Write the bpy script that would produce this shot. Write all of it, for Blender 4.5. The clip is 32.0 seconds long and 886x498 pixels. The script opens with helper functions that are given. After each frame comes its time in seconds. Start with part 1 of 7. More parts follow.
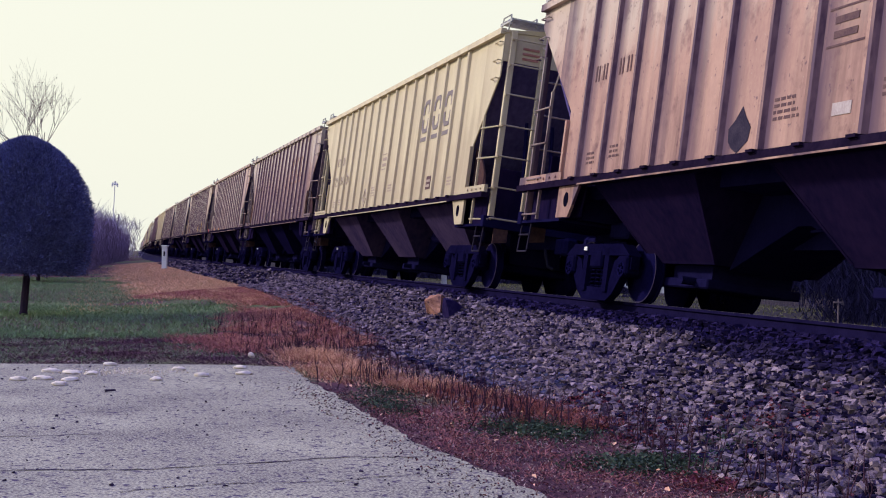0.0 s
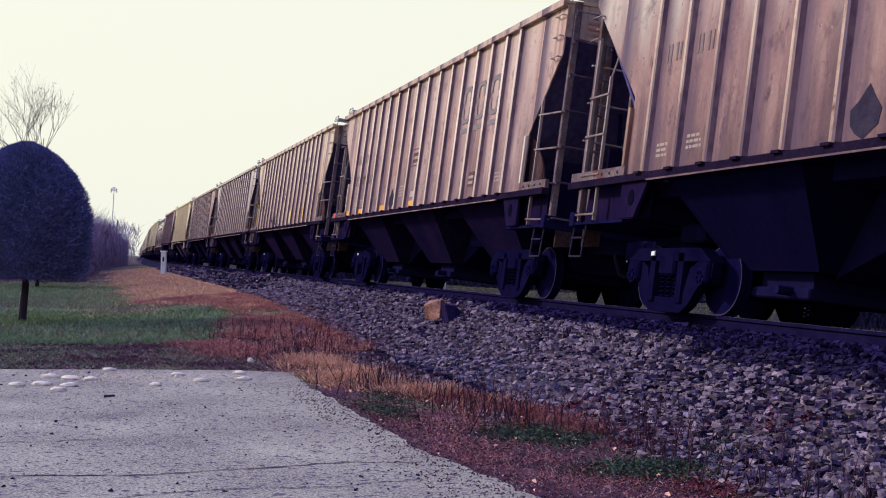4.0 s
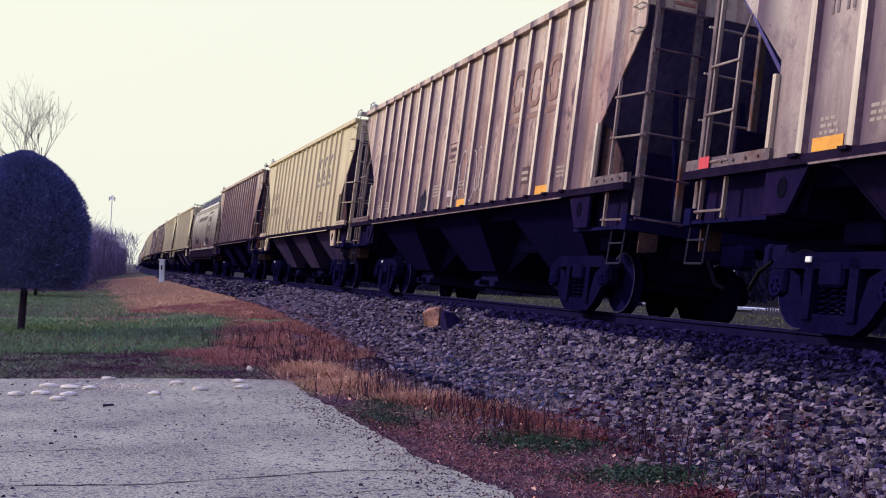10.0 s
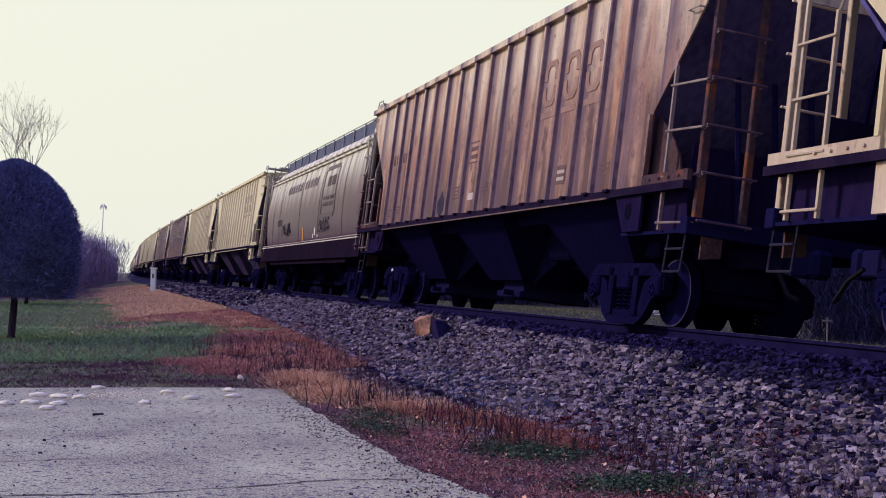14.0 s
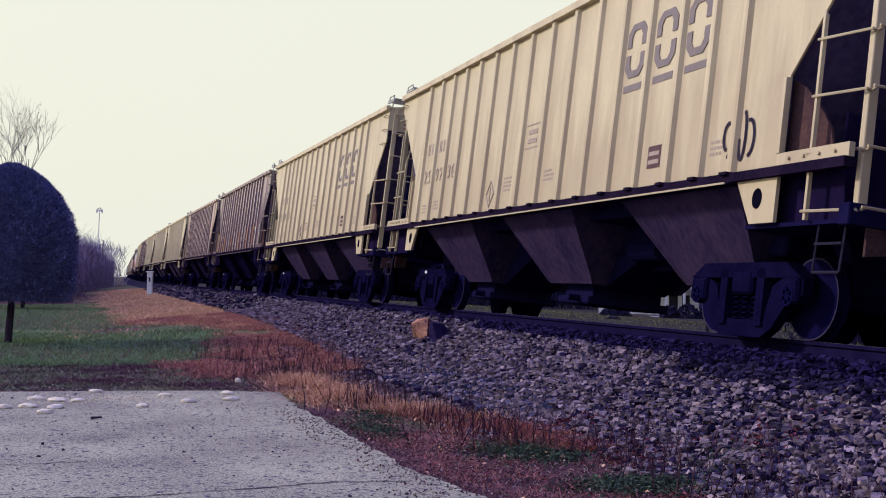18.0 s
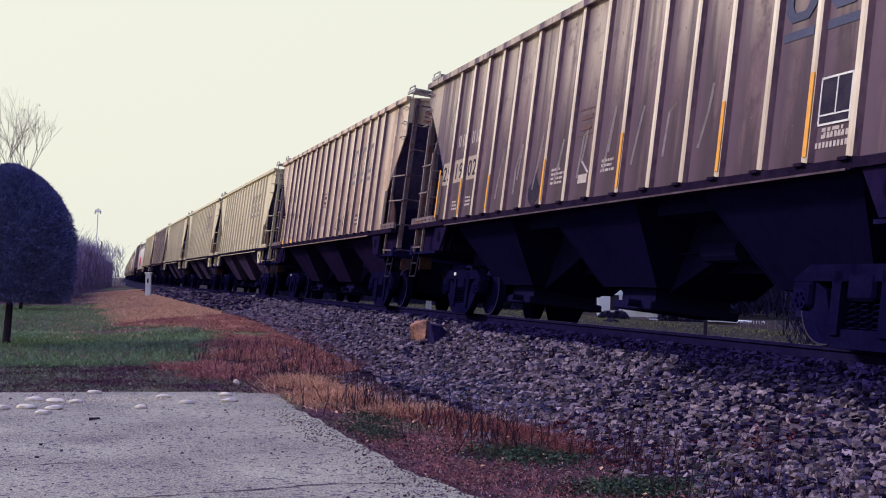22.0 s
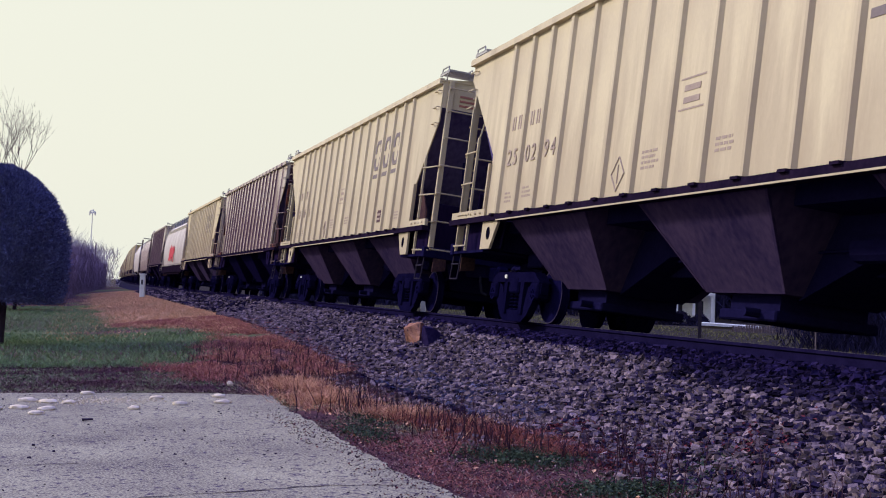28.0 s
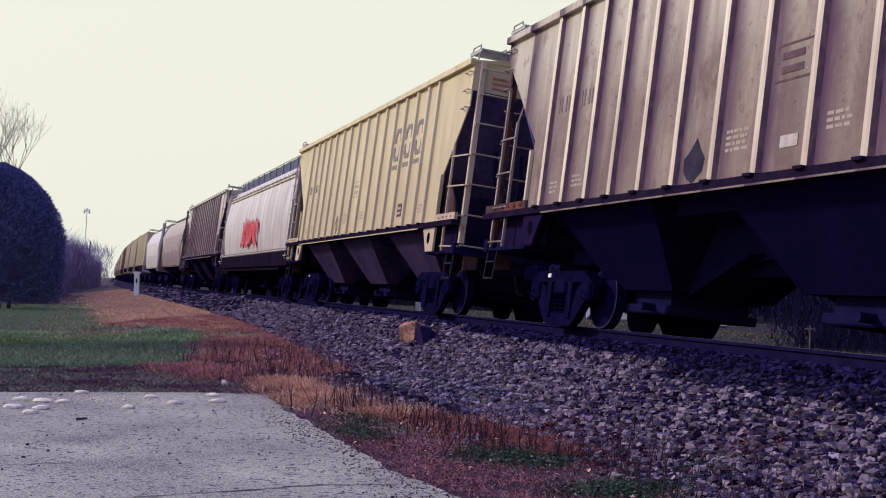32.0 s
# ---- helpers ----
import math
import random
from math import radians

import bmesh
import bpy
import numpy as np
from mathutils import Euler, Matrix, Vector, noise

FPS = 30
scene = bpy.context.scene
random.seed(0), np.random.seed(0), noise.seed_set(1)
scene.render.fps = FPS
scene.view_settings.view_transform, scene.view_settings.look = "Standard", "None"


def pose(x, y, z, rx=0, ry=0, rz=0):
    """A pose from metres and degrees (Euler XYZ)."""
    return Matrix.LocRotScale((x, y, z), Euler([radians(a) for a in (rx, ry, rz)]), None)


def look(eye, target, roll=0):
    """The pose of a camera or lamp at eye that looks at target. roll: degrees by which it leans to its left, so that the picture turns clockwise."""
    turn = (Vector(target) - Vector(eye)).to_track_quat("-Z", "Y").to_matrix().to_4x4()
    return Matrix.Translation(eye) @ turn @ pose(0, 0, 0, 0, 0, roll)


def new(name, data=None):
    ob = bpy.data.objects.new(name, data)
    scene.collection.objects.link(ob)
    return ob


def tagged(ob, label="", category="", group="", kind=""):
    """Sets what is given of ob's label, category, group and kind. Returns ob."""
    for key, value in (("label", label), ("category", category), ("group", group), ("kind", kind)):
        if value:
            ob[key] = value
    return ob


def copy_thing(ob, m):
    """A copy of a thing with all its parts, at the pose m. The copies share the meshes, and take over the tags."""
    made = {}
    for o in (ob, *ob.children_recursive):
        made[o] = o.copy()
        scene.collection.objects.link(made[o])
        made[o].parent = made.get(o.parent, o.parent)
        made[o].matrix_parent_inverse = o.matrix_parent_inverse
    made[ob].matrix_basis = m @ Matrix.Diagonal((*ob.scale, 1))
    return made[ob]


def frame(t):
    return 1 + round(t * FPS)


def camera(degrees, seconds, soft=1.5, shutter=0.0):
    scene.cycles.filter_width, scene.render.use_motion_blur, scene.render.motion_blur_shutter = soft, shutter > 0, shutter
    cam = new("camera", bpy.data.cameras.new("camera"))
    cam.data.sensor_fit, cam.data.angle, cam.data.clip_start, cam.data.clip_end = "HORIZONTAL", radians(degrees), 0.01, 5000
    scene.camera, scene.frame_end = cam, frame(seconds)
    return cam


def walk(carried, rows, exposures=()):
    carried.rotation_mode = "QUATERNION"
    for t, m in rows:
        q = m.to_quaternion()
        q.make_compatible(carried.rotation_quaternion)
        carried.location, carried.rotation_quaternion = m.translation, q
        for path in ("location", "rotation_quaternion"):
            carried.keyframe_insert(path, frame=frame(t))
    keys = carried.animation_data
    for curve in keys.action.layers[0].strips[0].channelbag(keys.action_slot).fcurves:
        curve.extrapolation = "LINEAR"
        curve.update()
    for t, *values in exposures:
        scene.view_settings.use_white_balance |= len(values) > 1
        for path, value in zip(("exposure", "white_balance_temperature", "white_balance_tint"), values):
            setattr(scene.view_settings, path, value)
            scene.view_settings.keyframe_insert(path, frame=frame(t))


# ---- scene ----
EYE = 1.45
PATH = [  # seconds, x, y, z, yaw, pitch, roll
    (0, 0, 0, -0, -0, 0.41, 1.4), (0.5, -0.002, -0.001, -0.003, -0.04, 0.446, 1.471),
    (1, -0.006, -0.004, 0.003, -0.059, 0.501, 1.464), (1.5, -0.003, 0.013, 0.002, -0.119, 0.425, 1.363),
    (2, -0.004, 0.004, -0.001, -0.129, 0.468, 1.285), (2.5, -0.004, -0.005, 0.004, -0.179, 0.527, 1.372),
    (3, -0.005, 0, -0.001, -0.193, 0.595, 1.38), (3.5, -0.003, 0.008, -0.003, -0.065, 0.668, 1.41),
    (5.5, -0.005, -0.004, 0.001, -0.082, 0.653, 1.166), (6, -0.004, -0.002, -0.003, -0.033, 0.682, 1.142),
    (6.5, -0.003, -0.006, 0.005, -0.044, 0.744, 1.073), (7, -0.003, -0.005, 0.003, -0.07, 0.871, 1.065),
    (7.5, -0.005, -0.006, -0.001, -0.077, 0.998, 1.073), (8, -0.006, -0.005, -0.001, -0.152, 0.957, 1.144),
    (8.5, -0.005, -0.01, -0.004, -0.149, 1.022, 1.162), (9, -0.011, -0.025, -0.002, 0.043, 1.135, 1.132),
    (9.5, 0, 0.004, 0, -0.028, 1.083, 1.173), (10, -0.006, -0.005, 0.004, -0.112, 1.005, 1.097),
    (10.5, -0.003, -0.009, 0.002, -0.11, 1.101, 1.15), (11, -0.007, -0.01, 0.004, -0.188, 1.15, 1.178),
    (11.5, 0, -0, -0, -0.301, 1.279, 1.171), (12, 0.002, 0.001, 0.003, -0.383, 1.255, 1.084),
    (12.5, -0.002, -0.006, -0.002, -0.364, 1.312, 0.977), (13, -0.005, -0.015, -0.002, -0.465, 1.414, 1.026),
    (13.5, -0.004, -0.018, 0, -0.424, 1.414, 1.052), (14, 0.006, 0.005, 0.005, -0.487, 1.412, 1.049),
    (14.5, -0.008, -0.01, -0, -0.543, 1.445, 1.067), (16.5, -0.004, -0.009, -0, -0.635, 1.606, 0.971),
    (17, -0.009, -0.015, -0.001, -0.625, 1.665, 0.93), (17.5, -0.008, -0.013, -0, -0.694, 1.646, 0.965),
    (18, -0.005, -0.01, 0.001, -0.658, 1.542, 0.857), (18.5, -0.002, -0.018, 0.005, -0.661, 1.568, 0.837),
    (19, 0.001, -0.01, -0.006, -0.691, 1.73, 0.942), (19.5, -0.002, -0.005, 0.002, -0.767, 1.719, 0.927),
    (20, -0.002, -0.009, 0.003, -0.77, 1.736, 0.985), (20.5, -0.007, -0.014, -0.004, -0.776, 1.693, 1.097),
    (21, -0.008, -0.011, -0.001, -0.811, 1.572, 0.995), (21.5, -0.009, -0.015, 0, -0.817, 1.664, 0.966),
    (22, -0.01, -0.018, 0.001, -0.736, 1.647, 1.047), (22.5, -0.011, -0.016, 0.001, -0.694, 1.7, 1.083),
    (23, 0.002, -0.011, 0.004, -0.663, 1.71, 1.047), (23.5, -0.001, -0.008, -0.002, -0.776, 1.605, 1.024),
    (24, -0.006, -0.013, 0, -0.878, 1.653, 1.011), (24.5, -0.003, -0.007, 0.003, -0.844, 1.636, 1.086),
    (25, -0.009, -0.024, -0.004, -0.833, 1.699, 1.227), (25.5, -0.005, -0.017, 0.001, -0.811, 1.643, 1.269),
    (27.5, -0.007, -0.02, -0.004, -1.084, 1.747, 1.315), (28, -0.004, -0.016, -0.005, -0.979, 1.79, 1.32),
    (28.5, 0.002, -0.014, -0.004, -0.97, 1.76, 1.317), (29, -0.002, -0.003, -0.009, -1.035, 1.655, 1.213),
    (29.5, 0.011, -0.001, -0.001, -1.013, 1.615, 1.237), (30, 0.01, -0.002, -0.008, -0.974, 1.632, 1.258),
    (30.5, 0.003, -0.01, -0.012, -1.018, 1.673, 1.243), (31, -0.006, -0.019, -0.003, -1.161, 1.699, 1.27),
    (31.5, -0.009, -0.019, -0.001, -1.294, 1.711, 1.349), (32, -0.005, -0.018, -0, -1.234, 1.739, 1.35),
]
cam = camera(40.94, 32.0, soft=1.1)
walk(cam, [(t, pose(x, y, EYE + z, 90 + pitch, 0, yaw) @ pose(0, 0, 0, 0, 0, roll)) for t, x, y, z, yaw, pitch, roll in PATH],
     exposures=[(0.0, 0.10), (10.0, 0.10), (15.0, 0.0), (24.0, 0.0), (32.0, 0.0)])

# world, sun, white balance
SUN_TO = Vector((-0.86, 0.30, 0.55)).normalized()
world = bpy.data.worlds.new("overcast_sky")
scene.world = world
world.use_nodes = True
wn, wl = world.node_tree.nodes, world.node_tree.links
sky = wn.new("ShaderNodeTexSky")
sky.sky_type, sky.sun_disc = "NISHITA", False
sky.sun_elevation = math.asin(SUN_TO.z)
sky.sun_rotation = math.atan2(SUN_TO.x, SUN_TO.y)
sky.air_density, sky.dust_density, sky.altitude = 2.0, 6.0, 100.0
cloud = wn.new("ShaderNodeMixRGB")  # an even layer of cloud under the sky
cloud.inputs[0].default_value = 0.93
high = wn.new("ShaderNodeMixRGB")  # cream cloud low down, cooler and bluer overhead
high.inputs[1].default_value, high.inputs[2].default_value = (9.1, 9.2, 8.0, 1), (4.4, 5.4, 17.0, 1)
where = wn.new("ShaderNodeTexCoord")
axes = wn.new("ShaderNodeSeparateXYZ")
climb = wn.new("ShaderNodeMapRange")
climb.inputs[1].default_value, climb.inputs[2].default_value = 0.27, 0.75
wl.new(where.outputs["Generated"], axes.inputs[0])
wl.new(axes.outputs["Z"], climb.inputs[0])
wl.new(climb.outputs[0], high.inputs[0])
# the haze is bright on the sun's side and fades towards the far side of the sky
facing = wn.new("ShaderNodeVectorMath")
facing.operation = "DOT_PRODUCT"
facing.inputs[1].default_value = Vector((SUN_TO.x, SUN_TO.y, 0)).normalized()
fade = wn.new("ShaderNodeMapRange")
fade.interpolation_type = "SMOOTHSTEP"
fade.inputs[1].default_value, fade.inputs[2].default_value = -0.95, -0.04
fade.inputs[3].default_value, fade.inputs[4].default_value = 0.42, 1.0
thin = wn.new("ShaderNodeVectorMath")
thin.operation = "SCALE"
wl.new(where.outputs["Generated"], facing.inputs[0])
wl.new(facing.outputs["Value"], fade.inputs[0])
wl.new(fade.outputs[0], thin.inputs["Scale"])
wl.new(high.outputs[0], thin.inputs[0])
wl.new(thin.outputs[0], cloud.inputs[2])
wl.new(sky.outputs[0], cloud.inputs[1])
wl.new(cloud.outputs[0], wn["Background"].inputs[0])
wn["Background"].inputs[1].default_value = 0.1
sun_data = bpy.data.lights.new("sun", "SUN")
sun_data.energy, sun_data.angle, sun_data.color = 3.2, radians(5), (1.0, 0.92, 0.84)
sun = new("sun", sun_data)
sun.matrix_world = look(SUN_TO * 60, (0, 0, 0))

# ---- materials ----
RIB_Y = [2.02, 2.69, 3.45, 4.27, 5.05, 5.86, 6.70, 7.56, 8.41, 9.24, 10.07, 10.89, 11.67, 12.41, 13.16, 13.95]  # the ribs along a car's side


def grain(name, base, dark, rough=0.85, scale=8.0, fine=60.0, stretch=(1, 1, 1), bump=0.2, metal=0.0, vary=0.0, spot=None, spot_scale=2.5, spot_at=0.62, coords="Object", dist=0.02, fine_share=0.45, gloss=None, spot_edge=0.5):
    """A rough surface: two colours mixed by coarse and fine noise, an optional third colour in patches, fine relief."""
    m = bpy.data.materials.new(name)
    m.use_nodes = True
    n, l = m.node_tree.nodes, m.node_tree.links
    b = n["Principled BSDF"]
    tc, mp = n.new("ShaderNodeTexCoord"), n.new("ShaderNodeMapping")
    mp.inputs["Scale"].default_value = stretch
    l.new(tc.outputs[coords], mp.inputs["Vector"])
    info = n.new("ShaderNodeObjectInfo")
    shift = n.new("ShaderNodeVectorMath")
    shift.operation = "MULTIPLY_ADD"
    shift.inputs[1].default_value = (37.0, 19.0, 23.0)
    l.new(info.outputs["Random"], shift.inputs[0])
    l.new(mp.outputs[0], shift.inputs[2])
    a, c = n.new("ShaderNodeTexNoise"), n.new("ShaderNodeTexNoise")
    a.inputs["Scale"].default_value, a.inputs["Detail"].default_value = scale, 5
    c.inputs["Scale"].default_value, c.inputs["Detail"].default_value = fine, 3
    l.new(shift.outputs[0], a.inputs["Vector"])
    l.new(shift.outputs[0], c.inputs["Vector"])
    add = n.new("ShaderNodeMath")
    add.operation = "MULTIPLY_ADD"
    add.inputs[1].default_value = fine_share
    l.new(c.outputs["Fac"], add.inputs[0])
    half = n.new("ShaderNodeMath")
    half.operation = "MULTIPLY"
    half.inputs[1].default_value = 1 - fine_share
    l.new(a.outputs["Fac"], half.inputs[0])
    l.new(half.outputs[0], add.inputs[2])
    ramp = n.new("ShaderNodeValToRGB")
    ramp.color_ramp.elements[0].position, ramp.color_ramp.elements[1].position = 0.36, 0.64
    ramp.color_ramp.elements[0].color, ramp.color_ramp.elements[1].color = (*dark, 1), (*base, 1)
    l.new(add.outputs[0], ramp.inputs[0])
    out = ramp.outputs[0]
    if spot:
        s = n.new("ShaderNodeTexNoise")
        s.inputs["Scale"].default_value, s.inputs["Detail"].default_value, s.inputs["Roughness"].default_value = spot_scale, 9, spot_edge
        l.new(shift.outputs[0], s.inputs["Vector"])
        r2 = n.new("ShaderNodeValToRGB")
        r2.color_ramp.elements[0].position, r2.color_ramp.elements[1].position = spot_at - 0.04, spot_at + 0.06
        l.new(s.outputs["Fac"], r2.inputs[0])
        mx = n.new("ShaderNodeMixRGB")
        mx.inputs[2].default_value = (*spot, 1)
        l.new(r2.outputs[0], mx.inputs[0])
        l.new(out, mx.inputs[1])
        out = mx.outputs[0]
    if vary:
        hs = n.new("ShaderNodeHueSaturation")
        mr = n.new("ShaderNodeMapRange")
        mr.inputs[3].default_value, mr.inputs[4].default_value = 1 - vary, 1 + vary
        geo = n.new("ShaderNodeNewGeometry")
        both = n.new("ShaderNodeMath")
        both.operation = "ADD"
        l.new(info.outputs["Random"], both.inputs[0])
        l.new(geo.outputs["Random Per Island"], both.inputs[1])
        fr = n.new("ShaderNodeMath")
        fr.operation = "FRACT"
        l.new(both.outputs[0], fr.inputs[0])
        l.new(fr.outputs[0], mr.inputs[0])
        l.new(mr.outputs[0], hs.inputs["Value"])
        l.new(out, hs.inputs["Color"])
        out = hs.outputs[0]
    l.new(out, b.inputs["Base Color"])
    b.inputs["Roughness"].default_value, b.inputs["Metallic"].default_value = rough, metal
    b.inputs["Specular IOR Level"].default_value = gloss if gloss is not None else 0.03 if rough >= 0.75 else 0.16
    if bump:
        bp = n.new("ShaderNodeBump")
        bp.inputs["Strength"].default_value, bp.inputs["Distance"].default_value = bump, dist
        l.new(add.outputs[0], bp.inputs["Height"])
        l.new(bp.outputs[0], b.inputs["Normal"])
    return m


def paint(name, base, stain, rust, rusty=0.66, rough=0.55, grime=0.5, rise=0.36, bite=(0.54, 0.76), chalk_glare=0.0, seam_dirt_shade=None, runs=None, fade=(2.3, 4.4)):
    """Weathered freight-car paint in the car's own space: blotches, streaks that run down, patches of rust, road grime
    that rises from the sill, a pale band under the eave for chalking and painted sky glare, dirt and painted shade
    beside every rib."""
    m = grain(name, base, stain, rough=rough, scale=1.7, fine=30.0, stretch=(1.0, 1.0, 0.55), bump=0.10, vary=0.05, spot=rust, spot_scale=3.4, spot_at=rusty, dist=0.006, spot_edge=0.72, fine_share=0.28)
    n, l = m.node_tree.nodes, m.node_tree.links
    b = n["Principled BSDF"]
    src = b.inputs["Base Color"].links[0].from_socket

    def node(kind, op=None, **values):
        k = n.new("ShaderNode" + kind)
        if op:
            k.operation = op
        for key, v in values.items():
            k.inputs[int(key[1:])].default_value = v
        return k

    def ramped(socket, a0, a1, b0, b1):
        k = node("MapRange", _1=a0, _2=a1, _3=b0, _4=b1)
        l.new(socket, k.inputs[0])
        return k.outputs[0]

    def joined(op, x, y):
        k = node("Math", op)
        l.new(x, k.inputs[0])
        l.new(y, k.inputs[1])
        return k.outputs[0]

    def over(under, colour, share):
        k = node("MixRGB", _2=(*colour, 1))
        l.new(share, k.inputs[0])
        l.new(under, k.inputs[1])
        return k.outputs[0]
    tc, sep = node("TexCoord"), node("SeparateXYZ")
    l.new(tc.outputs["Object"], sep.inputs[0])
    mp = node("Mapping")
    mp.inputs["Scale"].default_value = (1.0, 1.0, 0.13)
    l.new(tc.outputs["Object"], mp.inputs["Vector"])
    info = node("ObjectInfo")
    off = node("VectorMath", "MULTIPLY_ADD", _1=(11.0, 7.0, 3.0))
    l.new(info.outputs["Random"], off.inputs[0])
    l.new(mp.outputs[0], off.inputs[2])
    streak = node("TexNoise")
    streak.inputs["Scale"].default_value, streak.inputs["Detail"].default_value, streak.inputs["Roughness"].default_value = 3.6, 5, 0.58
    l.new(off.outputs[0], streak.inputs["Vector"])
    flow = streak.outputs["Fac"]
    # the pale top mixes chalked paint with painted sky glare
    if chalk_glare:
        src = over(src, (0.64, 0.58, 0.46) if not runs else (0.66, 0.55, 0.41), ramped(joined("ADD", ramped(sep.outputs["Z"], fade[0], fade[1], -0.22, 0.42), flow), 0.48, 0.80, 0.0, chalk_glare))
    rising = ramped(joined("ADD", flow, ramped(sep.outputs["Z"], 3.9, 1.5, -0.06, rise)), bite[0], bite[1], 0.0, grime)
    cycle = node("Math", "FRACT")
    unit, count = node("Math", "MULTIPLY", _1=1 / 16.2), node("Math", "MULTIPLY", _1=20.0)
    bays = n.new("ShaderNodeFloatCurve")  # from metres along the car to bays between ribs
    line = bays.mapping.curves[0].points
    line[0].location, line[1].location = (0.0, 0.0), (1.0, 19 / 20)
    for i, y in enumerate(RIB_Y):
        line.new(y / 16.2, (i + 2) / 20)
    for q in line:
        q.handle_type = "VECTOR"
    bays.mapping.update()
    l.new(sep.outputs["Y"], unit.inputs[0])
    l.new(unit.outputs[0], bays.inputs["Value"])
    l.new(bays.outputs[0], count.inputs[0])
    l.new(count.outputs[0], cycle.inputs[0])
    # this band paints dirt and the rib's shade together
    seam_band = joined("MULTIPLY", ramped(cycle.outputs[0], 0.52, 0.88, 0.0, 1.0 if seam_dirt_shade else 0.7 * grime), ramped(flow, 0.26, 0.50, 0.25, 1.0))
    if seam_dirt_shade:  # flaked chips and darker blotches
        for scale, lo, hi, share, tone in ((11.0, 0.63, 0.67, 0.65, seam_dirt_shade), (17.0, 0.67, 0.70, 0.6, (0.55, 0.47, 0.40)), (2.2, 0.55, 0.70, 0.65, rust)):
            chip = node("TexNoise")
            chip.inputs["Scale"].default_value, chip.inputs["Detail"].default_value, chip.inputs["Roughness"].default_value = scale, 6, 0.65
            place = node("VectorMath", "MULTIPLY_ADD", _1=(5.0 + scale, 9.0, 2.0))
            l.new(info.outputs["Random"], place.inputs[0])
            l.new(tc.outputs["Object"], place.inputs[2])
            l.new(place.outputs[0], chip.inputs["Vector"])
            src = over(src, tone, ramped(chip.outputs["Fac"], lo, hi, 0.0, share))
    if runs:  # rust that has run down the sheet
        fall, down = node("Mapping"), node("TexNoise")
        fall.inputs["Scale"].default_value = (1.0, 1.0, 0.07)
        l.new(off.outputs[0], fall.inputs["Vector"])
        down.inputs["Scale"].default_value, down.inputs["Detail"].default_value, down.inputs["Roughness"].default_value = 5.5, 3, 0.5
        l.new(fall.outputs[0], down.inputs["Vector"])
        src = over(src, runs, ramped(down.outputs["Fac"], 0.50, 0.66, 0.0, 0.75))
    src = over(src, [0.75 * c for c in rust], rising)
    src = over(src, seam_dirt_shade or [0.75 * c for c in rust], seam_band)
    l.new(src, b.inputs["Base Color"])
    return m


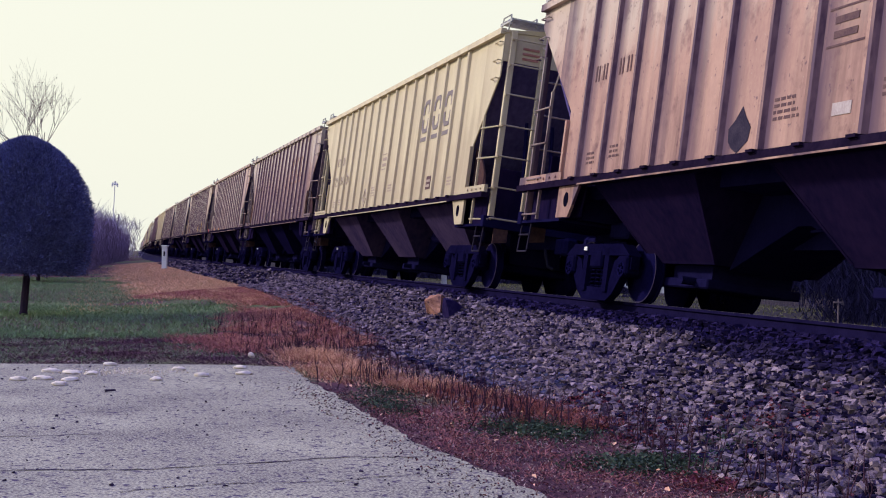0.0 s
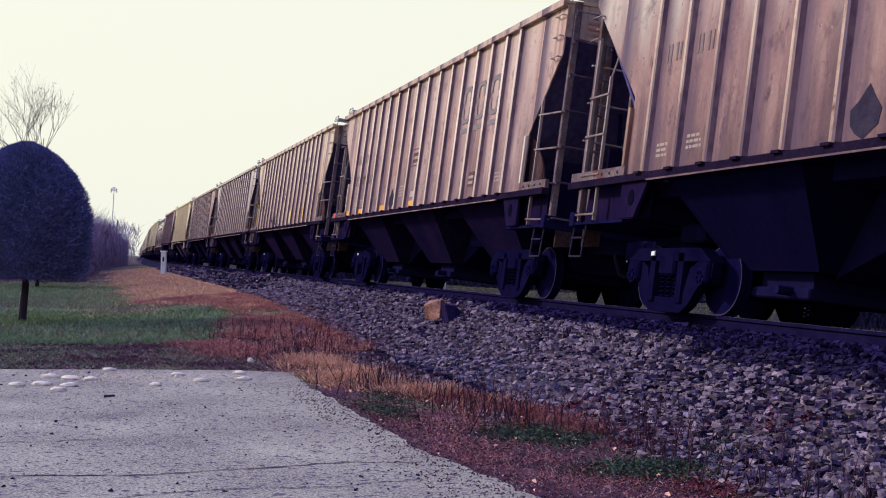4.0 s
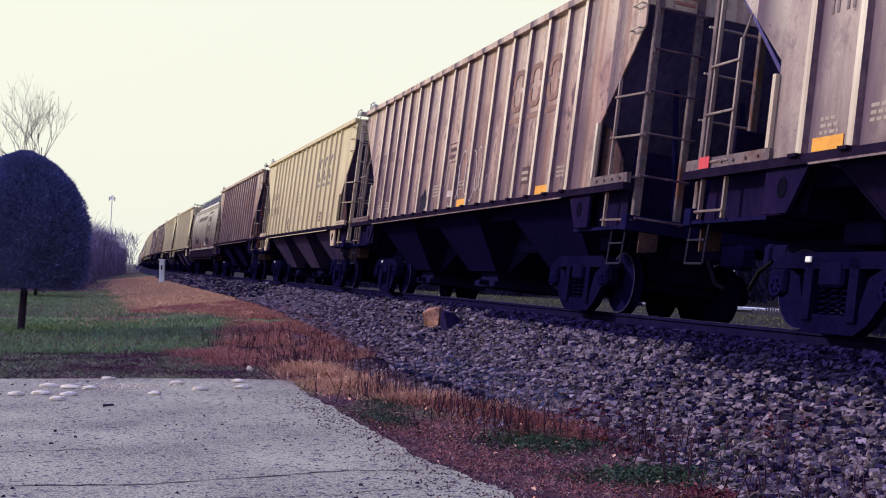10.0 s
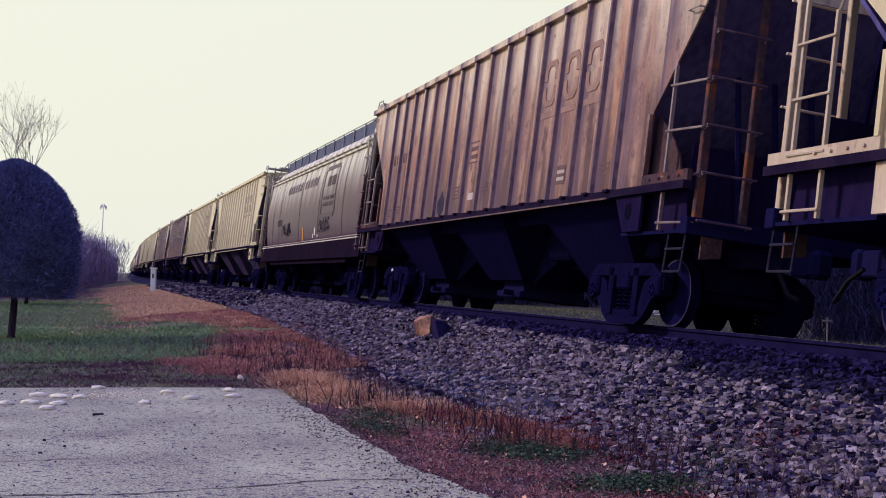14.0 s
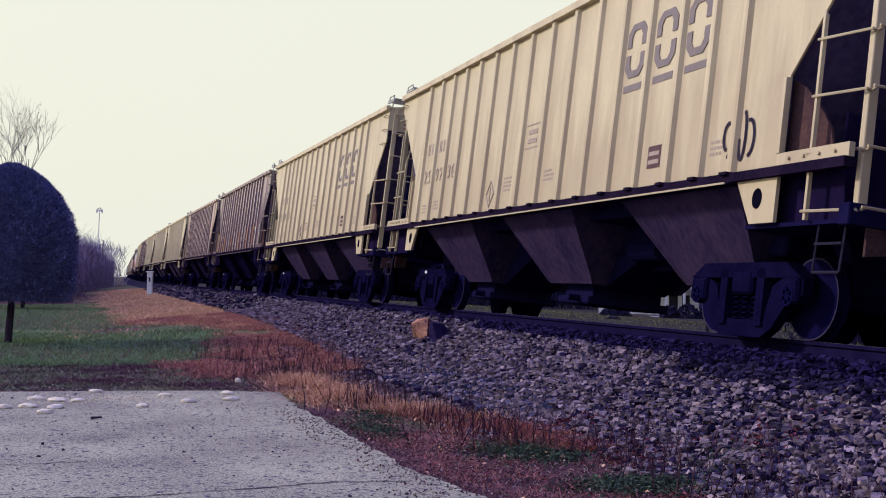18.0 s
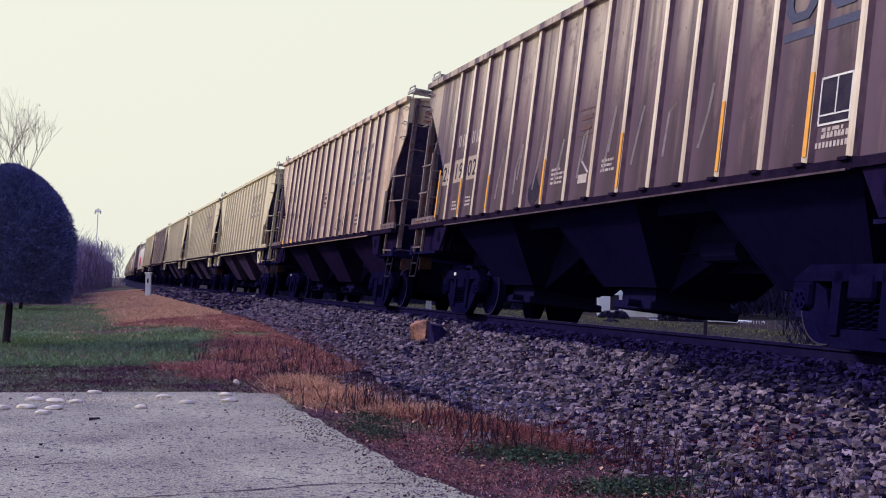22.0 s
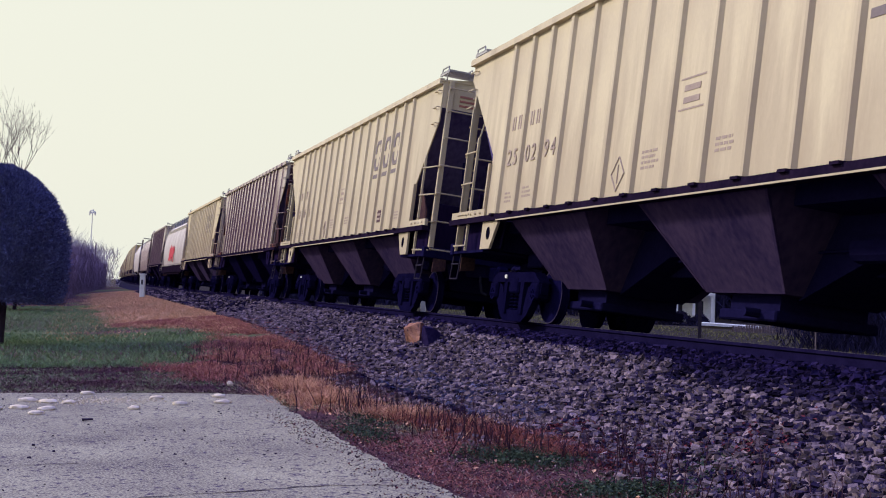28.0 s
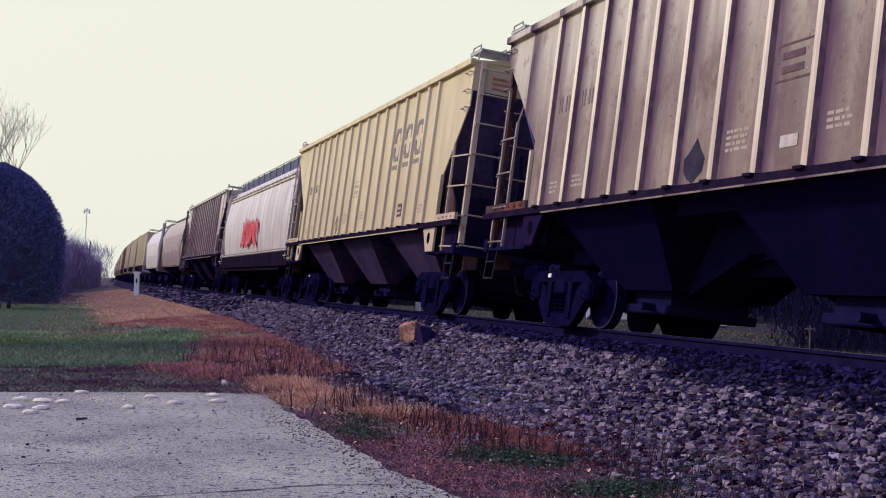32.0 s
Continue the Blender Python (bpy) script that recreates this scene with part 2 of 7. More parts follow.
DIRT_SHADE = (0.085, 0.045, 0.078)  # purple-brown dirt with shade painted in beside the ribs
PAINTS = {
    "tan": paint("tan_paint", (0.590, 0.500, 0.318), (0.500, 0.418, 0.275), (0.40, 0.29, 0.195), rusty=0.80, grime=0.42),
    "cream": paint("cream_tan_paint", (0.595, 0.510, 0.332), (0.515, 0.435, 0.290), (0.40, 0.30, 0.21), rusty=0.80, grime=0.38),
    "yellow": paint("yellow_tan_paint", (0.59, 0.490, 0.290), (0.51, 0.415, 0.252), (0.42, 0.28, 0.19), rusty=0.80, grime=0.38),
    "bone": paint("pale_rib_paint", (0.80, 0.70, 0.54), (0.66, 0.54, 0.42), (0.30, 0.18, 0.15), rusty=0.70, grime=0.45),
    "beige": paint("weathered_beige_paint", (0.56, 0.420, 0.300), (0.40, 0.270, 0.205), (0.13, 0.046, 0.048), rusty=0.62, grime=0.72, bite=(0.58, 0.88), chalk_glare=0.6, seam_dirt_shade=DIRT_SHADE, runs=(0.32, 0.165, 0.105)),
    "pink": paint("faded_pinkish_paint", (0.48, 0.325, 0.265), (0.34, 0.205, 0.185), (0.085, 0.032, 0.062), rusty=0.61, grime=0.7, bite=(0.58, 0.88), chalk_glare=0.30, seam_dirt_shade=DIRT_SHADE, runs=(0.27, 0.120, 0.075)),
    "rusty": paint("rust_streaked_paint", (0.54, 0.375, 0.300), (0.29, 0.150, 0.145), (0.075, 0.030, 0.056), rusty=0.57, grime=0.7, bite=(0.58, 0.86), chalk_glare=0.45, seam_dirt_shade=DIRT_SHADE, runs=(0.26, 0.110, 0.075)),
    "russet": paint("dark_russet_paint", (0.32, 0.185, 0.155), (0.19, 0.095, 0.098), (0.070, 0.026, 0.046), rusty=0.60, grime=0.7, bite=(0.58, 0.86), chalk_glare=0.55, seam_dirt_shade=DIRT_SHADE),
    "brown": paint("scorched_brown_paint", (0.42, 0.230, 0.150), (0.170, 0.078, 0.080), (0.075, 0.024, 0.036), rusty=0.57, grime=0.9, rise=0.26, bite=(0.50, 0.74), chalk_glare=0.62, seam_dirt_shade=DIRT_SHADE, runs=(0.34, 0.135, 0.065)),
    "umber": grain("rusty_umber_steel", (0.085, 0.050, 0.055), (0.035, 0.020, 0.032), rough=0.9, scale=3, fine=22, spot=(0.14, 0.050, 0.032), spot_scale=2.5, spot_at=0.56, gloss=0.0),
    "dim": grain("dim_grey_steel", (0.20, 0.15, 0.15), (0.085, 0.058, 0.075), rough=0.9, scale=3, fine=22, spot=(0.13, 0.06, 0.05), spot_scale=2.5, spot_at=0.60, gloss=0.0),
    "flaked": paint("rust_flaked_tan_paint", (0.60, 0.49, 0.37), (0.48, 0.365, 0.28), (0.30, 0.165, 0.115), rusty=0.62, grime=0.35, rise=0.30),
    "salmon": paint("faded_salmon_paint", (0.45, 0.27, 0.205), (0.34, 0.19, 0.155), (0.10, 0.034, 0.050), rusty=0.66, grime=0.7, rise=0.20, bite=(0.58, 0.86), chalk_glare=0.45, seam_dirt_shade=DIRT_SHADE),
    "grey": paint("dull_grey_paint", (0.350, 0.285, 0.225), (0.215, 0.165, 0.145), (0.15, 0.085, 0.080), rusty=0.62, grime=0.45, chalk_glare=0.6, seam_dirt_shade=DIRT_SHADE),
    "mauve": paint("worn_mauve_paint", (0.190, 0.110, 0.125), (0.105, 0.058, 0.078), (0.045, 0.016, 0.040), rusty=0.58, grime=0.9, rise=0.34, bite=(0.50, 0.76), chalk_glare=0.50, seam_dirt_shade=DIRT_SHADE, runs=(0.042, 0.022, 0.044), fade=(2.0, 4.3)),
    "slate": paint("slate_grey_paint", (0.13, 0.10, 0.145), (0.055, 0.038, 0.08), (0.21, 0.15, 0.155), rusty=0.62, grime=0.4, chalk_glare=0.25, seam_dirt_shade=DIRT_SHADE),
    "ash": paint("worn_grey_beige_paint", (0.41, 0.315, 0.270), (0.27, 0.190, 0.180), (0.10, 0.050, 0.075), rusty=0.64, grime=0.6, bite=(0.58, 0.88), chalk_glare=0.6, seam_dirt_shade=DIRT_SHADE),
    # pale upper half of this paint stands in for sky glare
    "plum": paint("plum_grey_paint", (0.190, 0.072, 0.070), (0.110, 0.046, 0.060), (0.062, 0.022, 0.046), rusty=0.60, rough=0.36, grime=0.92, rise=0.40, bite=(0.44, 0.76), chalk_glare=0.92, fade=(1.75, 3.7)),
    "white": paint("dull_white_paint", (0.60, 0.56, 0.51), (0.45, 0.39, 0.38), (0.30, 0.21, 0.19), rusty=0.70, grime=0.4),
}
PAINTS["plum"].node_tree.nodes["Principled BSDF"].inputs["Specular IOR Level"].default_value = 0.11  # glossy enamel
for tone, shine in (("umber", 0.0), ("flaked", 0.02), ("grey", 0.04)):  # dull, chalked paints
    dull = PAINTS[tone].node_tree.nodes["Principled BSDF"]
    dull.inputs["Specular IOR Level"].default_value, dull.inputs["Roughness"].default_value = shine, 0.85
# underbody tones: grime plus the blue shade below the cars, put in as colour
UNDER = grain("underframe_grime_shade", (0.0105, 0.0090, 0.044), (0.0062, 0.0052, 0.031), rough=0.95, scale=3, fine=22, bump=0.15, gloss=0.0)
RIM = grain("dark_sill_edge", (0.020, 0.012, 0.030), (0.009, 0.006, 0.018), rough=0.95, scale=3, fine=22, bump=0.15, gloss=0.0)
CAST = grain("grimy_shaded_steel", (0.0062, 0.0052, 0.030), (0.0030, 0.0024, 0.018), rough=0.95, scale=3, fine=22, bump=0.15, gloss=0.0)
DEEP_HOPPER = grain("hopper_deep_shade", (0.0068, 0.0050, 0.032), (0.0042, 0.0033, 0.022), rough=0.95, scale=1.3, fine=12, stretch=(1, 1, 0.4), bump=0.1, gloss=0.0)
GRIME_SHADE = grain("reddish_grime_shade", (0.017, 0.0095, 0.038), (0.0068, 0.005, 0.026), rough=0.95, scale=1.3, fine=12, stretch=(1, 1, 0.4), bump=0.1, gloss=0.0)
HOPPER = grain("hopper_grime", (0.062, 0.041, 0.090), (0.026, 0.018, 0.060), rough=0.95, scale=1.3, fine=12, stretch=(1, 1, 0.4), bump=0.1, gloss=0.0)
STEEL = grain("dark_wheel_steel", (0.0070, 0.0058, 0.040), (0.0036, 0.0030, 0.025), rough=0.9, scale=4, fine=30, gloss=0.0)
RAILSTEEL = grain("rail_steel", (0.012, 0.009, 0.040), (0.006, 0.0045, 0.024), rough=0.9, scale=5, fine=40, gloss=0.0)
BRIGHT = grain("polished_rail_head", (0.16, 0.15, 0.18), (0.10, 0.09, 0.11), rough=0.45, metal=0.8, bump=0.03)
GRATE = grain("galvanised_grating", (0.42, 0.41, 0.38), (0.28, 0.27, 0.26), rough=0.6, metal=0.3, scale=10)
RUBBER = grain("black_hose", (0.012, 0.011, 0.018), (0.008, 0.007, 0.012), rough=0.8)
HOLE = grain("dark_hole", (0.006, 0.005, 0.014), (0.003, 0.003, 0.008), rough=1.0, gloss=0.0)
BLUE = grain("faded_dark_lettering", (0.165, 0.135, 0.140), (0.22, 0.18, 0.17), rough=0.7, scale=5)
BLACKPAINT = grain("black_stencil", (0.020, 0.016, 0.034), (0.045, 0.035, 0.055), rough=0.8, scale=6)
SPRAY = grain("black_spray_paint", (0.008, 0.007, 0.014), (0.014, 0.012, 0.022), rough=0.8)
# paler steel that imitates highlights
GLINTSTEEL = grain("painted_steel_glint", (0.050, 0.040, 0.080), (0.024, 0.018, 0.046), rough=0.8)
WHITEMARK = grain("white_stencil", (0.70, 0.67, 0.64), (0.5, 0.47, 0.46), rough=0.6, scale=6)
WORNWHITE = grain("worn_white_spray", (0.50, 0.43, 0.40), (0.34, 0.27, 0.26), rough=0.8, scale=9)
# the slope sheet's shade is put into its colour
SLOPE = grain("slope_sheet_shade", (0.105, 0.085, 0.215), (0.050, 0.038, 0.115), rough=0.95, scale=1.3, fine=12, stretch=(1, 1, 0.4), bump=0.1, gloss=0.0)
GREYMARK = grain("faded_grey_stencil", (0.15, 0.115, 0.12), (0.23, 0.18, 0.17), rough=0.8, scale=9)
GHOST = grain("ghosted_emblem_paint", (0.20, 0.115, 0.105), (0.30, 0.18, 0.14), rough=0.8, scale=3, fine=16)
WORNMARK = grain("worn_dark_stencil", (0.085, 0.050, 0.062), (0.15, 0.09, 0.085), rough=0.8, scale=9)
FADED = grain("faded_stencil", (0.30, 0.235, 0.205), (0.40, 0.32, 0.26), rough=0.8, scale=9)
ORANGE = grain("orange_reflective_tape", (0.80, 0.36, 0.05), (0.62, 0.25, 0.04), rough=0.5)
RED = grain("red_graffiti", (0.62, 0.05, 0.07), (0.45, 0.03, 0.06), rough=0.5, scale=3)
GLINTPLATE = grain("glint_silver", (0.85, 0.86, 0.88), (0.7, 0.7, 0.72), rough=0.3, bump=0.02)
STONE = grain("ballast_stone", (0.225, 0.170, 0.200), (0.052, 0.037, 0.066), rough=1.0, scale=11, fine=70, vary=0.6, bump=0.3, dist=0.004, gloss=0.0)
# dark stone colour that stands in for shade
SHADESTONE = grain("shade_dark_stone", (0.024, 0.017, 0.056), (0.008, 0.005, 0.030), rough=0.95, scale=14, fine=90, vary=0.6, bump=0.3, dist=0.004, gloss=0.0)
# near-black tone for stones that act as shaded gaps
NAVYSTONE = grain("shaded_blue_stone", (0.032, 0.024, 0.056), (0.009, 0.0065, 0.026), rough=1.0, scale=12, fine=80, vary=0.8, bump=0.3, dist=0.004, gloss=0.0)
PALESTONE = grain("pale_limestone", (0.26, 0.195, 0.20), (0.085, 0.062, 0.085), rough=1.0, scale=14, fine=90, vary=0.6, bump=0.3, dist=0.004, gloss=0.0)
TIE = grain("creosoted_wood", (0.014, 0.010, 0.034), (0.006, 0.004, 0.020), rough=0.95, scale=3, fine=40, stretch=(1, 8, 8), bump=0.4, gloss=0.0)
ASPHALT = grain("worn_asphalt", (0.475, 0.445, 0.318), (0.090, 0.072, 0.084), rough=0.97, scale=0.8, fine=55, bump=0.9, coords="Object", spot=(0.075, 0.056, 0.095), spot_scale=19, spot_at=0.60, dist=0.007, fine_share=0.74)
BARK = grain("bark", (0.050, 0.035, 0.065), (0.020, 0.014, 0.035), rough=0.95, scale=6, fine=40, stretch=(1, 1, 0.3), bump=0.5)
TWIG = grain("bare_twig", (0.16, 0.115, 0.125), (0.09, 0.065, 0.08), rough=0.9)
GREEN = grain("lawn_blade", (0.205, 0.295, 0.145), (0.115, 0.175, 0.098), rough=0.85, vary=0.35, bump=0, gloss=0.0)
DRY = grain("dry_straw_blade", (0.76, 0.46, 0.29), (0.46, 0.235, 0.165), rough=0.9, vary=0.4, bump=0, gloss=0.0)
REDGRASS = grain("red_brown_blade", (0.42, 0.175, 0.155), (0.20, 0.076, 0.086), rough=0.9, vary=0.5, bump=0, gloss=0.0)
STALK = grain("dark_weed_stalk", (0.085, 0.042, 0.062), (0.040, 0.019, 0.038), rough=0.9, vary=0.4, bump=0)
LEAFRED = grain("fallen_red_leaf", (0.185, 0.052, 0.062), (0.10, 0.026, 0.042), rough=0.8, vary=0.4, bump=0)
NEEDLE = grain("evergreen_needle", (0.155, 0.170, 0.360), (0.076, 0.082, 0.220), rough=0.9, vary=0.45, bump=0, gloss=0.0)
# scrub and far trees are paled: haze put into their colour
BRUSH = grain("haze_pale_brush", (0.270, 0.205, 0.300), (0.170, 0.125, 0.200), rough=0.9, vary=0.35, bump=0, gloss=0.0)
FARTREE = grain("haze_pale_trees", (0.52, 0.49, 0.50), (0.40, 0.36, 0.40), rough=0.95, vary=0.2, bump=0)
ROCKLIT = grain("sandstone", (0.42, 0.215, 0.155), (0.19, 0.09, 0.09), rough=0.95, scale=7, fine=40, bump=0.6, gloss=0.0, spot=(0.05, 0.03, 0.05), spot_scale=9, spot_at=0.66)
BREAD = grain("pale_bread", (0.74, 0.66, 0.53), (0.58, 0.48, 0.37), rough=0.9, scale=18, fine=70, vary=0.1)
WHITEPAINT = grain("white_painted_wood", (0.82, 0.81, 0.80), (0.68, 0.66, 0.66), rough=0.6, scale=3)
DARKWOOD = grain("dark_stained_post", (0.05, 0.04, 0.055), (0.025, 0.02, 0.03), rough=0.9)
ROOFING = grain("grey_shingle", (0.16, 0.15, 0.17), (0.09, 0.085, 0.1), rough=0.9)
GLASSDARK = grain("dark_window_glass", (0.03, 0.03, 0.045), (0.02, 0.02, 0.03), rough=0.15, bump=0)
GROVE = grain("shaded_grove", (0.034, 0.030, 0.070), (0.022, 0.019, 0.050), rough=0.95, vary=0.4, bump=0, gloss=0.0)
NAVY = grain("dark_blue_panel", (0.060, 0.065, 0.125), (0.030, 0.032, 0.075), rough=0.6, scale=2)
YELLOWTAPE = grain("yellow_tape", (0.72, 0.46, 0.10), (0.56, 0.34, 0.08), rough=0.6)
TIMBER = grain("weathered_fence_wood", (0.22, 0.17, 0.17), (0.13, 0.10, 0.11), rough=0.9)


# ---- small tools ----
def part(name, bm, material, parent=None, label=""):
    me = bpy.data.meshes.new(name)
    bmesh.ops.recalc_face_normals(bm, faces=bm.faces[:])
    bm.to_mesh(me)
    bm.free()
    return mesh_part(name, me, material, parent, label)


def mesh_part(name, me, material, parent=None, label=""):
    if material and not me.materials:
        me.materials.append(material)
    ob = new(name, me)
    ob.parent = parent
    if label:
        ob["label"] = label
    return ob


def box(bm, x0, x1, y0, y1, z0, z1, bevel=0.0):
    r = bmesh.ops.create_cube(bm, size=1.0)
    vs = r["verts"]
    bmesh.ops.scale(bm, vec=(x1 - x0, y1 - y0, z1 - z0), verts=vs)
    bmesh.ops.translate(bm, vec=((x0 + x1) / 2, (y0 + y1) / 2, (z0 + z1) / 2), verts=vs)
    if bevel:
        bmesh.ops.bevel(bm, geom=list({e for v in vs for e in v.link_edges}), offset=bevel, segments=1, affect="EDGES")
    return bm


def bar(bm, a, b, r, seg=6, r2=None):
    a, b = Vector(a), Vector(b)
    m = Matrix.Translation((a + b) / 2) @ (b - a).to_track_quat("Z", "Y").to_matrix().to_4x4()
    bmesh.ops.create_cone(bm, cap_ends=True, segments=seg, radius1=r, radius2=r if r2 is None else r2, depth=(b - a).length, matrix=m)
    return bm


def slab(bm, poly, axis, lo, hi):
    """A flat plate: an outline of (p, q) pairs, given thickness along an axis ('x': p=y, q=z; 'y': p=x, q=z; 'z': p=x, q=y)."""
    def at(p, q, d):
        return {"x": (d, p, q), "y": (p, d, q), "z": (p, q, d)}[axis]
    lower, upper = [bm.verts.new(at(p, q, lo)) for p, q in poly], [bm.verts.new(at(p, q, hi)) for p, q in poly]
    bm.faces.new(lower)
    bm.faces.new(upper[::-1])
    for i in range(len(poly)):
        k = (i + 1) % len(poly)
        bm.faces.new((lower[i], lower[k], upper[k], upper[i]))
    return bm


def loft(bm, rings, caps=True):
    vs = [[bm.verts.new(p) for p in r] for r in rings]
    for a, b in zip(vs, vs[1:]):
        for i in range(len(a)):
            k = (i + 1) % len(a)
            bm.faces.new((a[i], a[k], b[k], b[i]))
    if caps:
        bm.faces.new(vs[0][::-1])
        bm.faces.new(vs[-1])
    return bm


def B():
    return bmesh.new()


def heap(name, verts, faces, material):
    me = bpy.data.meshes.new(name)
    me.from_pydata(verts, [], faces)
    me.materials.append(material)
    return me

# ---- the line of the track: straight past the camera, then a slow bend to the right ----
TURN, OFF, RAIL_Z, CANT = radians(16.483), 7.784, 0.8155, 6.53
BEND_A, BEND_B, BEND_K = 85.0, 190.0, 0.00034


def line_at(s):
    """Place and heading (radians, left of +y) of the track's middle, s metres along it from beside the camera."""
    h = TURN
    p = Vector((OFF * math.cos(h), OFF * math.sin(h), RAIL_Z))
    run = min(s, BEND_A)
    p += run * Vector((-math.sin(h), math.cos(h), 0))
    if s > BEND_A:
        e = min(s, BEND_B) - BEND_A
        k = BEND_K
        right, fwd = Vector((math.cos(h), math.sin(h), 0)), Vector((-math.sin(h), math.cos(h), 0))
        p += right * (1 - math.cos(k * e)) / k + fwd * math.sin(k * e) / k
        h -= k * e
        if s > BEND_B:
            p += (s - BEND_B) * Vector((-math.sin(h), math.cos(h), 0))
    return p, h


def beside(u, s, z):
    """A place u metres from the track's middle towards the camera, at height z."""
    p, h = line_at(s)
    return Vector((p.x - u * math.cos(h), p.y - u * math.sin(h), z))


def on_track(u, s, up):
    """A place in the canted plane of the rails: u towards the camera, up above the rail tops."""
    c = radians(CANT)
    p = beside(u * math.cos(c) - up * math.sin(c), s, 0)
    p.z = RAIL_Z + up * math.cos(c) + u * math.sin(c)
    return p


def seat(s_front, length=16.5):
    """The pose of a car whose front end stands at s_front: x away from the camera, y along the car, z up."""
    a, _ = line_at(s_front + 2.3)
    b, _ = line_at(s_front + 14.2)
    d = b - a
    h = math.atan2(-d.x, d.y)
    o = a - d.normalized() * 2.3
    return pose(o.x, o.y, o.z, 0, CANT, math.degrees(h))

# ---- covered hopper cars ----
CAR, EAVE, SILL, SIDE = 16.20, 4.46, 1.62, 1.50


def outline():
    """Side sheet of a ribbed hopper: corners cut away on a slant over the end ladders."""
    return [(1.12, SILL), (CAR - 1.70, SILL), (CAR - 1.70, 2.64), (CAR - 0.10, 4.14), (CAR - 0.10, EAVE), (0.10, EAVE), (0.10, 3.66), (1.12, 2.52)]


def rib_mesh():
    bm = B()
    prof = [(-0.092, 0.0), (-0.050, 0.050), (0.048, 0.050), (0.085, 0.0)]
    loft(bm, [[(-d, p, z) for p, d in prof] for z in (SILL + 0.02, EAVE - 0.03)])
    me = bpy.data.meshes.new("rib")
    bmesh.ops.recalc_face_normals(bm, faces=bm.faces[:])
    bm.to_mesh(me)
    bm.free()
    me.materials.append(PAINTS["tan"])
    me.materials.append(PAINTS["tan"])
    # flanks turned from the sun get their own slot for a shaded colour
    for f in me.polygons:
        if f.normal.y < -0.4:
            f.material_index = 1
    return me


WEBRUST = grain("rusty_web_plate", (0.095, 0.052, 0.048), (0.038, 0.022, 0.032), rough=0.9, scale=3, fine=22, bump=0.15, gloss=0.0)
# dirt and shade painted into the ribs' unlit flanks
FLANKSHADE = grain("rib_flank_shade_dirt", (0.170, 0.105, 0.125), (0.075, 0.044, 0.070), rough=0.95, scale=2.0, fine=16, stretch=(1, 1, 0.4), bump=0.1, gloss=0.0)
WARNING = grain("faded_red_stencil", (0.36, 0.13, 0.11), (0.45, 0.24, 0.19), rough=0.8, scale=9)
STEPSTEEL = grain("worn_step_steel", (0.036, 0.029, 0.054), (0.016, 0.013, 0.028), rough=0.8)
SKIRTPAINT = grain("deep_purple_sill_paint", (0.015, 0.009, 0.020), (0.008, 0.005, 0.013), rough=0.9, scale=2, fine=14, stretch=(1, 1, 0.4), bump=0.1, gloss=0.0)


def ladder(bm, a, b, z0, z1, step, flat):
    """Two stiles and round rungs between the places a and b (x, y), from z0 to z1."""
    for p in (a, b):
        box(bm, p[0] - 0.022, p[0] + 0.022, p[1] - 0.022, p[1] + 0.022, z0, z1)
    z = z0 + 0.12
    out = Vector((-0.07, 0, 0)) if flat == "side" else Vector((0, -0.07 if a[1] < 8 else 0.07, 0))
    while z < z1:
        p, q = Vector((*a, z)), Vector((*b, z))
        bar(bm, p + out, q + out, 0.013, 5)
        bar(bm, p, p + out * 1.05, 0.013, 5)
        bar(bm, q, q + out * 1.05, 0.013, 5)
        z += step
    return bm


def wheelset_mesh():
    bm = B()
    for x in (-0.755, 0.755):
        o = 1 if x > 0 else -1
        for r, w, d in ((0.44, 0.03, -0.06 * o), (0.42, 0.10, 0.0)):
            bmesh.ops.create_cone(bm, cap_ends=True, segments=28, radius1=r, radius2=r, depth=w, matrix=Matrix.Translation((x + d, 0, 0)) @ pose(0, 0, 0, 0, 90, 0))
        bmesh.ops.create_cone(bm, cap_ends=True, segments=16, radius1=0.33, radius2=0.18, depth=0.05, matrix=Matrix.Translation((x + 0.06 * o, 0, 0)) @ pose(0, 0, 0, 0, 90 * o, 0))
        bmesh.ops.create_cone(bm, cap_ends=True, segments=12, radius1=0.11, radius2=0.10, depth=0.28, matrix=Matrix.Translation((x + 0.22 * o, 0, 0)) @ pose(0, 0, 0, 0, 90, 0))
        for k in range(28):  # pale ring painted on as the rim's glint
            a0, a1 = k * math.pi / 14, (k + 1) * math.pi / 14
            xo = x + 0.0525 * o
            f = bm.faces.new([bm.verts.new((xo, r * math.cos(a), r * math.sin(a))) for r, a in ((0.402, a0), (0.418, a0), (0.418, a1), (0.402, a1))])
            f.material_index = 1
        for k in range(6):
            a = k * math.pi / 3
            box(bm, x + 0.35 * o, x + 0.38 * o, math.cos(a) * 0.06 - 0.015, math.cos(a) * 0.06 + 0.015, math.sin(a) * 0.06 - 0.015, math.sin(a) * 0.06 + 0.015)
    bar(bm, (-0.9, 0, 0), (0.9, 0, 0), 0.085, 10)
    me = bpy.data.meshes.new("wheelset")
    bmesh.ops.recalc_face_normals(bm, faces=bm.faces[:])
    bm.to_mesh(me)
    bm.free()
    me.materials.append(STEEL)
    me.materials.append(GLINTSTEEL)
    return me


